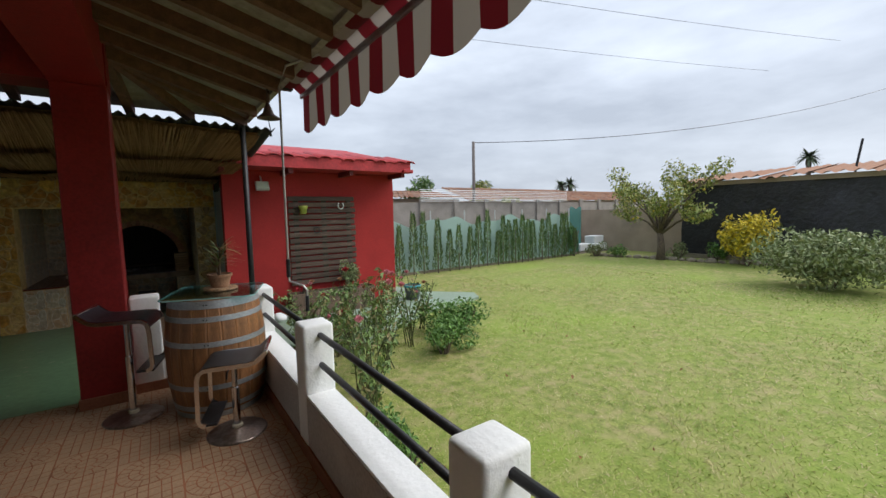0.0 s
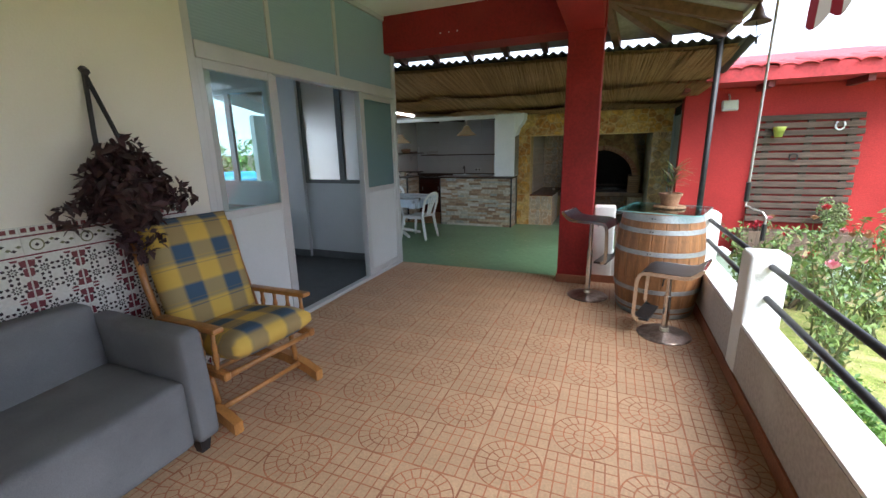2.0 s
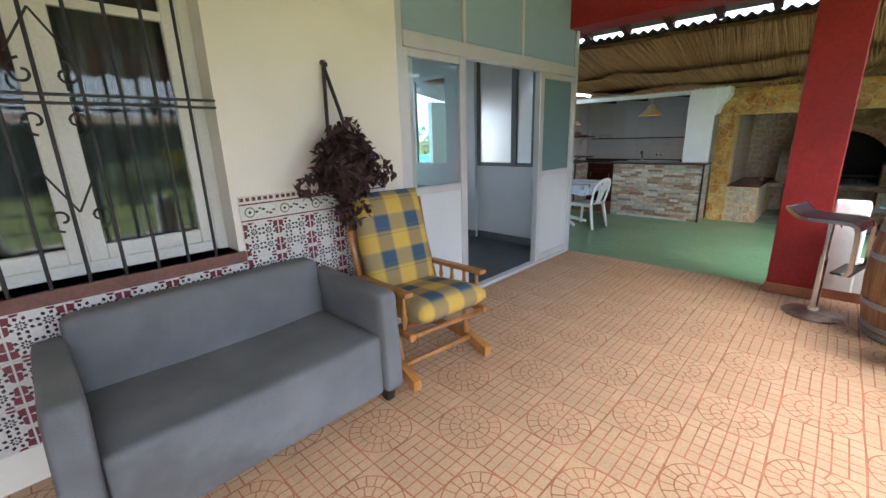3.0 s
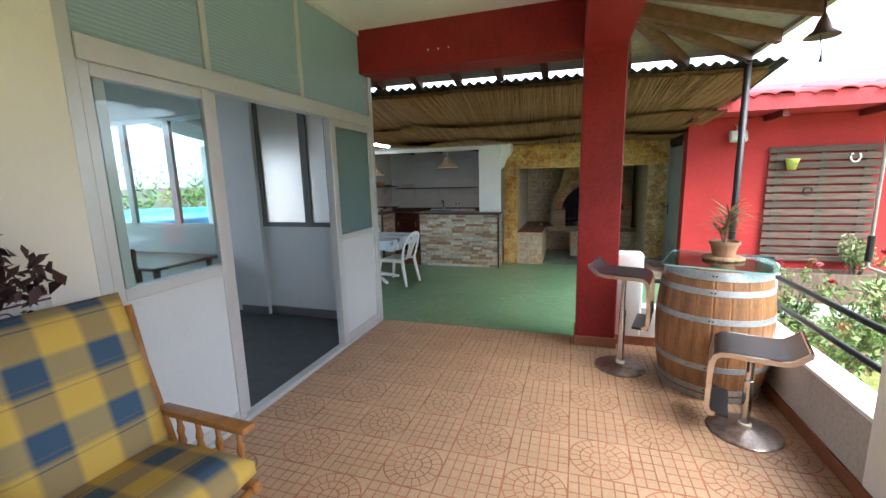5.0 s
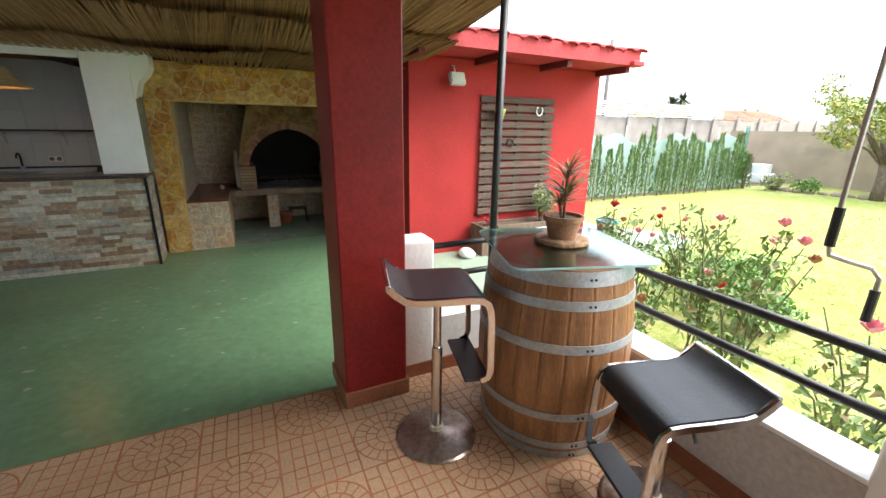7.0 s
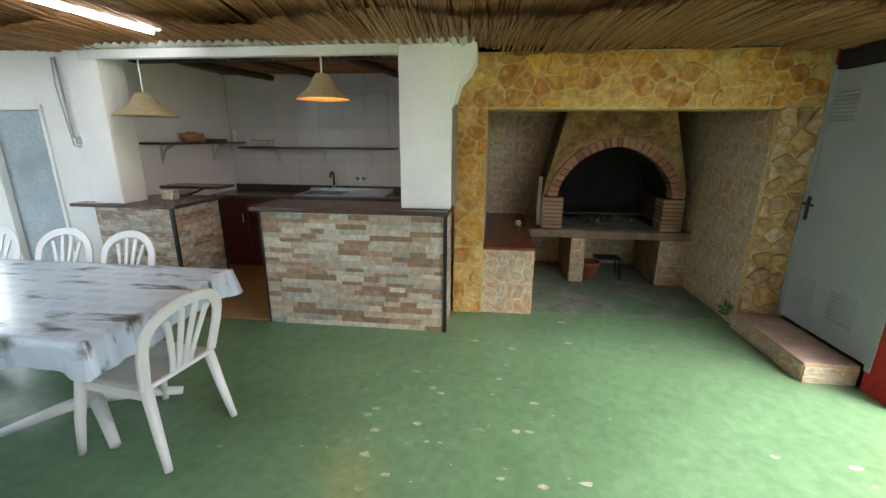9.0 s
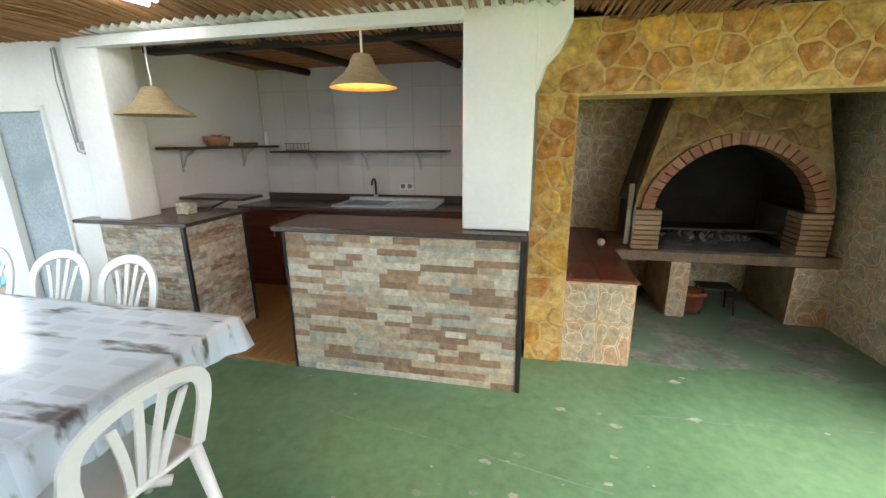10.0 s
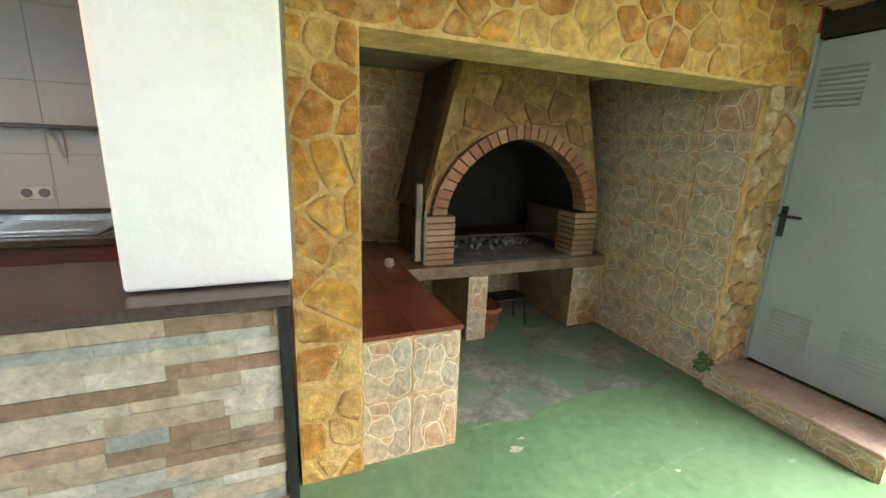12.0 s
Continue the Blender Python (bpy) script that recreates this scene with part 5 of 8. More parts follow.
# ---- iron grille before the window ----
gr = thing("window_grille", "black wrought iron window grille with scrolls", "grille")
GXp = XH + 0.0
for k in range(9):
    y = 0.49 - 0.135 * k
    part("bar", tube(bmesh.new(), [(GXp, y, WZ0 - 0.001), (GXp, y, WZ1)], 0.008, 6), BLACKIRON, gr)
for z in (1.655, 1.69, 2.38):
    part("cross_bar", boxes((GXp - 0.012, GXp + 0.012, WY0 - 0.001, WY1 + 0.001, z, z + 0.012)), BLACKIRON, gr)
for sy in (-1, 1):
    for sz, zc in ((1, 1.73), (-1, 1.63), (-1, 1.22), (1, 2.06)):
        pts = []
        for k in range(22):
            a = 0.5 * math.pi + k * 0.30
            r = 0.055 * (1 - k / 26)
            pts.append((GXp + 0.012, mid + sy * (0.065 - r * math.cos(a) * 0.9), zc + sz * (0.045 + r * math.sin(a))))
        part("scroll", tube(bmesh.new(), pts, 0.006, 6), BLACKIRON, gr)
    for za, zb in ((1.20, 1.40), (2.02, 1.85)):
        part("scroll", tube(bmesh.new(), [(GXp + 0.012, mid, za), (GXp + 0.012, mid + sy * 0.10, zb)], 0.005, 6), BLACKIRON, gr)


# ---- bar counters ----
def strips(x0, x1, z0, z1, rng, put, row=0.044):
    """Rows of thin split-stone strips of uneven length and depth."""
    z = z0
    while z < z1 - 0.008:
        h = min(row * rng.choice((0.75, 1.0, 1.0, 1.2)), z1 - z)
        x = x0 - rng.uniform(0, 0.1)
        while x < x1:
            w = rng.uniform(0.11, 0.28)
            a, c = max(x, x0), min(x + w, x1)
            if c - a > 0.008:
                put(a, c, z, z + h - 0.0012, rng.uniform(0.0025, 0.0075))
            x += w
        z += h


BAR_TOP = 0.945
craggy(SLATE, 26.0, 0.010, 0.7, 1.15)
bar1 = thing("bar_counter", "bar counter faced with beige and brown split-stone strips, dark worktop", "counter")
part("body", boxes((-2.60, -1.06, 8.00, 8.40, G, BAR_TOP - 0.035)), make("dark_strip_joint", (0.27, 0.23, 0.18), 0.9, var=0.2), bar1)
rng = random.Random(21)


def strip_object(a, c, z, zt, d):
    b = bmesh.new()
    box(b, a, c - 0.0012, 8.00 - d, 8.003, z, zt)
    part("stone_strip", b, SLATE_OB, bar1)


SLATE_OB = palette("split_stone_strip", [(0.44, 0.35, 0.25), (0.56, 0.52, 0.43), (0.27, 0.175, 0.11), (0.48, 0.43, 0.33), (0.36, 0.37, 0.33), (0.62, 0.59, 0.52), (0.38, 0.255, 0.165), (0.52, 0.47, 0.37), (0.50, 0.40, 0.28), (0.42, 0.42, 0.36), (0.33, 0.215, 0.13), (0.30, 0.21, 0.15)], 0.6, "object", 1.0, 24, 0.5)
marbled(SLATE_OB, (0.32, 0.20, 0.12), 15.0, (1, 1, 2.5), (0.60, 0.72))
marbled(SLATE_OB, (0.56, 0.53, 0.46), 22.0, (1, 1, 2.5), (0.64, 0.74))
craggy(SLATE_OB, 24.0, 0.012, 0.70, 1.12)
strips(-2.60, -1.075, G, BAR_TOP - 0.035, rng, strip_object)
b = bmesh.new()
strips(8.00, 8.42, G, BAR_TOP - 0.035, rng, lambda a, c, z, zt, d: box(b, -1.062, -1.06 + d, a, c, z, zt))
side = part("side_strip", b, SLATE, bar1)
tagged(side, kind="stuff")
for x0, x1, y0 in ((-2.612, -2.598, 7.985), (-1.073, -1.045, 7.983)):
    part("corner_trim", boxes((x0, x1, y0, y0 + 0.022, G, BAR_TOP - 0.036)), BLACKIRON, bar1, "dark corner strip")
b = bmesh.new()
box(b, -2.68, -1.035, 7.965, 8.44, BAR_TOP - 0.035, BAR_TOP, bevel=0.006)
part("worktop", b, WORKTOP, bar1, "dark brown stone worktop")
for x0, x1, y0, y1 in ((-2.594, -1.10, 8.402, 8.408),):
    part("back_panel", boxes((x0, x1, y0, y1, G, BAR_TOP - 0.036)), MAHOG, bar1)

bar2 = thing("bar_counter_end", "end bar counter faced with split-stone strips below a white column", "counter")
part("body", boxes((-4.12, -3.41, 8.02, 8.62, G, 0.905)), GROUT, bar2)
b = bmesh.new()
strips(-4.14, -3.42, G, 0.905, rng, lambda a, c, z, zt, d: box(b, a, c - 0.001, 8.02 - d, 8.022, z, zt))
tagged(part("front_strip", b, SLATE, bar2), kind="stuff")
b = bmesh.new()
strips(8.03, 8.62, G, 0.905, rng, lambda a, c, z, zt, d: box(b, -3.412, -3.41 + d, a, c - 0.001, z, zt))
tagged(part("side_strip", b, SLATE, bar2), kind="stuff")
for x0, x1, y0 in ((-3.425, -3.395, 8.003), (-3.41, -3.39, 8.612)):
    part("corner_trim", boxes((x0, x1, y0, y0 + 0.022, G, 0.904)), BLACKIRON, bar2, "dark corner strip")
b = bmesh.new()
box(b, -4.35, -3.35, 7.98, 8.66, 0.905, 0.932, bevel=0.006)
part("worktop", b, WORKTOP, bar2, "dark stone worktop")
b = bmesh.new()
box(b, -4.10, -3.45, 8.70, 8.98, 0.985, 1.01, bevel=0.004)
wt2 = solo("wall_ledge", b, WORKTOP, "short dark shelf beside the bar end", "shelf")
part("bracket", tube(bmesh.new(), [(-3.9, 8.85, 0.90), (-3.7, 8.85, 0.98)], 0.01, 6), BLACKIRON, wt2)
b = bmesh.new()
box(b, -3.74, -3.63, 8.30, 8.40, 0.933, 1.02, bevel=0.008)
solo("small_box", b, make("cream_box", (0.50, 0.46, 0.36), 0.7, var=0.35, scale=30), "small cream patterned box on the bar end", "box")

# ---- kitchen: tiles, counter, sink, shelves, lamps ----
tw, th = 0.30, 0.40
tb = bmesh.new()
box(tb, 0, tw - 0.003, -0.006, 0, 0, th - 0.003, bevel=0.0015)
tmesh = mesh_of(tb, "tile")
tmesh.materials.append(KTILE)
z = G + 0.10
while z < 2.25:
    x = -4.09
    while x < -1.3:
        o = new("tile", tmesh)
        o.location = (x, 9.998, z)
        o.parent = wall_k
        x += tw
    z += th
kc = thing("kitchen_counter", "mahogany kitchen base units with a dark stone worktop", "counter")
part("carcass", boxes((-4.08, -1.40, 9.45, 9.98, G + 0.02, 0.79)), MAHOG, kc)
for k in range(6):
    x = -4.07 + 0.44 * k
    d_ = part("door", boxes((x + 0.01, x + 0.43, 9.43, 9.449, G + 0.10, 0.70), bevel=0.005), MAHOG, kc)
    part("door_panel", boxes((x + 0.07, x + 0.37, 9.424, 9.431, G + 0.17, 0.63), bevel=0.004), MAHOG, d_)
    part("handle", tube(bmesh.new(), [(x + 0.38, 9.415, 0.50), (x + 0.38, 9.415, 0.60)], 0.006, 6), STEEL, d_)
part("worktop", boxes((-4.09, -1.40, 9.40, 9.985, 0.79, 0.825), bevel=0.004), WORKTOP, kc)
part("upstand", boxes((-4.09, -1.40, 9.965, 9.985, 0.825, 0.90)), WORKTOP, kc)
sink = thing("sink", "stainless steel sink with a drainer on the kitchen worktop", "sink")
b = bmesh.new()
box(b, -3.05, -1.95, 9.50, 9.955, 0.826, 0.842, bevel=0.004)
part("rim", b, STEEL, sink)
b = bmesh.new()
box(b, -3.05, -1.95, 9.94, 9.962, 0.84, 0.875, bevel=0.004)
part("back_ledge", b, STEEL, sink)
# no hollow here: a dark plate on the rim paints the bowl's shadow
part("bowl", boxes((-2.95, -2.50, 9.56, 9.88, 0.842, 0.846)), make("sink_bowl_shadow", (0.10, 0.10, 0.10), 0.3, metal=0.9), sink)
b = bmesh.new()
for k in range(9):
    box(b, -2.40, -2.02, 9.56 + 0.036 * k, 9.572 + 0.036 * k, 0.842, 0.848)
part("drainer_ribs", b, STEEL, sink)
tap = thing("tap", "dark curved kitchen tap behind the sink", "tap")
part("spout", tube(bmesh.new(), [(-2.72, 9.93, 0.875), (-2.72, 9.93, 1.02), (-2.715, 9.90, 1.07), (-2.71, 9.84, 1.08), (-2.71, 9.80, 1.05), (-2.71, 9.79, 1.02)], 0.012, 8), BLACKIRON, tap, smooth=True)
part("base", lathe(bmesh.new(), [(0.026, 0.874), (0.026, 0.90), (0.016, 0.91)], 12, -2.72, 9.93), STEEL, tap)
so = thing("power_socket", "double white wall socket above the sink", "socket")
part("plate", boxes((-2.46, -2.30, 9.978, 9.991, 0.955, 1.035), bevel=0.004), PLASTIC, so)
for x in (-2.42, -2.34):
    b = lathe(bmesh.new(), [(0.026, 0), (0.026, 0.006)], 16)
    bmesh.ops.transform(b, matrix=pose(x, 9.979, 0.995, 90, 0, 0), verts=b.verts)
    part("outlet", b, DARKALU, so)


def shelf(name, x0, x1, y0, y1, z, brackets, along, label):
    s = thing(name, label, "shelf")
    part("board", boxes((x0, x1, y0, y1, z, z + 0.022), bevel=0.003), WORKTOP, s)
    for p in brackets:
        b = bmesh.new()
        if along == "x":
            box(b, p - 0.012, p + 0.012, y1 - 0.012, y1 - 0.004, z - 0.20, z)
            box(b, p - 0.012, p + 0.012, y1 - 0.18, y1 - 0.012, z - 0.010, z - 0.001)
            tube(b, [(p, y1 - 0.15, z - 0.01), (p, y1 - 0.06, z - 0.06), (p, y1 - 0.012, z - 0.16)], 0.009, 6)
        else:
            box(b, x0 + 0.004, x0 + 0.012, p - 0.012, p + 0.012, z - 0.20, z)
            box(b, x0 + 0.012, x0 + 0.18, p - 0.012, p + 0.012, z - 0.010, z - 0.001)
            tube(b, [(x0 + 0.15, p, z - 0.01), (x0 + 0.06, p, z - 0.06), (x0 + 0.012, p, z - 0.16)], 0.009, 6)
        part("bracket", b, ALU, s, "white metal bracket")


shelf("wall_shelf", -3.88, -1.88, 9.77, 9.99, 1.36, (-3.45, -2.83, -2.22), "x", "long dark shelf on white brackets on the tiled wall")
shelf("wall_shelf", -4.10, -3.87, 8.55, 9.95, 1.42, (8.80, 9.60), "y", "long dark shelf on white brackets on the side wall")
bk = thing("woven_basket", "small terracotta-coloured bowl with a plant on the shelf", "bowl", pose(-3.98, 9.12, 1.443))
part("bowl", lathe(bmesh.new(), [(0.09, 0), (0.115, 0.05), (0.12, 0.09), (0.105, 0.088), (0.09, 0.02)], 18), TERRAPOT, bk, smooth=True)
b = bmesh.new()
for k in range(14):
    a = k * 2.4
    blade(b, (0, 0, 0.06), (math.cos(a), math.sin(a), 1.0), 0.12, 0.008, 0.3)
part("leaves", b, make("dark_green_leaf", (0.03, 0.06, 0.02), 0.6), bk)
b = bmesh.new()
box(b, -4.05, -3.93, 9.42, 9.66, 1.443, 1.475, bevel=0.004)
solo("wooden_tray", b, make("brown_tray", (0.10, 0.06, 0.035), 0.7), "low brown wooden tray on the side shelf", "tray")
b = lathe(bmesh.new(), [(0.022, 0), (0.022, 0.14), (0.008, 0.145)], 12)
solo("candle", b, PLASTIC, "tall white candle on the shelf end", "candle", m=pose(-3.98, 9.88, 1.443))
rk_ = thing("spice_rack", "low wire rack on the back shelf", "rack")
b = bmesh.new()
for k in range(7):
    tube(b, [(-3.72 + 0.045 * k, 9.85, 1.385), (-3.72 + 0.045 * k, 9.85, 1.46)], 0.004, 5)
tube(b, [(-3.74, 9.85, 1.46), (-3.43, 9.85, 1.46)], 0.004, 5)
tube(b, [(-3.74, 9.85, 1.387), (-3.43, 9.85, 1.387)], 0.004, 5)
part("wires", b, make("brown_wire", (0.2, 0.13, 0.07), 0.5), rk_)


def pendant(x, y, z, lit, label, wide=1.0):
    p = thing("pendant_lamp", label, "lamp", pose(x, y, z), "pendant lamps over the bar")
    SHADE = make("straw_shade", (0.42, 0.33, 0.20), 0.75, var=0.15, scale=20, bump=0.4, bscale=60, stretch=(1, 1, 6))
    prof = [(0.03, 0.19), (0.045, 0.185), (0.06, 0.16), (0.075, 0.12), (0.10, 0.08), (0.155, 0.035), (0.185, 0.006), (0.187, 0.0), (0.181, 0.0), (0.15, 0.028), (0.095, 0.072), (0.07, 0.115), (0.05, 0.15), (0.03, 0.18)]
    prof = [(r_ * wide, h_) for r_, h_ in prof]
    part("shade", lathe(bmesh.new(), prof, 32, caps=False), SHADE, p, "bell-shaped woven straw shade", True, 60)
    part("cord", tube(bmesh.new(), [(0, 0, 0.185), (0, 0, 2.26 - z)], 0.007, 6), PLASTIC, p, "white cord")
    b = lathe(bmesh.new(), [(0.004, 0.045), (0.02, 0.05), (0.03, 0.07), (0.028, 0.09), (0.014, 0.12), (0.014, 0.16)], 14)
    if lit:
        m = bpy.data.materials.new("warm_bulb")
        m.use_nodes = True
        e = m.node_tree.nodes["Principled BSDF"]
        e.inputs["Emission Color"].default_value = (1.0, 0.62, 0.22, 1)
        e.inputs["Emission Strength"].default_value = 3.5
        part("bulb", b, m, p, "warm glowing bulb", True)
        li = new("bulb_light", bpy.data.lights.new("bulb_light", "POINT"))
        li.data.energy, li.data.color, li.data.shadow_soft_size = 0.5, (1.0, 0.42, 0.09), 0.03
        li.location = (x, y, z + 0.025)
    else:
        part("bulb", b, PLASTIC, p, "", True)


pendant(-2.05, 8.14, 1.785, True, "lit straw pendant lamp glowing warm over the bar", 1.1)
pendant(-3.62, 8.17, 1.66, False, "unlit straw pendant lamp over the bar end", 1.3)
for x in (-3.6, -2.9, -1.95):
    b = tube(bmesh.new(), [(x - 0.25, 8.10, 2.20), (x + 0.15, 9.98, 2.20)], 0.035, 8)
    structure("beam_kitchen", b, make("dark_pole", (0.05, 0.025, 0.015), 0.7, var=0.3), "dark round ceiling pole in the kitchen", "beam", True)
bm = bmesh.new()
rng = random.Random(5)
y = 8.12
while y < 9.98:
    tube(bm, [(-4.08, y, 2.25 + rng.uniform(-0.004, 0.004)), (-2.6, y + rng.uniform(-0.01, 0.01), 2.25), (-1.04, y, 2.25 + rng.uniform(-0.004, 0.004))], 0.009, 5, cap=False)
    y += 0.016
REEDS = palette("reed_stalk", [(0.34, 0.172, 0.077), (0.38, 0.205, 0.095), (0.29, 0.145, 0.063), (0.42, 0.235, 0.118), (0.25, 0.12, 0.049)], 0.6, "island", 0.1)
REEDS_K = palette("kitchen_reed_stalk", [(0.30, 0.14, 0.06), (0.36, 0.18, 0.08), (0.24, 0.105, 0.045)], 0.6, "island", 0.1)
o = solo("reed_lining", bm, REEDS_K, "reddish brown reed stalks lining the kitchen ceiling", "reed ceiling")
tagged(o, kind="stuff")
tl = thing("tube_light", "lit white fluorescent tube under the reed canopy", "lamp")
part("tube", tube(bmesh.new(), [(-3.60, 6.64, 2.30), (-3.03, 7.68, 2.185)], 0.02, 8), None or PLASTIC, tl)
m = bpy.data.materials.new("white_tube_glow")
m.use_nodes = True
e = m.node_tree.nodes["Principled BSDF"]
e.inputs["Emission Color"].default_value, e.inputs["Emission Strength"].default_value = (0.95, 1.0, 1.0, 1), 3.0
tl.children[0].data.materials.clear()
tl.children[0].data.materials.append(m)
part("body", tube(bmesh.new(), [(-3.63, 6.58, 2.345), (-3.01, 7.72, 2.22)], 0.03, 8), PLASTIC, tl)
# blue door, cable and pipe on the left wall
bd = thing("door_blue", "pale blue painted wooden door in the white wall", "door", kind="structure")
part("leaf", boxes((-5.12, -4.57, 8.16, 8.20, G, 1.71), bevel=0.004), BLUEDOOR, bd)
part("door_frame", boxes((-5.15, -5.12, 8.10, 8.2, G, 1.75), (-4.57, -4.545, 8.10, 8.2, G, 1.75), (-5.12, -4.57, 8.10, 8.2, 1.712, 1.75)), WALLWHITE, bd)
b = bmesh.new()
tube(b, [(-4.32, 8.11, 2.12), (-4.30, 8.10, 1.95), (-4.29, 8.105, 1.48)], 0.009, 6)
tube(b, [(-4.345, 8.11, 2.12), (-4.35, 8.10, 1.9), (-4.30, 8.10, 1.42), (-4.24, 8.10, 1.40), (-4.23, 8.105, 1.44)], 0.005, 6)
box(b, -4.27, -4.21, 8.09, 8.12, 1.43, 1.49, bevel=0.004)
solo("wall_cable", b, make("grey_conduit", (0.35, 0.36, 0.37), 0.5), "grey conduit and loose cable on the white wall", "cable")

# ---- dining table and white resin chairs ----
table = thing("dining_table", "long dining table on white pedestal legs", "table")
TX0, TX1, TY0, TY1, TZ = -4.78, -2.41, 6.26, 7.22, 0.655
part("tabletop", boxes((TX0, TX1, TY0, TY1, TZ - 0.03, TZ)), PLASTIC, table)
for x in (-4.3, -2.95):
    part("pedestal", tube(bmesh.new(), [(x, 6.69, G + 0.08), (x, 6.69, TZ - 0.03)], 0.055, 16), PLASTIC, table, smooth=True)
    for a in (35, 145, 215, 325):
        d = Vector((math.cos(radians(a)), math.sin(radians(a)), 0))
        b = bmesh.new()
        c = Vector((x, 6.69, G))
        tube(b, [c + Vector((0, 0, 0.12)), c + d * 0.2 + Vector((0, 0, 0.08)), c + d * 0.42 + Vector((0, 0, 0.025))], [0.04, 0.032, 0.025], 8)
        part("foot", b, PLASTIC, table, smooth=True)
CLOTH = bpy.data.materials.new("printed_tablecloth")
CLOTH.use_nodes = True
N_, L_ = CLOTH.node_tree.nodes, CLOTH.node_tree.links
pb = N_["Principled BSDF"]
pb.inputs["Roughness"].default_value = 0.25
tc_ = N_.new("ShaderNodeTexCoord")
br = N_.new("ShaderNodeTexBrick")
br.inputs["Scale"].default_value = 2.6
br.inputs["Color1"].default_value = (0.56, 0.67, 0.79, 1)
br.inputs["Color2"].default_value = (0.43, 0.53, 0.64, 1)
br.inputs["Mortar"].default_value = (0.60, 0.71, 0.83, 1)
br.inputs["Mortar Size"].default_value = 0.06
br.inputs["Bias"].default_value = -0.2
n_ = N_.new("ShaderNodeTexNoise")
n_.inputs["Scale"].default_value, n_.inputs["Detail"].default_value = 5.0, 8.0
mp_ = N_.new("ShaderNodeMapping")
mp_.inputs["Scale"].default_value = (0.7, 2.6, 1)
L_.new(tc_.outputs["Object"], br.inputs["Vector"])
L_.new(tc_.outputs["Object"], mp_.inputs["Vector"])
L_.new(mp_.outputs["Vector"], n_.inputs["Vector"])
r_ = N_.new("ShaderNodeValToRGB")
r_.color_ramp.elements[0].position, r_.color_ramp.elements[0].color = 0.57, (0, 0, 0, 1)
r_.color_ramp.elements[1].position, r_.color_ramp.elements[1].color = 0.68, (1, 1, 1, 1)
L_.new(n_.outputs["Fac"], r_.inputs["Fac"])
mx_ = N_.new("ShaderNodeMixRGB")
L_.new(r_.outputs["Color"], mx_.inputs[0])
L_.new(br.outputs["Color"], mx_.inputs[1])
mx_.inputs[2].default_value = (0.12, 0.115, 0.12, 1)
L_.new(mx_.outputs["Color"], pb.inputs["Base Color"])
b = bmesh.new()
NX, NY = 60, 34


def cloth_at(u, v):
    x, y = TX0 - 0.02 + (TX1 - TX0 + 0.04) * u, TY0 - 0.02 + (TY1 - TY0 + 0.04) * v
    return (x, y, TZ + 0.004 + 0.004 * abs(noise.noise((x * 3, y * 9, 0))))


grid(b, NX, NY, cloth_at)
rim = [cloth_at(i / 60, 0) for i in range(61)] + [cloth_at(1, j / 34) for j in range(1, 35)] + [cloth_at(1 - i / 60, 1) for i in range(1, 61)] + [cloth_at(0, 1 - j / 34) for j in range(1, 34)]
prev = None
cx, cy = (TX0 + TX1) / 2, (TY0 + TY1) / 2
first = None
for i, p in enumerate(rim + rim[:1]):
    out = Vector((1 if p[0] > TX1 else (-1 if p[0] < TX0 else 0), 1 if p[1] > TY1 else (-1 if p[1] < TY0 else 0), 0))
    fold = 0.018 * math.sin(i * 0.55) + 0.010 * math.sin(i * 1.3)
    fold = fold if i < len(rim) else 0.0
    col = [b.verts.new(Vector(p) + out * (0.008 + (0.012 + fold) * t) - Vector((0, 0, t * (0.155 + 0.02 * math.sin(i * 0.21))))) for t in (0.0, 0.3, 0.65, 1.0)]
    if prev:
        for k in range(3):
            b.faces.new((prev[k], col[k], col[k + 1], prev[k + 1]))
    prev = col
bmesh.ops.remove_doubles(b, verts=b.verts, dist=0.009)
o = solo("tablecloth", b, CLOTH, "creased grey-blue printed oilcloth hanging over the table edge", "tablecloth", smooth=True)


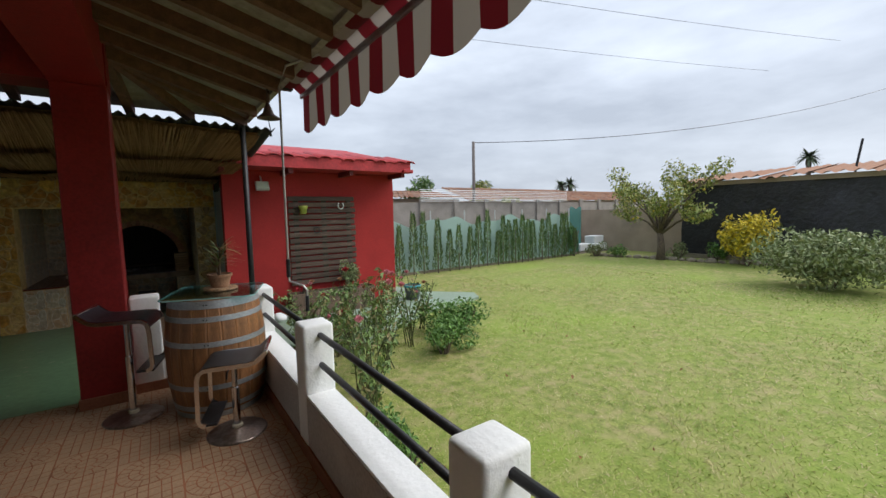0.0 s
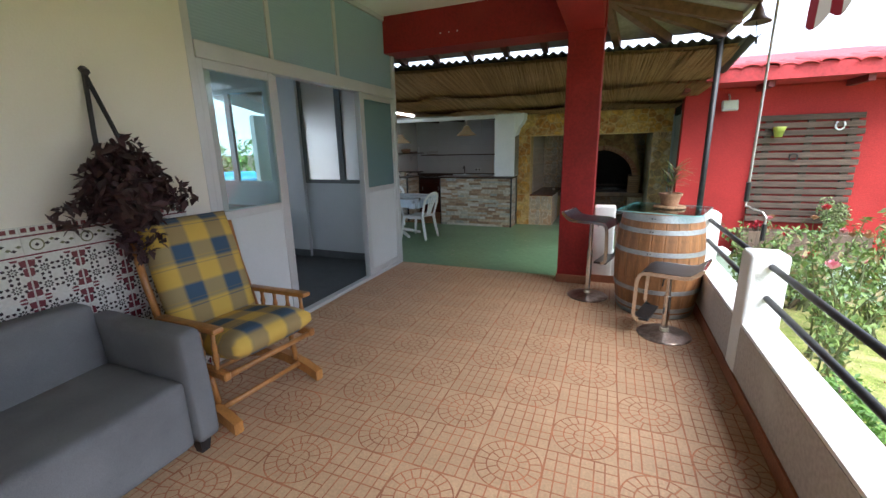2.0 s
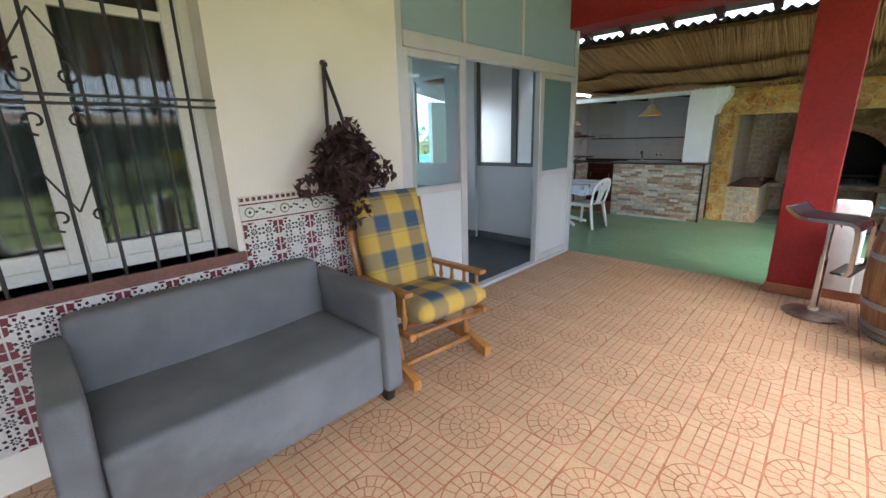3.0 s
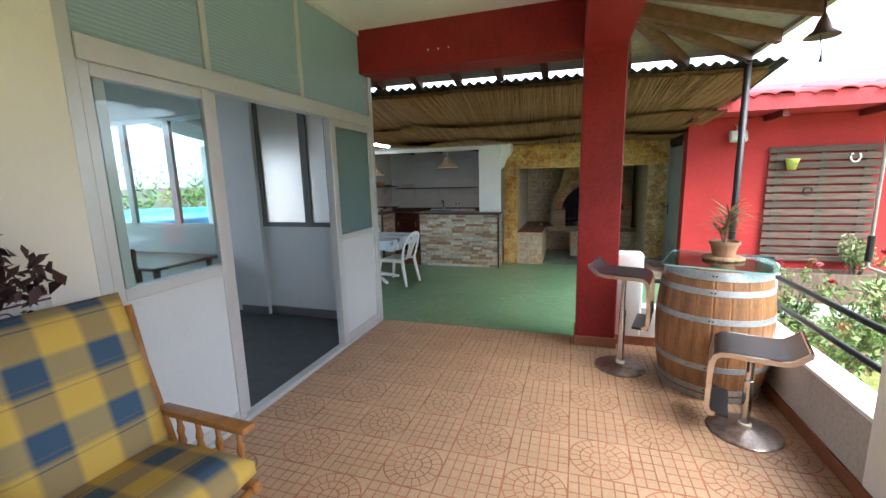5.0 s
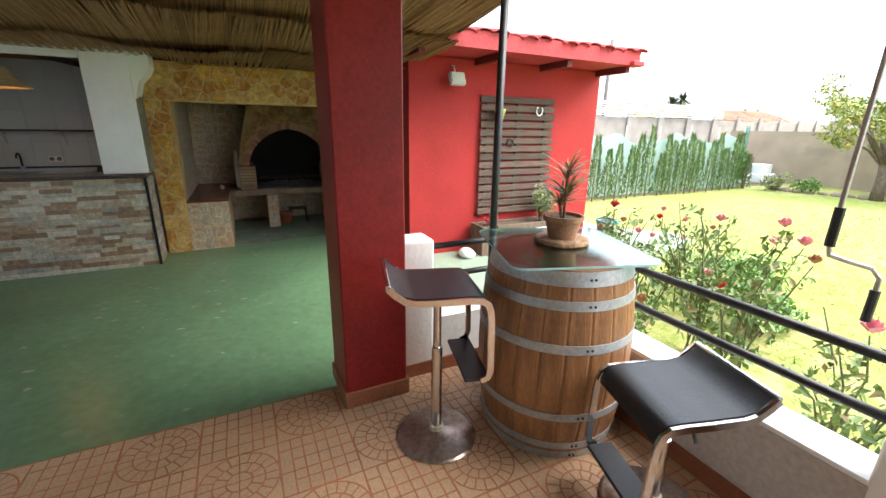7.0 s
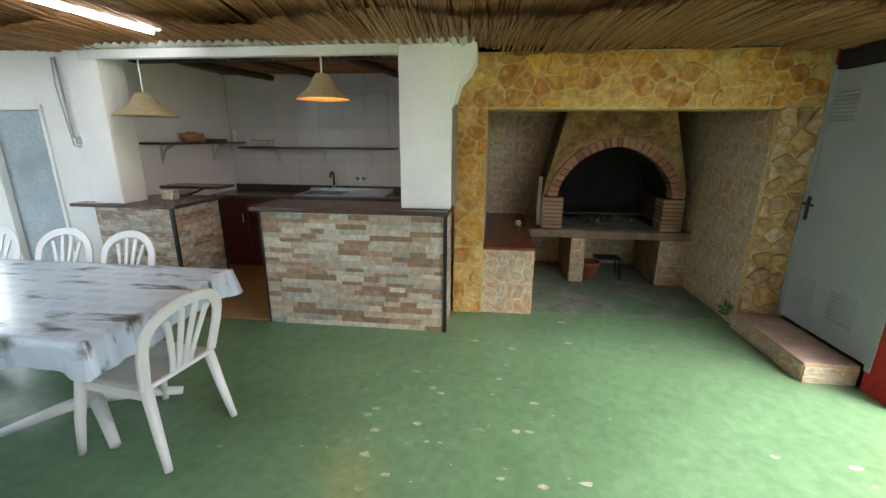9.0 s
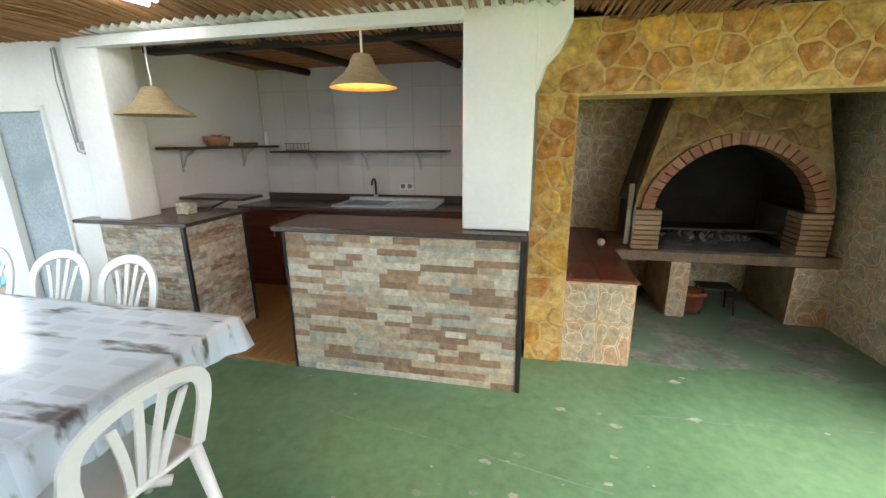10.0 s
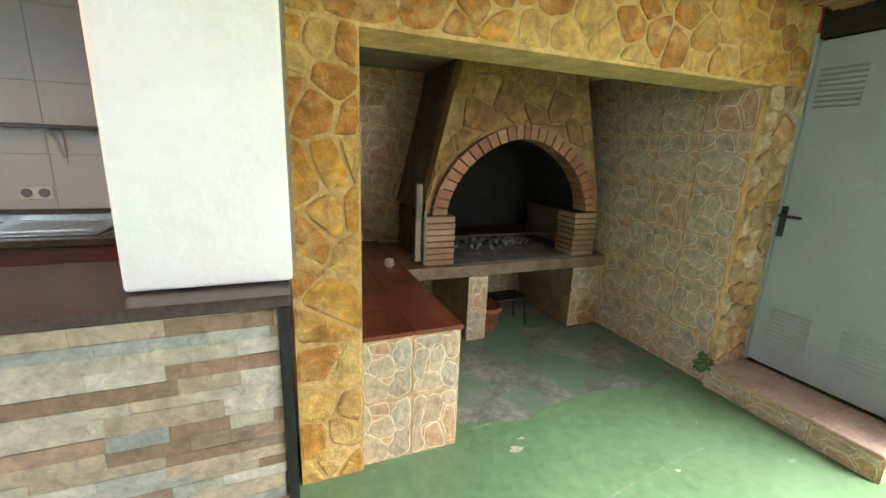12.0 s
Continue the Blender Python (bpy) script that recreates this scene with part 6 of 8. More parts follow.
def resin_chair(m):
    ch = thing("plastic_chair", "white moulded resin garden chair with a slatted round back", "chair", m, "white chairs round the table")
    b = bmesh.new()

    def seat(u, v):
        x, y = -0.21 + 0.43 * u, (-0.21 + 0.42 * v) * (0.9 + 0.12 * u)
        dip = -0.018 * (1 - (2 * v - 1) ** 2) * (1 - (2 * u - 1) ** 2)
        return (x, y, 0.43 + dip + (0.012 if u < 0.1 else 0) - (0.02 if u > 0.92 else 0))
    grid(b, 10, 10, seat)
    s = part("seat", b, PLASTIC, ch, smooth=True)
    s.modifiers.new("thick", "SOLIDIFY").thickness = 0.022
    for sy in (-1, 1):
        part("leg", tube(bmesh.new(), [(0.20, 0.20 * sy, 0.42), (0.235, 0.225 * sy, 0.20), (0.26, 0.24 * sy, 0)], [0.03, 0.026, 0.02], 6), PLASTIC, ch, smooth=True)
        part("leg", tube(bmesh.new(), [(-0.19, 0.185 * sy, 0.43), (-0.23, 0.20 * sy, 0.2), (-0.27, 0.215 * sy, 0)], [0.03, 0.026, 0.02], 6), PLASTIC, ch, smooth=True)
        part("apron", boxes((-0.2, 0.2, sy * 0.2 - 0.01, sy * 0.2 + 0.01, 0.375, 0.425)), PLASTIC, ch)

    def bx(z):
        return -0.20 - (z - 0.43) * 0.26
    pts = []
    for k in range(17):
        a = math.pi * k / 16
        z = 0.62 + 0.21 * math.sin(a) ** 0.7
        yy = 0.215 * math.cos(a)
        pts.append((bx(z) - 0.03 * (1 - (yy / 0.215) ** 2), yy, z))
    pts = [(bx(0.43), 0.195, 0.43)] + pts + [(bx(0.43), -0.195, 0.43)]
    b = bmesh.new()
    ringv = []
    for i, p in enumerate(pts):
        p = Vector(p)
        d = (Vector(pts[min(i + 1, len(pts) - 1)]) - Vector(pts[max(i - 1, 0)])).normalized()
        nrm = Vector((1, 0, 0.26)).normalized()
        w = d.cross(nrm).normalized() * 0.027
        ringv.append([b.verts.new(p + w * s1 + nrm * s2) for s1, s2 in ((-1, -0.007), (1, -0.007), (1, 0.007), (-1, 0.007))])
    for p, q in zip(ringv, ringv[1:]):
        for k in range(4):
            b.faces.new((p[k], p[(k + 1) % 4], q[(k + 1) % 4], q[k]))
    part("back_frame", b, PLASTIC, ch, smooth=True, angle=50)
    for k, (yt, yb) in enumerate(((0.115, 0.05), (0.04, 0.018), (-0.04, -0.018), (-0.115, -0.05))):
        b = bmesh.new()
        prev = None
        for i in range(7):
            t = i / 6
            z = 0.43 + t * (0.385 - abs(yt) * 0.55)
            yy = yb + (yt - yb) * t ** 1.4
            cx_ = bx(z) - 0.028 * t * (1 - (yy / 0.215) ** 2)
            cur = [b.verts.new((cx_ + c, yy + d, z)) for c, d in ((-0.006, -0.014), (0.006, -0.014), (0.006, 0.014), (-0.006, 0.014))]
            if prev:
                for q in range(4):
                    b.faces.new((prev[q], prev[(q + 1) % 4], cur[(q + 1) % 4], cur[q]))
            prev = cur
        part("back_slat", b, PLASTIC, ch, smooth=True, angle=50)
    return ch


rc = resin_chair(pose(-2.46, 6.60, G, 0, 0, 172))
for x, y, a in ((-3.54, 7.38, -92), (-4.10, 7.40, -86), (-4.74, 7.38, -90), (-3.35, 5.95, 88), (-4.2, 5.95, 92)):
    copy_thing(rc, pose(x, y, G, 0, 0, a))

# ---- barbecue: bench, slab, legs, fire arch, hood ----
def cells(x0, x1, z0, z1, n, rng, gap, holes=()):
    """Irregular polygons that fill a rectangle, like crazy paving."""
    pts = []
    tries = 0
    dmin = 0.72 * math.sqrt((x1 - x0) * (z1 - z0) / n)
    while len(pts) < n and tries < 4000:
        tries += 1
        p = (rng.uniform(x0, x1), rng.uniform(z0, z1))
        if all((p[0] - q[0]) ** 2 + (p[1] - q[1]) ** 2 > dmin ** 2 for q in pts):
            pts.append(p)
    out = []
    for p in pts:
        poly = [(x0, z0), (x1, z0), (x1, z1), (x0, z1)]
        for q in pts:
            if q is p:
                continue
            mx, mz = (p[0] + q[0]) / 2, (p[1] + q[1]) / 2
            dx, dz = q[0] - p[0], q[1] - p[1]
            dl = math.hypot(dx, dz)
            off = gap / 2

            def side_(v, mx=mx, mz=mz, dx=dx, dz=dz, dl=dl, off=off):
                return ((v[0] - mx) * dx + (v[1] - mz) * dz) / dl + off
            res = []
            for i in range(len(poly)):
                a, c = poly[i], poly[(i + 1) % len(poly)]
                sa, sc = side_(a), side_(c)
                if sa <= 0:
                    res.append(a)
                if sa * sc < 0:
                    t = sa / (sa - sc)
                    res.append((a[0] + (c[0] - a[0]) * t, a[1] + (c[1] - a[1]) * t))
            poly = res
            if len(poly) < 3:
                break
        if len(poly) >= 3:
            area = abs(sum(poly[i][0] * poly[(i + 1) % len(poly)][1] - poly[(i + 1) % len(poly)][0] * poly[i][1] for i in range(len(poly)))) / 2
            if area > 2e-5:
                out.append((p, poly))
    return out


def rounded(poly, cut=0.22):
    """Corners cut off twice, so that a stone looks worn."""
    for _ in range(2):
        res = []
        for i in range(len(poly)):
            a, c = poly[i], poly[(i + 1) % len(poly)]
            res.append((a[0] + (c[0] - a[0]) * cut, a[1] + (c[1] - a[1]) * cut))
            res.append((a[0] + (c[0] - a[0]) * (1 - cut), a[1] + (c[1] - a[1]) * (1 - cut)))
        poly = res
        cut = 0.25
    return poly


def slab_piece(b, c, poly, depth, to_world, crown=0.6):
    """A worn stone: its outline, a shoulder and a slightly smaller, uneven face."""
    o = [b.verts.new(to_world(p[0], p[1], 0.0)) for p in poly]
    s = [b.verts.new(to_world(p[0], p[1], depth * 0.55)) for p in poly]
    f = [b.verts.new(to_world(c[0] + (p[0] - c[0]) * 0.84, c[1] + (p[1] - c[1]) * 0.84, depth * (0.9 + 0.25 * noise.noise((p[0] * 9, p[1] * 9, c[0]))))) for p in poly]
    n = len(poly)
    for A, B in ((o, s), (s, f)):
        for i in range(n):
            b.faces.new((A[i], A[(i + 1) % n], B[(i + 1) % n], B[i]))
    b.faces.new(f)


STONE_OB = palette("golden_rubble", [(0.52, 0.26, 0.045), (0.60, 0.33, 0.07), (0.48, 0.21, 0.04), (0.55, 0.34, 0.10), (0.60, 0.38, 0.11), (0.44, 0.19, 0.04), (0.53, 0.28, 0.05), (0.60, 0.31, 0.05)], 0.75, "object", 1.0, 16, 0.8)
marbled(STONE_OB, (0.62, 0.45, 0.20), 8.0, (1, 1, 1))
marbled(STONE_OB, (0.28, 0.11, 0.03), 6.0, (1, 1, 1), (0.58, 0.72))
JAMB = palette("pale_weathered_stone", [(0.50, 0.36, 0.20), (0.56, 0.43, 0.28), (0.44, 0.27, 0.12), (0.52, 0.33, 0.14), (0.40, 0.27, 0.15)], 0.85, "object", 1.0, 16, 0.8)
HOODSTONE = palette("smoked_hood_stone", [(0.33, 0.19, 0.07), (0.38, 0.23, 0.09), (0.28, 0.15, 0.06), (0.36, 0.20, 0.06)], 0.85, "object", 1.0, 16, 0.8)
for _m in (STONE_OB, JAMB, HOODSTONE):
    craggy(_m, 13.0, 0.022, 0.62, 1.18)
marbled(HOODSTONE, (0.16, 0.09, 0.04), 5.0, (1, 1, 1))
rng = random.Random(33)


def rubble(x0, x1, z0, z1, n, y, parent, gap=0.010, depth=0.012, mat_=None):
    for c, poly in cells(x0, x1, z0, z1, n, rng, gap):
        b = bmesh.new()
        d = depth * rng.uniform(0.6, 1.3)
        wob = [(c[0] + (p[0] - c[0]) * (0.98 + 0.16 * noise.noise((p[0] * 17, p[1] * 17, 2))), c[1] + (p[1] - c[1]) * (0.98 + 0.16 * noise.noise((p[0] * 17, p[1] * 17, 9)))) for p in rounded(poly, 0.16)]
        slab_piece(b, c, wob, d, lambda u, v, w: (u, y - w, v))
        part("stone", b, mat_ or STONE_OB, parent)


rubble(-1.03, -0.775, G, 1.74, 27, 8.432, stone_wall)
rubble(-1.03, 1.75, 1.745, 2.15, 56, 8.432, stone_wall)
rubble(1.45, 1.74, G, 1.74, 30, 8.432, stone_wall, depth=0.03, mat_=JAMB)
bench = thing("bench_built", "built-in niche bench with glazed terracotta top and crazy-paving tiles", "bench", kind="structure")
part("core", boxes((-0.768, -0.312, 8.462, 10.24, G, 0.53)), MORTAR, bench)
for i, (y0, y1) in enumerate(((8.45, 8.75), (8.755, 9.05), (9.055, 9.35), (9.355, 9.65), (9.655, 9.95), (9.955, 10.24))):
    for x0, x1 in ((-0.768, -0.54), (-0.536, -0.300)):
        b = bmesh.new()
        box(b, x0, x1, y0, y1, 0.531, 0.553, bevel=0.003)
        part("top_tile", b, REDTILE, bench)

CRAZY = palette("crazy_paving_tile", [(0.47, 0.34, 0.21), (0.44, 0.325, 0.21), (0.49, 0.33, 0.19), (0.40, 0.325, 0.235), (0.50, 0.40, 0.27), (0.47, 0.30, 0.17), (0.43, 0.37, 0.28), (0.47, 0.38, 0.26)], 0.4, "island", 0.15, 40, 0.7)
marbled(CRAZY, (0.26, 0.175, 0.11), 14.0, (1, 1, 1), (0.50, 0.72))
craggy(CRAZY, 30.0, 0.003, 0.72, 1.18)
CRAZYJOINT = make("pale_tile_vein", (0.66, 0.60, 0.50), 0.5, var=0.08, scale=20)
TS = 0.315
variants = []
for k in range(4):
    b = bmesh.new()
    box(b, 0, TS - 0.004, -0.006, 0, 0, TS - 0.004)
    r2 = random.Random(60 + k)
    nbase = len(b.faces)
    for f in b.faces:
        f.material_index = 1
    for c, poly in cells(0.004, TS - 0.008, 0.004, TS - 0.008, 6, r2, 0.001):
        wavy = rounded(rounded(poly, 0.22), 0.2)
        wavy = [(c[0] + (p[0] - c[0]) * (0.98 + 0.30 * noise.noise((p[0] * 16, p[1] * 16, k))), c[1] + (p[1] - c[1]) * (0.98 + 0.30 * noise.noise((p[0] * 16, p[1] * 16, k)))) for p in wavy]
        n0 = len(b.faces)
        slab_piece(b, c, wavy, 0.0012, lambda u, v, w: (u, -0.006 - w, v))
        b.faces.ensure_lookup_table()
        for f in b.faces[n0:]:
            f.material_index = 0
        n0 = len(b.faces)
        inner = [(c[0] + (p[0] - c[0]) * (1 - 0.0055 / max(0.012, math.hypot(p[0] - c[0], p[1] - c[1]))), c[1] + (p[1] - c[1]) * (1 - 0.0055 / max(0.012, math.hypot(p[0] - c[0], p[1] - c[1])))) for p in wavy]
        slab_piece(b, c, inner, 0.0026, lambda u, v, w: (u, -0.006 - w, v))
        b.faces.ensure_lookup_table()
        for f in b.faces[n0:]:
            f.material_index = 1
    me = bpy.data.meshes.new("tile")
    bmesh.ops.recalc_face_normals(b, faces=b.faces)
    b.to_mesh(me)
    b.free()
    me.materials.append(CRAZYJOINT)
    me.materials.append(CRAZY)
    variants.append(me)


def tile_at(m, parent, clip=None):
    o = new("tile", variants[rng.randrange(4)])
    o.matrix_basis = m
    o.parent = parent
    return o


z = G
while z < 1.9:
    x = -0.768
    while x < 1.42:
        tile_at(pose(x, 10.248, z), wall_nb)
        x += TS
    y = 8.73
    while y < 10.1 and z > 0.3:
        tile_at(pose(-0.775, y, z, 0, 0, 90), wall_kr)
        y += TS
    y = 8.45
    while y < 10.0:
        tile_at(pose(1.449, y + TS, z, 0, 0, -90), wall_nr)
        y += TS
    z += TS
for z, sc in ((G, 1), (G + TS, 0.93)):
    for x in (-0.768, -0.768 + 0.228):
        o = tile_at(pose(x, 8.461, z), bench)
        o.scale = (0.228 / TS, 1, sc)
for y in (8.47, 8.785, 9.10):
    for z, sc in ((G, 1), (G + TS, 0.93)):
        o = tile_at(pose(-0.311, y, z, 0, 0, 90), bench)
        o.scale = (1, 1, sc)
TREAD = make("pink_tread_tile", (0.46, 0.33, 0.27), 0.45, var=0.15, scale=8, stain=(0.36, 0.24, 0.18))
for k in range(3):
    y = 8.42 - 0.28 * k
    o = tile_at(pose(1.414, y, G, 0, 0, -90), step)
    o.scale = (0.28 / TS, 1, 0.122 / TS)
    b = bmesh.new()
    box(b, 1.408, 1.75, y - 0.278, y - 0.002, 0.046, 0.062, bevel=0.003)
    part("tread_tile", b, TREAD, step)
o = tile_at(pose(1.415, 7.579, G), step)
o.scale = (0.33 / TS, 1, 0.122 / TS)

bbq = thing("barbecue", "brick-arched masonry barbecue with a stone hood and sooty firebox", "barbecue", kind="structure")
b = bmesh.new()
box(b, -0.31, 1.449, 9.43, 10.24, 0.435, 0.525, bevel=0.008)
part("slab", b, make("worn_brown_slab", (0.22, 0.15, 0.10), 0.8, var=0.3, scale=6, bump=0.4), bbq, "worn brown hearth slab")
part("hearth", boxes((0.09, 1.14, 9.46, 10.2, 0.527, 0.534)), ASH, bbq, "ash-grey hearth floor")
for x0, x1 in ((0.20, 0.36), (1.14, 1.449)):
    leg = part("support", boxes((x0, x1, 9.45, 10.2, G, 0.434)), make("brown_render", (0.26, 0.19, 0.11), 0.9, var=0.3, scale=6, bump=0.5), bbq)
    for z, sc in ((G, 0.8), (G + 0.253, 0.82)):
        o = tile_at(pose(x0, 9.449, z), leg)
        o.scale = ((x1 - x0) / TS, 1, sc)
# brick piers and arch
for x0, x1 in ((-0.135, 0.085), (1.13, 1.35)):
    for k in range(8):
        b = bmesh.new()
        box(b, x0 + 0.004 * math.sin(k * 5), x1, 9.475 + 0.004 * math.sin(k * 3), 9.70, 0.527 + 0.044 * k, 0.564 + 0.044 * k, bevel=0.005)
        part("brick", b, TANBRICK, bbq)
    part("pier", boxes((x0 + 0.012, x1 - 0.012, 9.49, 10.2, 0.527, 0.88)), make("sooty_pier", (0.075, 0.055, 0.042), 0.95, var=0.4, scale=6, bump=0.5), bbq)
AC, AZ, RI, RO = 0.605, 0.89, 0.595, 0.70


def arch(r, a):
    """A basket arch with straightened shoulders."""
    return (AC + r * math.copysign(abs(math.cos(a)) ** 1.12, math.cos(a)), AZ + 0.90 * r * abs(math.sin(a)) ** 1.12)


NB = 27
for k in range(NB):
    a0_, a1_ = math.pi * k / NB + 0.008, math.pi * (k + 1) / NB - 0.008
    b = bmesh.new()
    prism(b, [arch(r, a) for r, a in ((RI, a0_), (RO, a0_), (RO, a1_), (RI, a1_))], "y", 9.455, 9.60)
    part("brick", b, BRICK, bbq)
# hood: stone-faced, with the arch cut out
hood = [arch(RO - 0.04, math.pi * k / 24) for k in range(25)]
b = bmesh.new()
prism(b, [(1.35, 0.90)] + hood + [(-0.135, 0.90), (-0.125, 1.02), (0.10, 1.93), (1.10, 1.93), (1.335, 1.05)], "y", 9.50, 9.62)
hd = part("hood_front", b, make("smoked_mortar", (0.30, 0.20, 0.09), 0.9, var=0.3, scale=6, bump=0.8, bscale=30, stain=(0.17, 0.11, 0.05)), bbq, "golden stone hood")
b = bmesh.new()
for x in (-1, 1):
    lo, hi = ((-0.135, 0.10) if x < 0 else (1.335, 1.10))
    vs = [b.verts.new(v) for v in ((lo, 9.62, 0.90), (lo, 10.24, 0.90), (hi, 10.24, 1.93), (hi, 9.62, 1.93))]
    b.faces.new(vs)
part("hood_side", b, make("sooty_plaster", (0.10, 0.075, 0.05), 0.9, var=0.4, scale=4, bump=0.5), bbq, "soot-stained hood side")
for c, poly in cells(-0.12, 1.33, 1.0, 1.925, 44, random.Random(9), 0.016):
    inside = all(math.hypot(p[0] - AC, (p[1] - AZ) / 0.90) > RO + 0.004 for p in poly)
    lim = lambda z: 0.10 - (1.93 - z) * 0.245
    fits = all(lim(p[1]) + 0.005 < p[0] < 1.10 + (1.93 - p[1]) * 0.255 for p in poly)
    poly2 = []
    for p in poly:
        q = (min(max(p[0], lim(p[1]) + 0.006), 1.10 + (1.93 - p[1]) * 0.255), p[1])
        d = math.hypot(q[0] - AC, (q[1] - AZ) / 0.90)
        if d < RO + 0.01:
            s = (RO + 0.01) / max(d, 0.01)
            q = (AC + (q[0] - AC) * s, AZ + (q[1] - AZ) * s)
        poly2.append(q)
    if math.hypot(c[0] - AC, (c[1] - AZ) / 0.90) > RO - 0.06 and lim(c[1]) < c[0] < 1.10 + (1.93 - c[1]) * 0.255:
        b = bmesh.new()
        slab_piece(b, c, poly2, 0.014, lambda u, v, w: (u, 9.499 - w, v))
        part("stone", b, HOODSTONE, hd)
b = bmesh.new()
# firebox lining, open to the front
prism_pts = [(AC + RI * math.cos(math.pi * k / 20), AZ + 0.97 * RI * math.sin(math.pi * k / 20)) for k in range(21)]
ring0 = [b.verts.new((x, 9.61, z)) for x, z in [(1.13, 0.53)] + prism_pts + [(0.08, 0.53)]]
ring1 = [b.verts.new((x, 10.22, z)) for x, z in [(1.13, 0.53)] + prism_pts + [(0.08, 0.53)]]
for i in range(len(ring0) - 1):
    b.faces.new((ring0[i], ring0[i + 1], ring1[i + 1], ring1[i]))
b.faces.new(ring1)
part("firebox", b, SOOT, bbq, "soot-black firebox lining")
b = bmesh.new()
tube(b, [(0.10, 9.78, 0.66), (1.12, 9.78, 0.66)], 0.012, 6)
for k in range(26):
    tube(b, [(0.16 + 0.036 * k, 9.78, 0.665), (0.16 + 0.036 * k, 10.15, 0.665)], 0.004, 5)
solo("grill_rack", b, make("rusty_grill", (0.08, 0.06, 0.05), 0.6, metal=0.6), "rusty grill rack inside the firebox", "grill")
b = bmesh.new()
rr = random.Random(3)
leafspray(b, (0.6, 9.95, 0.56), (0.42, 0.2, 0.035), 160, 0.07, rr)
o = solo("ashes", b, ASH, "grey ash and charcoal remains on the hearth", "ash")
tagged(o, kind="stuff")
b = bmesh.new()
box(b, -0.20, -0.155, 9.50, 9.53, 0.56, 1.10, bevel=0.004)
box(b, -0.15, -0.13, 9.47, 9.49, 0.54, 0.92, bevel=0.004)
solo("wood_plank", b, make("grey_plank", (0.22, 0.18, 0.14), 0.85, var=0.3), "grey wooden plank leaning on the barbecue pier", "plank")
b = lathe(bmesh.new(), [(0.02, 0), (0.035, 0.02), (0.03, 0.05), (0.01, 0.06)], 12)
solo("pebble", b, make("cream_stone", (0.45, 0.38, 0.28), 0.8), "small cream stone on the niche bench", "stone", m=pose(-0.40, 9.44, 0.555), smooth=True)
b = lathe(bmesh.new(), [(0.075, 0), (0.10, 0.16), (0.115, 0.16), (0.115, 0.20), (0.095, 0.20), (0.09, 0.05)], 20)
solo("flower_pot", b, make("orange_clay", (0.36, 0.12, 0.06), 0.8, var=0.15), "empty orange clay flower pot under the hearth", "pot", m=pose(0.47, 9.62, G), smooth=True)
it = thing("iron_trivet", "low black iron stand under the hearth", "stand", pose(0.66, 9.66, G))
part("top", boxes((-0.14, 0.14, -0.10, 0.10, 0.235, 0.25)), BLACKIRON, it)
for x in (-0.12, 0.12):
    for y in (-0.08, 0.08):
        part("leg", tube(bmesh.new(), [(x, y, 0.24), (x * 1.2, y * 1.2, 0)], 0.009, 6), BLACKIRON, it)
b = bmesh.new()
leafspray(b, (1.33, 8.40, 0.10), (0.05, 0.05, 0.07), 70, 0.05, rr)
solo("weed", b, make("weed_green", (0.07, 0.13, 0.03), 0.7), "small green weed growing from the step corner", "plant")

# reeds of the canopy
bm = bmesh.new()
rng = random.Random(77)
for mat_no, (va, vb) in enumerate(((0.0, 0.40), (0.34, 0.72), (0.64, 1.0))):
    x = -5.55
    while x < 1.93:
        off = rng.uniform(-0.012, 0.0)
        lean = rng.uniform(-0.05, 0.05) - 0.06 + 0.16 * noise.noise((x * 0.9, mat_no, 0))
        a_ = va + (0.03 * noise.noise((x * 2.2, mat_no * 7, 0)) + rng.uniform(-0.012, 0.012) if mat_no else rng.uniform(0.0, 0.02))
        hang_ = max(0.0, 0.06 + 0.11 * noise.noise((x * 1.1, mat_no * 3, 4))) if mat_no else 0.0
        ve = vb if mat_no < 2 else 0.935 + 0.06 * noise.noise((x * 1.9, 5, 2)) + 0.02 * rng.random()
        line = []
        for k in range(5):
            v = a_ + (ve - a_) * k / 4
            line.append((max(-5.6, min(x + lean * (k / 4 - 0.5), 1.95)), FY + 0.03 + (BY - FY - 0.1) * v, reed_z(x, v) + off - hang_ * (1 - k / 4) ** 2))
        tube(bm, line, 0.0062, 5, cap=False)
        x += 0.0095
o = solo("reed_stalks", bm, REEDS, "golden brown reed stalks hanging under the canopy sheet", "reed matting")
tagged(o, kind="stuff")


# ---- garden plants ----
def leafpal(name, cols, rough=0.55):
    return palette(name, cols, rough, "island", 0.05)


ROSELEAF = leafpal("rose_leaf", [(0.120, 0.200, 0.048), (0.160, 0.256, 0.064), (0.088, 0.152, 0.048), (0.20, 0.28, 0.08), (0.15, 0.24, 0.06), (0.240, 0.20, 0.08)])
HERBLEAF = leafpal("herb_leaf", [(0.105, 0.225, 0.038), (0.150, 0.285, 0.053), (0.075, 0.165, 0.030)])
LEMONLEAF = leafpal("lemon_leaf", [(0.210, 0.266, 0.042), (0.280, 0.308, 0.063), (0.140, 0.196, 0.042), (0.378, 0.350, 0.084)])
BUSHLEAF = leafpal("grey_green_leaf", [(0.18, 0.225, 0.085), (0.23, 0.28, 0.115), (0.135, 0.18, 0.065), (0.28, 0.305, 0.135)])
YELLOW = leafpal("yellow_flower", [(0.62, 0.48, 0.02), (0.70, 0.56, 0.05), (0.25, 0.25, 0.04)])
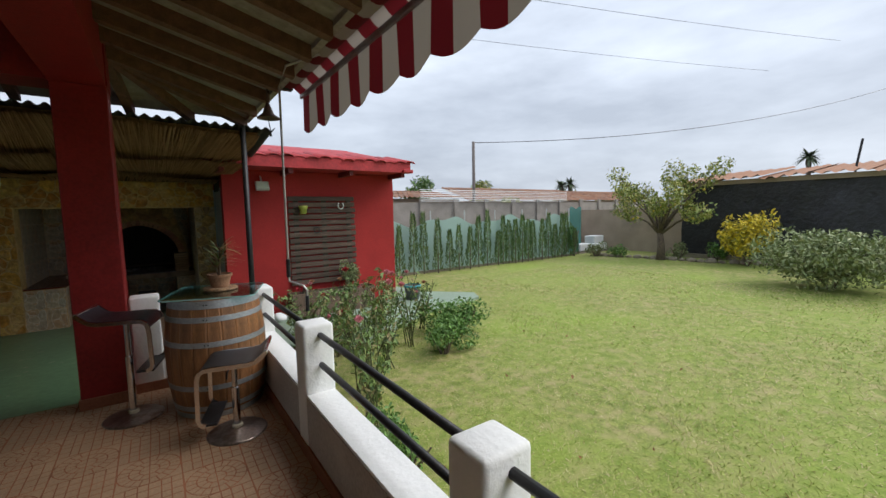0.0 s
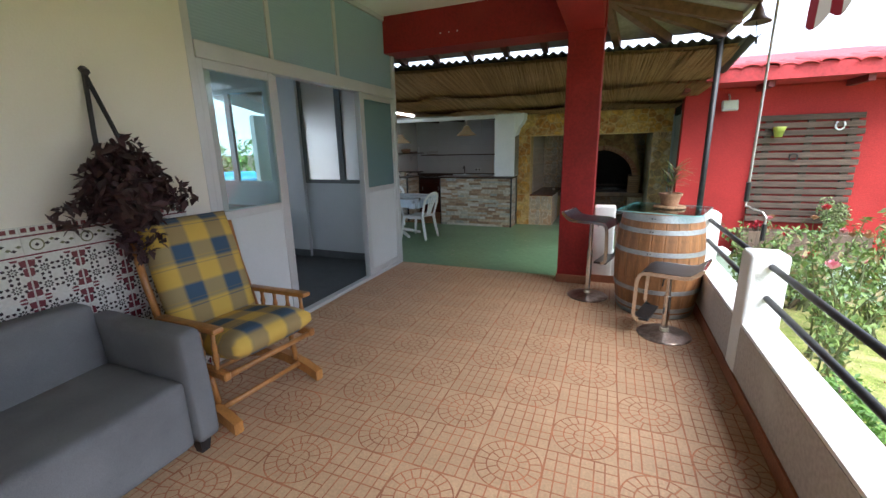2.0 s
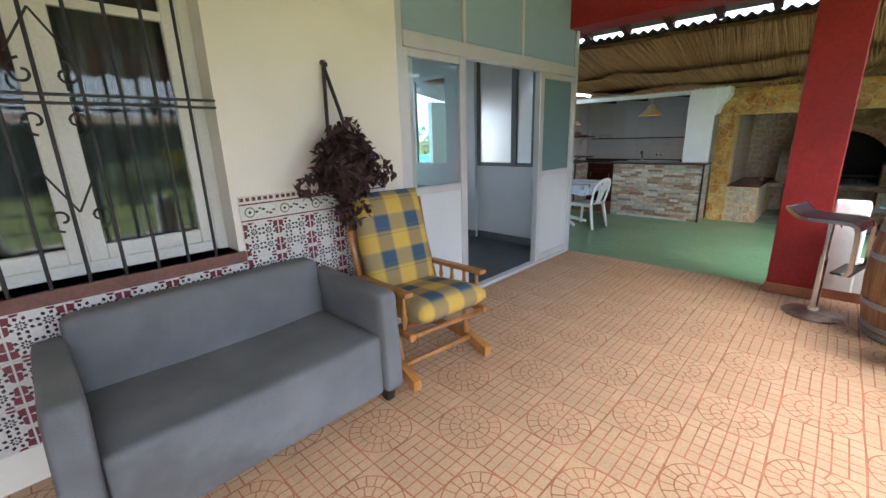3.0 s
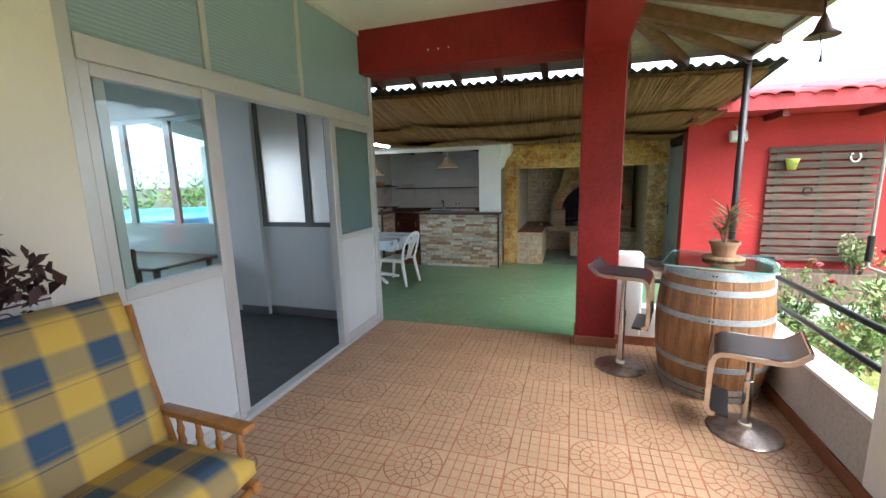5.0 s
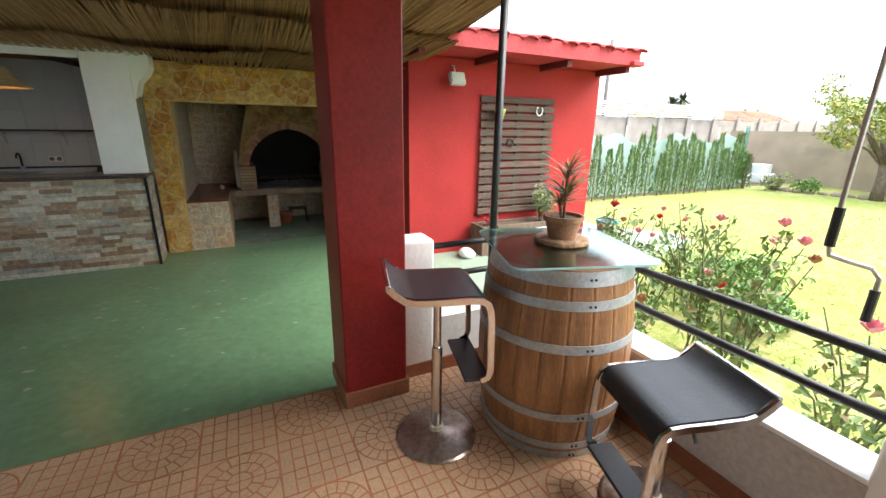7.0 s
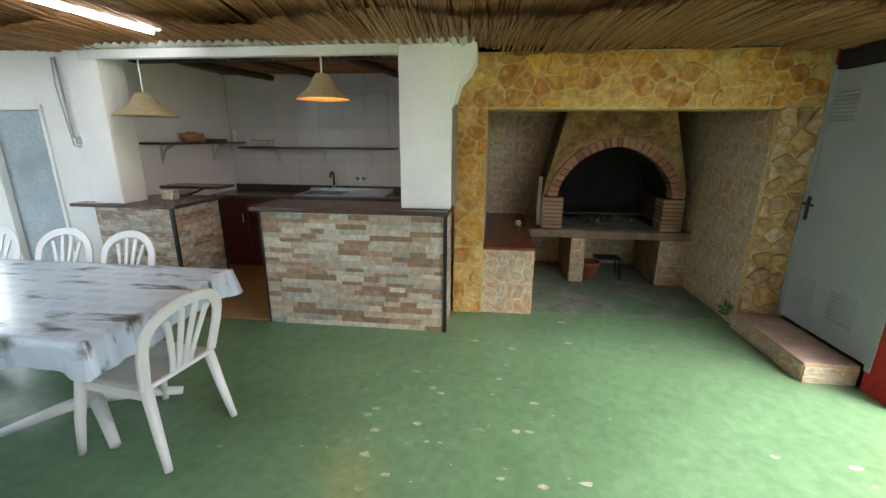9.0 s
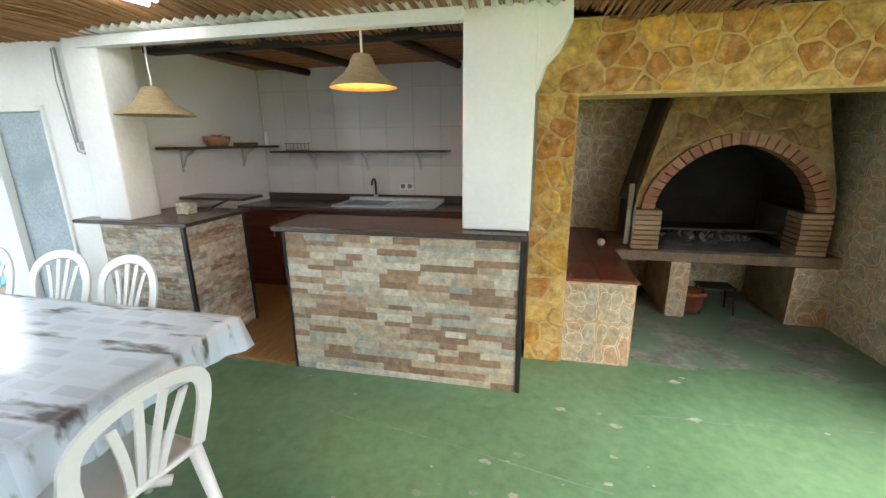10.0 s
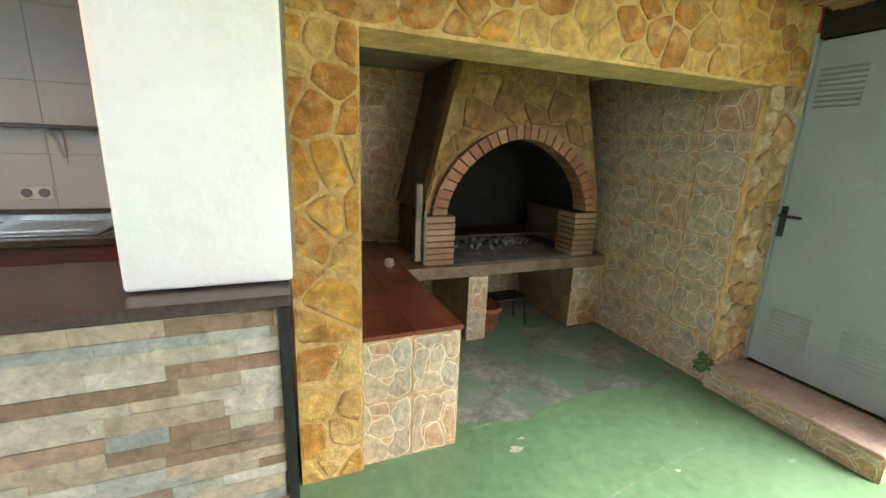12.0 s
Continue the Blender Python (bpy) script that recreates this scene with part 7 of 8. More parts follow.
CYPRESS = leafpal("cypress_leaf", [(0.085, 0.162, 0.048), (0.114, 0.209, 0.057), (0.067, 0.123, 0.038), (0.190, 0.266, 0.076)])
PALMLEAF = leafpal("palm_leaf", [(0.07, 0.10, 0.05), (0.09, 0.12, 0.06)])
BARK = make("bark", (0.13, 0.10, 0.075), 0.9, var=0.3, scale=12, bump=0.7)
STEMG = make("rose_stem", (0.10, 0.115, 0.045), 0.7, var=0.3, scale=12)
PINKP = make("pink_petal", (0.62, 0.22, 0.27), 0.6, var=0.15, scale=40)
REDP = make("red_petal", (0.42, 0.015, 0.03), 0.6, var=0.2, scale=40)
WILTP = make("wilted_petal", (0.35, 0.16, 0.08), 0.7, var=0.2, scale=40)


def flower(b, p, r):
    """A rose head: rings of cupped petals."""
    p = Vector(p)
    for ring, (n, rr, h) in enumerate(((5, 1.0, 0.0), (5, 0.72, 0.25), (4, 0.42, 0.45))):
        for k in range(n):
            a = 2 * math.pi * (k + ring * 0.4) / n
            c, s = math.cos(a), math.sin(a)
            d = 0.62
            pts = [(0.1 * c, 0.1 * s, h - 0.2), (rr * math.cos(a - d), rr * math.sin(a - d), h + 0.55), (rr * 1.0 * c, rr * 1.0 * s, h + 0.95), (rr * math.cos(a + d), rr * math.sin(a + d), h + 0.55)]
            b.faces.new([b.verts.new(p + Vector(q) * r) for q in pts])


def rose_bush(x, y, height, spread, seed, blooms, dense=1.0):
    r = random.Random(seed)
    t = thing("rose_bush", "leggy garden rose bush with pink and red blooms beside the parapet", "rose bush", pose(x, y, LAWN_Z - 0.01), "rose bushes")
    sb, lb = bmesh.new(), bmesh.new()
    tips = []
    for k in range(int(8 * dense) + 3):
        a = r.uniform(0, 6.28)
        h = height * r.uniform(0.55, 1.0)
        d = spread * r.uniform(0.25, 1.0)
        p0 = Vector((r.uniform(-0.08, 0.08), r.uniform(-0.08, 0.08), 0))
        p1 = Vector((d * 0.35 * math.cos(a), d * 0.35 * math.sin(a), h * 0.5))
        p2 = Vector((d * math.cos(a + 0.3), d * math.sin(a + 0.3), h))
        tube(sb, [p0, p1, (p1 + p2) / 2 + Vector((r.uniform(-0.04, 0.04), r.uniform(-0.04, 0.04), 0.02)), p2], [0.008, 0.006, 0.005, 0.003], 5)
        tips.append(p2)
        for j in range(int(13 * dense)):
            q = r.uniform(0.25, 1.0)
            c = p0.lerp(p1, q * 2) if q < 0.5 else p1.lerp(p2, q * 2 - 1)
            leafspray(lb, c + Vector((r.uniform(-0.05, 0.05), r.uniform(-0.05, 0.05), r.uniform(-0.03, 0.05))), (0.06, 0.06, 0.045), 6, 0.062, r)
    part("stem", sb, STEMG, t)
    part("leaves", lb, ROSELEAF, t)
    for i in range(blooms):
        fb = bmesh.new()
        flower(fb, tips[i % len(tips)] + Vector((0, 0, 0.02)), r.uniform(0.028, 0.042))
        part("bloom", fb, (PINKP, REDP, WILTP, PINKP, PINKP)[(seed + i) % 5], t, smooth=True)
    return t


for i, (x, y, h, s, n, d) in enumerate(((2.25, 3.15, 0.95, 0.35, 1, 0.7), (2.45, 3.75, 1.25, 0.45, 4, 0.9), (2.20, 4.35, 1.10, 0.42, 3, 1.0), (2.95, 4.25, 1.20, 0.45, 3, 0.9), (2.75, 4.95, 1.15, 0.45, 4, 1.0), (3.55, 4.75, 1.15, 0.40, 3, 0.7), (2.35, 5.45, 0.95, 0.40, 2, 0.9), (3.5, 5.5, 0.9, 0.40, 2, 0.7), (4.1, 5.25, 1.0, 0.35, 2, 0.6))):
    rose_bush(x, y, h, s, 40 + i, n, d)


def clump(name, label, cat, x, y, radii, n, size, mat_, seed, z=LAWN_Z, stems=True, group=""):
    r = random.Random(seed)
    t = thing(name, label, cat, pose(x, y, z - 0.01), group)
    b = bmesh.new()
    k = max(5, n // 260)
    for j in range(k):
        a = r.uniform(0, 6.28)
        q = r.uniform(0, 0.62)
        c = (radii[0] * q * math.cos(a), radii[1] * q * math.sin(a), radii[2] * r.uniform(0.40, 0.95))
        leafspray(b, c, (radii[0] * 0.42, radii[1] * 0.42, radii[2] * 0.42), n // k, size, r)
    for v in b.verts:
        v.co.z = max(v.co.z, 0.005)
    part("leaves", b, mat_, t)
    if stems:
        b = bmesh.new()
        for j in range(8):
            a = r.uniform(0, 6.28)
            tube(b, [(0.05 * math.cos(a), 0.05 * math.sin(a), 0), (radii[0] * 0.5 * math.cos(a), radii[1] * 0.5 * math.sin(a), radii[2] * 0.9)], [0.015, 0.006], 5)
        part("stem", b, BARK, t)
    return t


clump("herb_bush", "low bright green herb bush at the lawn edge", "bush", 4.35, 4.75, (0.62, 0.50, 0.42), 2600, 0.055, HERBLEAF, 1)
clump("herb_bush", "low bright green herb bush at the lawn edge", "bush", 3.75, 4.25, (0.50, 0.40, 0.36), 1700, 0.055, HERBLEAF, 2)
clump("weed_clump", "straggly weeds along the parapet foot", "weeds", 2.15, 2.45, (0.28, 0.55, 0.35), 900, 0.05, HERBLEAF, 3)
clump("weed_clump", "straggly weeds along the parapet foot", "weeds", 2.60, 5.0, (0.6, 0.55, 0.40), 1800, 0.05, ROSELEAF, 33)
clump("rosemary_bush", "wide grey-green rounded bush on the lawn", "bush", 12.4, 2.35, (1.75, 1.5, 1.0), 9000, 0.10, BUSHLEAF, 4)
clump("yellow_shrub", "bright yellow flowering shrub before the shade net", "shrub", 15.2, 4.75, (0.85, 0.85, 1.25), 2600, 0.13, YELLOW, 5)
clump("planter_shrub", "wispy grey-green lavender shrub in the planter", "shrub", 3.72, 7.08, (0.26, 0.16, 0.42), 900, 0.05, BUSHLEAF, 6, 0.22)
clump("planter_flower", "small red flowers in the planter", "flowers", 2.86, 7.08, (0.14, 0.10, 0.16), 160, 0.045, REDP, 7, 0.22)
for i, (x, y) in enumerate(((14.7, 8.6), (15.6, 6.9), (16.0, 6.0), (14.4, 9.3), (15.9, 3.9), (16.2, 2.6))):
    clump("border_plant", "low dark green plant in the far border", "plant", x, y, (0.55, 0.5, 0.45), 500, 0.09, BUSHLEAF if i % 2 else HERBLEAF, 70 + i, group="border plants")
clump("corner_shrub", "small leafy green shrub at the fence corner", "shrub", 13.9, 10.0, (0.5, 0.4, 1.1), 900, 0.10, HERBLEAF, 80)

# lemon tree
lt = thing("lemon_tree", "small lemon tree with a spreading yellow-green crown", "tree", pose(15.0, 7.2, LAWN_Z - 0.02))
r = random.Random(8)
b = bmesh.new()
lb = bmesh.new()
tube(b, [(0, 0, 0), (0.05, 0.02, 0.5), (0.0, 0.05, 0.95)], [0.16, 0.12, 0.10], 8)
fr = bmesh.new()
for k in range(13):
    a = k * 2.4
    reach = r.uniform(0.7, 1.75)
    top = Vector((reach * 0.75 * math.cos(a), reach * 1.1 * math.sin(a), r.uniform(1.5, 3.2)))
    m1 = Vector((top.x * 0.35, top.y * 0.35, 0.95 + (top.z - 0.95) * 0.45))
    tube(b, [(0, 0.05, 0.9), m1, top], [0.06, 0.035, 0.012], 6)
    for j in range(7):
        q = r.uniform(0.45, 1.1)
        c = m1.lerp(top, q)
        leafspray(lb, c, (0.34, 0.38, 0.30), 62, 0.12, r)
    for j in range(2):
        c = m1.lerp(top, r.uniform(0.4, 0.9)) + Vector((r.uniform(-0.2, 0.2), r.uniform(-0.2, 0.2), -0.1))
        bmesh.ops.create_icosphere(fr, subdivisions=1, radius=0.045, matrix=Matrix.Translation(c))
part("trunk", b, BARK, lt, smooth=True)
part("crown", lb, LEMONLEAF, lt)
part("lemons", fr, make("lemon_skin", (0.65, 0.48, 0.04), 0.5), lt, "small yellow lemons", True)

# cypress hedge along the netting
NY_ = 10.15
r = random.Random(15)
protos = []
for k in range(3):
    t = thing("cypress", "slim young green cypress of the hedge row", "tree", pose(5.4 + 0.45 * k, NY_ - 0.2, LAWN_Z - 0.01), "cypress hedge")
    part("trunk", tube(bmesh.new(), [(0, 0, 0), (0, 0, 1.2)], [0.02, 0.008], 6), BARK, t)
    b = bmesh.new()
    hh = (1.55, 1.75, 1.35)[k]
    for j in range(520):
        q = r.random() ** 0.8
        w = 0.15 * (1 - q) ** 0.55 + 0.015
        a = r.uniform(0, 6.28)
        rr_ = w * r.uniform(0.4, 1.0)
        p = Vector((rr_ * math.cos(a), rr_ * math.sin(a), 0.05 + q * hh))
        d = Vector((0.35 * math.cos(a), 0.35 * math.sin(a), 1)).normalized()
        s = d.cross(Vector((math.cos(a + 1), math.sin(a + 1), 0))).normalized()
        L_ = r.uniform(0.07, 0.14)
        b.faces.new([b.verts.new(v) for v in (p - s * 0.014, p + s * 0.014, p + d * L_)])
    part("crown", b, CYPRESS, t)
    protos.append(t)
x = 6.75
k = 0
while x < 14.0:
    copy_thing(protos[k % 3], pose(x, NY_ - 0.2 + r.uniform(-0.08, 0.08), LAWN_Z - 0.01, 0, 0, r.uniform(0, 360)) @ Matrix.Diagonal((1, 1, r.uniform(0.75, 1.1), 1)))
    x += r.uniform(0.22, 0.46)
    k += 1
NET = frosted("pale_green_netting", (0.38, 0.53, 0.47), 0.35)
NETD = frosted("deep_green_netting", (0.06, 0.20, 0.18), 0.3)
net = thing("fence_netting", "pale green shade netting on thin posts behind the cypresses", "fence", kind="structure")
b = bmesh.new()
grid(b, 70, 4, lambda u, v: (4.9 + 9.0 * u, NY_ + 0.02 * math.sin(u * 50), LAWN_Z + (1.50 + 0.10 * math.sin(u * 22) + 0.06 * math.sin(u * 51)) * v))
part("netting", b, NET, net, smooth=True)
b = bmesh.new()
grid(b, 20, 3, lambda u, v: (13.9 + 2.2 * u, NY_ + 1.1 * u + 0.02 * math.sin(u * 30), LAWN_Z + (1.85 + 0.05 * math.sin(u * 9)) * v))
part("netting", b, NETD, net, "deep green netting", True)
for k in range(8):
    part("post", tube(bmesh.new(), [(4.95 + 1.28 * k, NY_ + 0.05, LAWN_Z - 0.1), (4.95 + 1.28 * k, NY_ + 0.05, 1.62)], 0.02, 6), ALU, net)
b = boxes((4.9, 14.0, NY_ - 0.06, NY_ + 0.06, LAWN_Z - 0.1, LAWN_Z + 0.07))
part("kerb", b, CEMENT, net, "low concrete kerb")

# walls, sheds and roofs beyond the hedge
TAN = make("tan_render", (0.34, 0.27, 0.20), 0.9, var=0.12, scale=1.5, bump=0.3, stain=(0.26, 0.21, 0.16))
BLOCK = make("grey_block_wall", (0.30, 0.27, 0.24), 0.9, var=0.15, scale=2.5, bump=0.4)
RUST = palette("rusty_roof_tile", [(0.26, 0.12, 0.07), (0.32, 0.16, 0.09), (0.22, 0.11, 0.07), (0.34, 0.20, 0.13), (0.28, 0.17, 0.12)], 0.85, "island", 0.3)
structure("wall_tan", boxes((17.2, 17.4, 6.8, 12.5, LAWN_Z - 0.1, 1.55)), TAN, "plain tan rendered garden wall", "wall")
bw_ = structure("wall_block", boxes((4.0, 30.0, 13.2, 13.4, LAWN_Z - 0.1, 1.95)), BLOCK, "grey block wall behind the hedge", "wall")
for k in range(16):
    x = 4.2 + 1.6 * k
    part("pier", boxes((x, x + 0.22, 13.12, 13.2, LAWN_Z, 2.10)), BLOCK, bw_)
for k in range(7):
    part("rail", tube(bmesh.new(), [(9.0, 13.1, 2.0 + 0.07 * k), (17.5, 13.1, 2.0 + 0.07 * k)], 0.012, 5), ALU, bw_)


def low_house(x0, x1, y, label, z1=2.3, roof=0.7):
    t = thing("low_outbuilding", label, "outbuilding")
    part("wall", boxes((x0, x1, y, y + 4, LAWN_Z - 0.1, z1)), TAN, t)
    b = bmesh.new()
    n = int((x1 - x0) / 0.25)
    for k in range(n):
        xa = x0 - 0.2 + k * (x1 - x0 + 0.4) / n
        w = (x1 - x0 + 0.4) / n
        for j in range(5):
            ya, yb = y - 0.4 + j * 0.55, y - 0.4 + (j + 1) * 0.58
            za, zb = z1 + roof * j / 5, z1 + roof * (j + 1) / 5
            vs = [b.verts.new(v) for v in ((xa, ya, za + 0.02), (xa + w * 0.5, ya, za + 0.10), (xa + w, ya, za + 0.02), (xa + w, yb, zb), (xa + w * 0.5, yb, zb + 0.08), (xa, yb, zb))]
            b.faces.new((vs[0], vs[1], vs[4], vs[5]))
            b.faces.new((vs[1], vs[2], vs[3], vs[4]))
    part("roof", b, RUST, t, "weathered red roof tiles")
    for k in range(int((x1 - x0) / 1.6)):
        part("opening", boxes((x0 + 0.5 + 1.6 * k, x0 + 1.4 + 1.6 * k, y - 0.02, y + 0.01, 0.9, 1.8)), DARKALU, t)
    return t


low_house(8.0, 13.5, 17.0, "low tan outbuilding with a weathered tile roof beyond the wall", 2.25, 0.45)
low_house(16.0, 27.0, 19.0, "long low tan outbuilding with a red tile roof beyond the wall", 2.2, 0.9)
low_house(30.0, 46.0, 24.0, "far low house with a red tile roof", 2.4, 1.0)
low_house(-2.0, 6.0, 22.0, "low tan house with a red tile roof behind the shed", 2.2, 0.8)

# building wrapped in black shade net
sn = thing("shade_net_barn", "long low barn hung with black creased shade net, rusty roof", "barn")
BLACKNET = make("black_shade_net", (0.016, 0.017, 0.021), 0.55, var=0.4, scale=2, bump=0.6, bscale=9, bdist=0.06)


def netwall(u, v):
    y = 7.2 - 24 * u
    crease = 0.10 * noise.noise((y * 1.3, v * 1.4, 0)) + 0.11 * abs(noise.noise((y * 2.3 + v * 2.6, v * 0.8, 4)))
    return (16.45 - 0.02 * u + crease, y, LAWN_Z + 0.05 + 2.45 * v)


b = bmesh.new()
grid(b, 220, 14, netwall)
part("shade_net", b, BLACKNET, sn, "black creased shade net", True)
part("wall", boxes((16.62, 22.0, -17, 7.2, LAWN_Z - 0.1, 2.35)), TAN, sn)
part("fascia", boxes((16.38, 16.6, -17, 7.3, 2.30, 2.44)), TAN, sn, "pale wooden fascia")
part("plinth", boxes((16.3, 16.62, -17, 7.25, LAWN_Z - 0.1, LAWN_Z + 0.14)), CEMENT, sn)
r = random.Random(19)
for k in range(20):
    y = 7.3 - 1.2 * k
    tilt = r.uniform(-0.10, 0.14)
    ph = r.uniform(0, 6)
    b = bmesh.new()
    grid(b, 14, 3, lambda u, v: (16.15 + r.uniform(-0.0, 0.01) + 3.4 * v, y - 1.28 * u, 2.46 + 0.42 * v + tilt * (u - 0.5) + 0.045 * math.sin(u * 26 + ph) + 0.02 * (k % 2)))
    part("roof_sheet", b, RUST, sn, smooth=True)
part("stack_pipe", tube(bmesh.new(), [(17.35, 2.96, 2.5), (17.4, 2.86, 3.42)], 0.03, 8), BLACKIRON, sn)

# blocks, stones and pots at the far corner
for i, (x, y, z, w) in enumerate(((16.2, 10.6, 0.0, 0.9), (16.3, 10.7, 0.32, 0.7), (15.6, 10.9, 0.0, 0.7))):
    b = bmesh.new()
    box(b, x, x + w, y, y + 0.5, LAWN_Z + z - 0.02, LAWN_Z + z + 0.30, bevel=0.03)
    solo("stone_block", b, WHITE, "pale stone block stacked at the garden corner", "stone block", "stone blocks")
r = random.Random(23)
for k in range(26):
    x, y = 15.0 + 0.9 * r.random() + 0.02 * k, 9.4 - 0.28 * k
    b = bmesh.new()
    bmesh.ops.create_icosphere(b, subdivisions=2, radius=r.uniform(0.10, 0.2))
    for v in b.verts:
        v.co *= 1 + 0.3 * noise.noise(v.co * 9 + Vector((k, 0, 0)))
        v.co.z *= 0.6
    solo("border_stone", b, CEMENT, "grey border stone at the lawn edge", "stone", "border stones", pose(14.6 + 0.06 * k + r.uniform(-0.1, 0.1), y, LAWN_Z + 0.03), True)
bk2 = thing("bucket", "teal plastic bucket beside the red shed", "bucket", pose(4.95, 7.02, G - 0.062))
part("body", lathe(bmesh.new(), [(0.13, 0), (0.16, 0.26), (0.168, 0.27), (0.155, 0.27), (0.12, 0.02)], 22), make("grey_bucket", (0.12, 0.13, 0.13), 0.5), bk2, smooth=True)
part("rim", lathe(bmesh.new(), [(0.158, 0.25), (0.175, 0.255), (0.175, 0.29), (0.158, 0.29)], 22, caps=False), make("teal_plastic", (0.03, 0.30, 0.32), 0.4), bk2, "teal rim", True)
b = bmesh.new()
bmesh.ops.create_icosphere(b, subdivisions=2, radius=0.11)
for v in b.verts:
    v.co *= 1 + 0.35 * noise.noise(v.co * 8)
    v.co.z *= 0.7
solo("white_rock", b, WHITE, "rough white rock on the path by the shed", "rock", m=pose(2.42, 6.98, G - 0.0), smooth=True)

# far trees, palms, pole and wires
def palm(x, y, h, s, seed):
    r = random.Random(seed)
    t = thing("palm_tree", "far fan palm with a ragged round crown", "palm", pose(x, y, LAWN_Z - 0.1), "far palms")
    part("trunk", tube(bmesh.new(), [(0, 0, 0), (0.1, 0, h * 0.5), (0, 0, h)], [0.30, 0.22, 0.24], 8), BARK, t)
    b = bmesh.new()
    for k in range(70):
        a, e = r.uniform(0, 6.28), r.uniform(-0.9, 1.4)
        blade(b, (0, 0, h), (math.cos(a), math.sin(a), e), s * r.uniform(0.7, 1.1), 0.12 * s, r.uniform(0.1, 0.5))
    part("crown", b, PALMLEAF, t)


palm(47, 37, 5.2, 1.5, 1)
palm(49.5, 37.5, 5.6, 1.5, 2)
palm(60.9, 14.1, 7.3, 1.5, 3)
palm(43, 38, 4.0, 0.9, 4)


def far_tree(x, y, h, w, mat_, label, seed):
    r = random.Random(seed)
    t = thing("far_tree", label, "tree", pose(x, y, LAWN_Z - 0.1), "far trees")
    part("trunk", tube(bmesh.new(), [(0, 0, 0), (0, 0, h * 0.6)], [0.3, 0.15], 6), BARK, t)
    b = bmesh.new()
    for k in range(14):
        q = r.random()
        rad = w * (0.35 + 0.65 * (1 - q))
        a = r.uniform(0, 6.28)
        leafspray(b, (rad * 0.6 * math.cos(a), rad * 0.6 * math.sin(a), h * (0.35 + 0.6 * q)), (w * 0.38, w * 0.38, h * 0.14), 90, 0.34 * w / 2, r)
    part("crown", b, mat_, t)


far_tree(24.5, 38, 5.8, 2.6, CYPRESS, "far dark round-topped pine tree", 1)
far_tree(26.5, 30, 4.6, 1.8, LEMONLEAF, "far yellow-green leafy tree", 2)
far_tree(16.5, 16.0, 2.6, 1.2, LEMONLEAF, "leafy tree beyond the block wall", 3)
for k in range(16):
    far_tree(60 + 6 * math.sin(k * 1.7), 60 - 9 * k, 4.2 + 1.2 * math.sin(k * 2.1), 4.2, BUSHLEAF if k % 2 else CYPRESS, "far green tree on the skyline", 20 + k)
b = tube(bmesh.new(), [(13.9, 15.9, LAWN_Z), (13.9, 15.9, 5.0)], [0.09, 0.07], 8)
up_ = solo("utility_pole", b, make("grey_wood_pole", (0.16, 0.14, 0.13), 0.9), "slim grey wooden utility pole", "pole", smooth=True)
for i, (a, c) in enumerate((((13.9, 15.9, 4.95), (45, 6, 10.0)), ((9, 30, 15.2), (60, 18, 17.2)), ((9, 24, 15.6), (60, 12, 18.5)), ((12, 20, 18), (60, 6, 25)))):
    a, c = Vector(a), Vector(c)
    pts = [a.lerp(c, k / 14) - Vector((0, 0, 0.9 * 4 * (k / 14) * (1 - k / 14) * (1 if i == 0 else 0.3))) for k in range(15)]
    part("wire", tube(bmesh.new(), pts, 0.016, 4, cap=False), BLACKIRON, up_, "thin black overhead wire")
# hedge beyond the pool
hg = thing("hedge_pool", "tall green hedge beyond the pool", "hedge")
b = bmesh.new()
r = random.Random(31)
for k in range(40):
    leafspray(b, (-17.0 + 0.36 * k, 15.2 - 0.02 * k, 0.7 + 0.5 * (k % 3)), (0.6, 0.5, 0.9), 60, 0.26, r)
for k in range(30):
    leafspray(b, (-17.0, 15.2 - 0.5 * k, 0.7 + 0.5 * (k % 3)), (0.5, 0.6, 0.9), 60, 0.26, r)
part("leaves", b, HERBLEAF, hg)
solo("pool_hut", boxes((-11.2, -9.6, 12.0, 13.2, LAWN_Z - 0.05, 2.1)), WHITE, "small white hut beyond the pool", "hut")

# ---- grass blades on the near lawn ----
GRASS = palette("grass_blade", [(0.30, 0.40, 0.065), (0.36, 0.43, 0.09), (0.52, 0.47, 0.20), (0.25, 0.35, 0.055), (0.60, 0.51, 0.28), (0.33, 0.40, 0.08), (0.54, 0.46, 0.23)], 0.8, "island", 0.0)
r = random.Random(91)
verts, faces = [], []
for k in range(240000):
    u = r.random() ** 3.0
    x = 1.86 + 10.0 * u
    y = r.uniform(-4.5, 8.5)
    if 1.7 < x < 6.3 and y > 4.9 and y > 4.6 + (x - 1.8) * 0.45:
        continue
    if noise.noise((x * 0.9, y * 0.9, 7)) < -0.30 and r.random() < 0.6:
        continue
    z = lawn_height(x, y) - 0.004
    a = r.uniform(0, 6.28)
    h = r.uniform(0.008, 0.028) * (1.35 if noise.noise((x * 0.6, y * 0.6, 2)) > 0.2 else 1)
    w = 0.0026 + 0.0007 * (x - 1.8)
    dx, dy = math.cos(a) * w, math.sin(a) * w
    lx, ly = r.uniform(-0.05, 0.05), r.uniform(-0.05, 0.05)
    i = len(verts)
    verts += [(x - dx, y - dy, z), (x + dx, y + dy, z), (x + lx, y + ly, z + h)]
    faces.append((i, i + 1, i + 2))
me = bpy.data.meshes.new("grass")
me.from_pydata(verts, [], faces)
me.materials.append(GRASS)
tagged(new("grass", me), "short mown grass blades with dry straw among them", "grass", kind="stuff")
dl = bmesh.new()
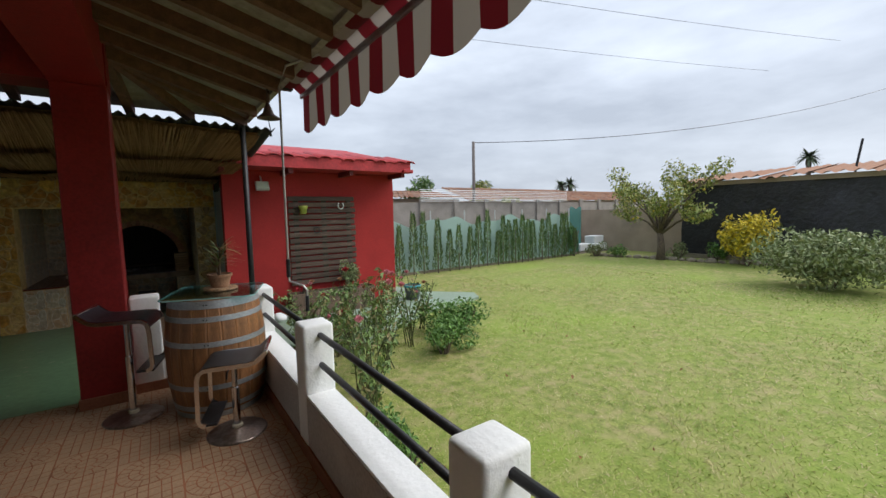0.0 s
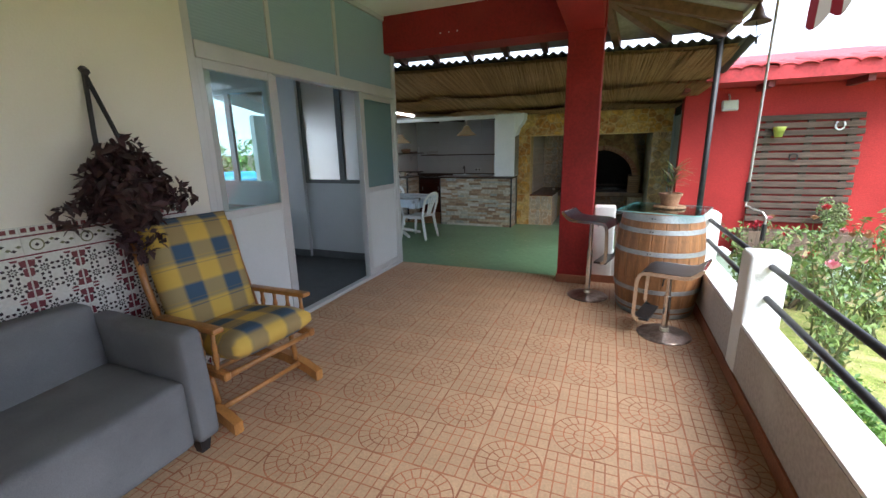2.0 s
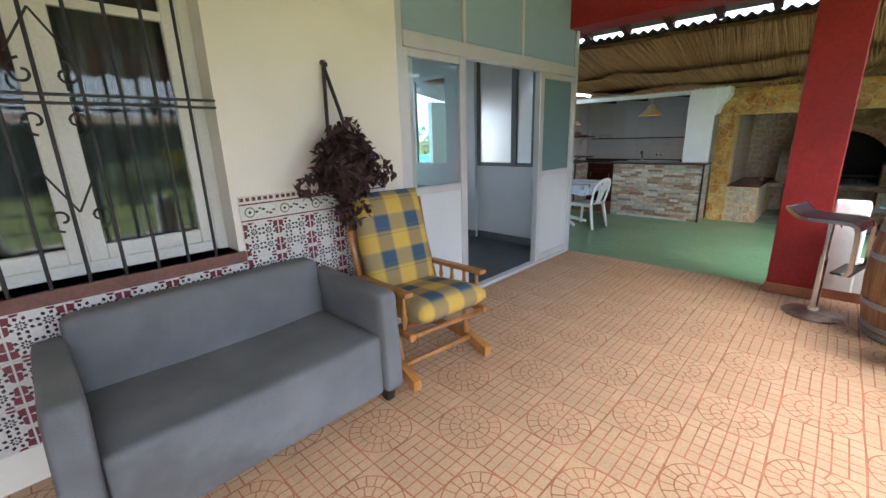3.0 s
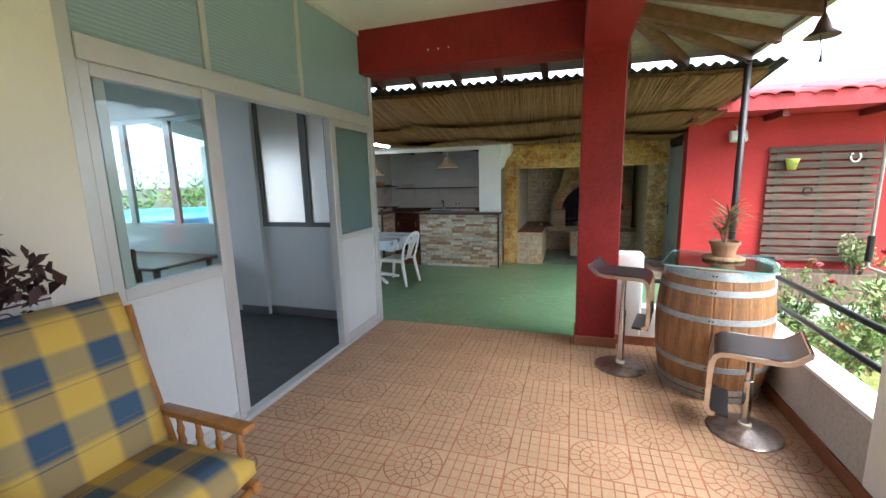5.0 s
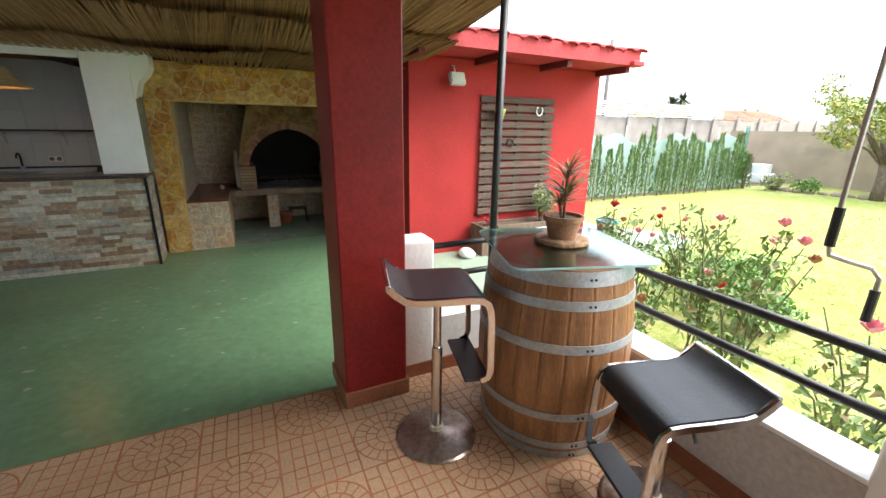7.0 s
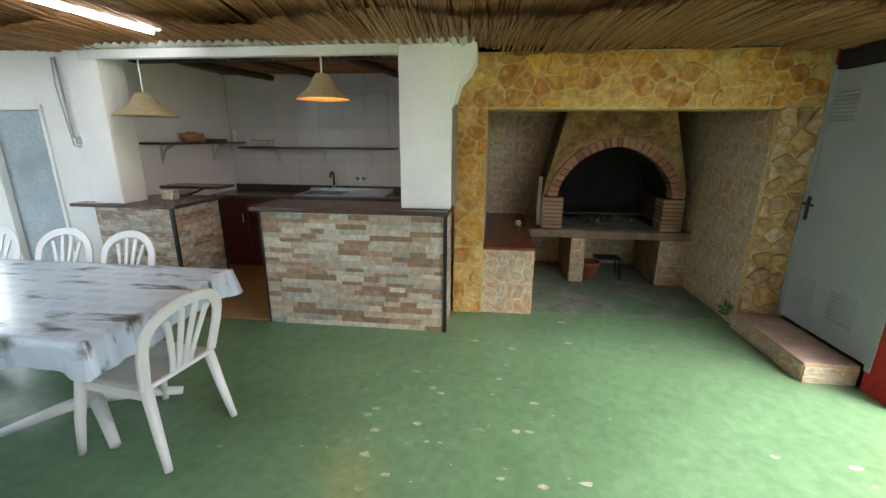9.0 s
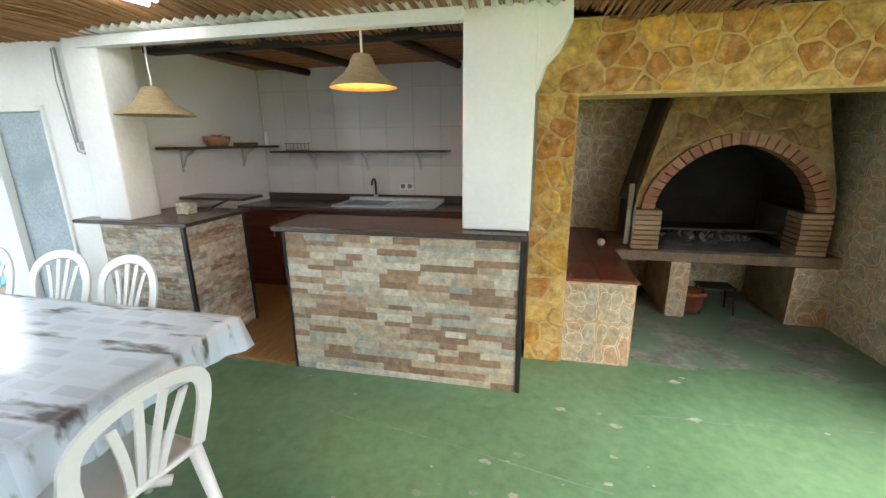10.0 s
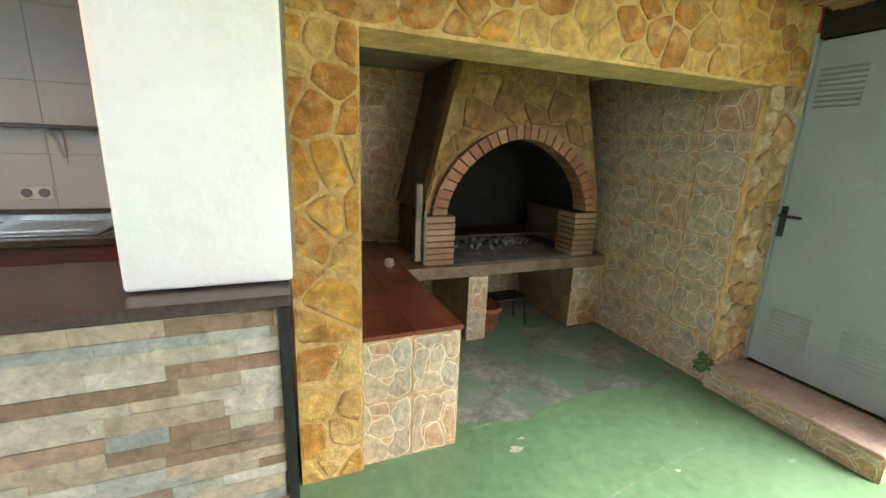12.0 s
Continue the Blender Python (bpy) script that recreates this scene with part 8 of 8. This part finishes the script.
r = random.Random(5)
for k in range(70):
    x, y = 1.9 + 5 * r.random() ** 1.5, r.uniform(-3, 4.8)
    leafspray(dl, (x, y, lawn_height(x, y) + 0.012), (0.02, 0.02, 0.004), 1, 0.05, r)
o = solo("fallen_leaves", dl, WILTP, "dry brown fallen leaves scattered over the lawn", "leaves")
tagged(o, kind="stuff")

# ---- chips and scuffs in the green floor ----
r = random.Random(14)
wp = bmesh.new()
NW = 40
wp.faces.new([wp.verts.new((0.33 + (1.0 + 0.12 * noise.noise((math.cos(6.283 * j / NW) * 3, math.sin(6.283 * j / NW) * 3, 1))) * max(-1.1, min(1.1, 1.5 * math.cos(6.283 * j / NW))), min(10.2, 9.35 + (1.0 + 0.16 * noise.noise((math.cos(6.283 * j / NW) * 4, math.sin(6.283 * j / NW) * 4, 5))) * max(-0.8, min(0.85, 1.2 * math.sin(6.283 * j / NW)))), G + 0.0015)) for j in range(NW)])
part("worn_patch", wp, make("worn_bare_floor", (0.20, 0.215, 0.185), 0.7, var=0.3, scale=5, bump=0.3, bscale=30, stain=(0.14, 0.23, 0.15), stain_at=(0.46, 0.56)), green_floor, "worn grey concrete patch")
for k in range(170):
    x, y = r.uniform(-2.6, 1.5), r.uniform(4.9, 9.2)
    if k < 100:
        x, y = -0.95 + r.gauss(0, 0.5), 6.8 + r.gauss(0, 0.6)
    if x < -0.8 and y > 7.9 or y > 9.3:
        continue
    b = bmesh.new()
    n, rad = 9, 0.004 + 0.019 * r.random() ** 2.4
    b.faces.new([b.verts.new((x + rad * r.uniform(0.5, 1.3) * 1.7 * math.cos(2 * math.pi * j / n), y + rad * r.uniform(0.5, 1.3) * math.sin(2 * math.pi * j / n), G + 0.0012)) for j in range(n)])
    part("chip", b, CHIP if k % 3 else SCUFF, green_floor)
for x0, y0, x1, y1 in ((-0.9, 5.9, 0.6, 6.2), (0.2, 6.15, 1.2, 6.35), (-0.4, 7.9, 0.9, 8.0), (-0.5, 8.5, 0.7, 8.62), (-2.2, 7.6, -0.6, 7.3)):
    b = bmesh.new()
    pts = []
    for j in range(13):
        t = j / 12
        pts.append((x0 + (x1 - x0) * t, y0 + (y1 - y0) * t + 0.03 * noise.noise((t * 4, x0, 0)), 0.0028 * r.uniform(0.2, 2.2)))
    up = [b.verts.new((p[0], p[1] + p[2], G + 0.001)) for p in pts]
    dn = [b.verts.new((p[0], p[1] - p[2], G + 0.001)) for p in pts]
    for j in range(12):
        b.faces.new((dn[j], dn[j + 1], up[j + 1], up[j]))
    part("scuff", b, SCUFF, green_floor)

# ---- patterned dado tiles ----
TW = make("dado_white_glaze", (0.62, 0.60, 0.58), 0.2, var=0.04, scale=20)
TD = make("dado_dark_glaze", (0.035, 0.022, 0.03), 0.25, var=0.1, scale=20)
TR = make("dado_maroon_glaze", (0.16, 0.035, 0.05), 0.25, var=0.1, scale=20)
TO = make("dado_olive_glaze", (0.16, 0.15, 0.09), 0.25, var=0.1, scale=20)


def flat(b, poly, mi, off=0.0075):
    f = b.faces.new([b.verts.new((off, p[0], p[1])) for p in poly])
    f.material_index = mi


DT = 0.21
b = bmesh.new()
box(b, 0, 0.006, 0.001, DT - 0.001, 0.001, DT - 0.001)
c = DT / 2
for fx, fy in ((c - 0.044, c - 0.044), (c + 0.044, c - 0.044), (c + 0.044, c + 0.044), (c - 0.044, c + 0.044)):
    for k in range(8):
        a = math.pi / 4 * k
        for r0, r1, w, turn in ((0.007, 0.023, 0.36, 0), (0.025, 0.046, 0.24, math.pi / 8)):
            flat(b, [(fx + rr_ * math.cos(a + turn + q_), fy + rr_ * math.sin(a + turn + q_)) for rr_, q_ in ((r0, 0), ((r0 + r1) / 2, w), (r1, 0), ((r0 + r1) / 2, -w))], 1)
    flat(b, [(fx + 0.004 * math.cos(math.pi / 4 * k), fy + 0.004 * math.sin(math.pi / 4 * k)) for k in range(8)], 1)
for sx in (0, 1):
    for sy in (0, 1):
        px, py = (0.004 if sx == 0 else DT - 0.004), (0.004 if sy == 0 else DT - 0.004)
        dx, dy = (1 if sx == 0 else -1), (1 if sy == 0 else -1)
        flat(b, [(px, py + 0.006 * dy), (px + 0.028 * dx, py + 0.010 * dy), (px + 0.024 * dx, py + 0.038 * dy), (px, py + 0.044 * dy)], 2)
        flat(b, [(px, py + 0.046 * dy), (px + 0.018 * dx, py + 0.050 * dy), (px + 0.016 * dx, py + 0.084 * dy), (px, py + 0.092 * dy)], 2)
        flat(b, [(px + 0.028 * dx, py), (px + 0.032 * dx, py + 0.012 * dy), (px + 0.054 * dx, py + 0.010 * dy), (px + 0.060 * dx, py)], 2)
dado = bpy.data.meshes.new("dado_tile")
b.to_mesh(dado)
b.free()
for m_ in (TW, TD, TR):
    dado.materials.append(m_)
b = bmesh.new()
box(b, 0, 0.006, 0.001, DT - 0.001, 0.001, 0.109)
for y0, y1, mi in ((0.004, 0.012, 2), (0.098, 0.106, 2)):
    flat(b, [(0.001, y0), (DT - 0.001, y0), (DT - 0.001, y1), (0.001, y1)], mi)
for k in range(12):
    a0_, a1_ = 2 * math.pi * k / 12, 2 * math.pi * (k + 1) / 12
    flat(b, [(0.055 + rr_ * math.cos(a), 0.055 + rr_ * math.sin(a)) for rr_, a in ((0.024, a0_), (0.031, a0_), (0.031, a1_), (0.024, a1_))], 3)
flat(b, [(0.055 + 0.010 * math.cos(k), 0.055 + 0.010 * math.sin(k)) for k in (0, 1.57, 3.14, 4.71)], 1)
for k in range(6):
    t = k / 5
    yy = 0.095 + 0.10 * t
    zz = 0.055 + 0.018 * math.sin(t * 6.28)
    flat(b, [(yy, zz - 0.008), (yy + 0.013, zz), (yy, zz + 0.008), (yy - 0.013, zz)], 3 if k % 2 else 1)
frieze = bpy.data.meshes.new("frieze_tile")
b.to_mesh(frieze)
b.free()
for m_ in (TW, TD, TR, TO):
    frieze.materials.append(m_)
b = bmesh.new()
box(b, 0, 0.009, 0.001, DT - 0.001, 0.001, 0.036)
for k in range(6):
    flat(b, [(0.006 + 0.034 * k, 0.008), (0.028 + 0.034 * k, 0.008), (0.028 + 0.034 * k, 0.029), (0.006 + 0.034 * k, 0.029)], 2, 0.0098)
edge = bpy.data.meshes.new("edge_tile")
b.to_mesh(edge)
b.free()
for m_ in (TW, TD, TR):
    edge.materials.append(m_)


def dado_tile(name, me, y, z):
    o = new(name, me)
    o.location = (XH + 0.001, y, z)
    o.parent = wall_house


y = WY1 + 0.035
while y < 1.88 - 0.9 * DT:
    dado_tile("tile", edge, y, 1.148)
    dado_tile("tile", frieze, y, 1.036)
    for k in range(5):
        dado_tile("tile", dado, y, 0.825 - DT * k)
    y += DT
y = WY1 - 0.14
while y > -2.9:
    for k in range(3):
        dado_tile("tile", dado, y, 0.600 - DT * k)
    y -= DT

# ---- terrace tiles: circles and small squares ----
TT = 0.333


def tile_piece(b, poly, h=0.006):
    n = len(poly)
    cx_ = sum(p[0] for p in poly) / n
    cy_ = sum(p[1] for p in poly) / n
    lo = [b.verts.new((p[0], p[1], -0.0014)) for p in poly]
    hi = [b.verts.new((cx_ + (p[0] - cx_) * 0.985, cy_ + (p[1] - cy_) * 0.985, 0.0)) for p in poly]
    for i in range(n):
        b.faces.new((lo[i], lo[(i + 1) % n], hi[(i + 1) % n], hi[i]))
    b.faces.new(hi)


g_ = 0.0036
b = bmesh.new()
c = TT / 2
for r0, r1, n in ((0.006, 0.049, 4), (0.0565, 0.101, 12), (0.1085, 0.1590, 20)):
    for k in range(n):
        a0_, a1_ = 2 * math.pi * k / n, 2 * math.pi * (k + 1) / n
        e0, e1 = (0.35 if r0 < 0.02 else g_ / r0), g_ / r1
        pts = [(r0, a0_ + e0), (r1, a0_ + e1), (r1, a0_ * 0.67 + a1_ * 0.33), (r1, a0_ * 0.33 + a1_ * 0.67), (r1, a1_ - e1), (r0, a1_ - e0)]
        tile_piece(b, [(c + r_ * math.cos(a), c + r_ * math.sin(a)) for r_, a in pts])
for q in range(4):
    sx_, sy_ = (1 if q in (0, 3) else -1), (1 if q in (0, 1) else -1)
    lim_ = c - g_
    arc = [(min(lim_, 0.1668 * math.cos(t)), min(lim_, 0.1668 * math.sin(t))) for t in (0.30, 0.46, 0.62, 0.785, 0.95, 1.11, 1.27)]
    tile_piece(b, [(c + sx_ * p[0], c + sy_ * p[1]) for p in [(lim_, lim_)] + arc[::-1]])
circle_tile = mesh_of(b, "circle_tile")
circle_tile.materials.append(TERRA)
square_tiles = []
for k in range(3):
    b = bmesh.new()
    rq = random.Random(50 + k)
    cols = [0] + sorted(TT * (i_ + rq.uniform(-0.10, 0.10)) / 6 for i_ in range(1, 6)) + [TT]
    rows_q = [0] + sorted(TT * (i_ + rq.uniform(-0.10, 0.10)) / 5 for i_ in range(1, 5)) + [TT]
    for i_ in range(6):
        j_ = 0
        while j_ < 5:
            span = 2 if j_ < 4 and rq.random() < 0.16 else 1
            x0, x1 = cols[i_] + g_, cols[i_ + 1] - g_
            y0, y1 = rows_q[j_] + g_, rows_q[j_ + span] - g_
            tile_piece(b, [(x0, y0), (x1, y0), (x1, y1), (x0, y1)])
            j_ += span
    me_ = mesh_of(b, "square_tile")
    me_.materials.append(TERRA)
    square_tiles.append(me_)
r = random.Random(2)
i = 0
y = 4.695 - TT
while y > -2.2:
    x = 1.585 - TT
    j = 0
    while x > XH - TT + 0.05:
        o = new("tile", circle_tile if (i + j) % 2 == 0 else square_tiles[r.randrange(3)])
        o.location = (max(x, XH), y, 0.0003 * r.random())
        if x < XH:
            o.scale = ((x + TT - XH) / TT, 1, 1)
        o.parent = terrace_floor
        x -= TT
        j += 1
    y -= TT
    i += 1
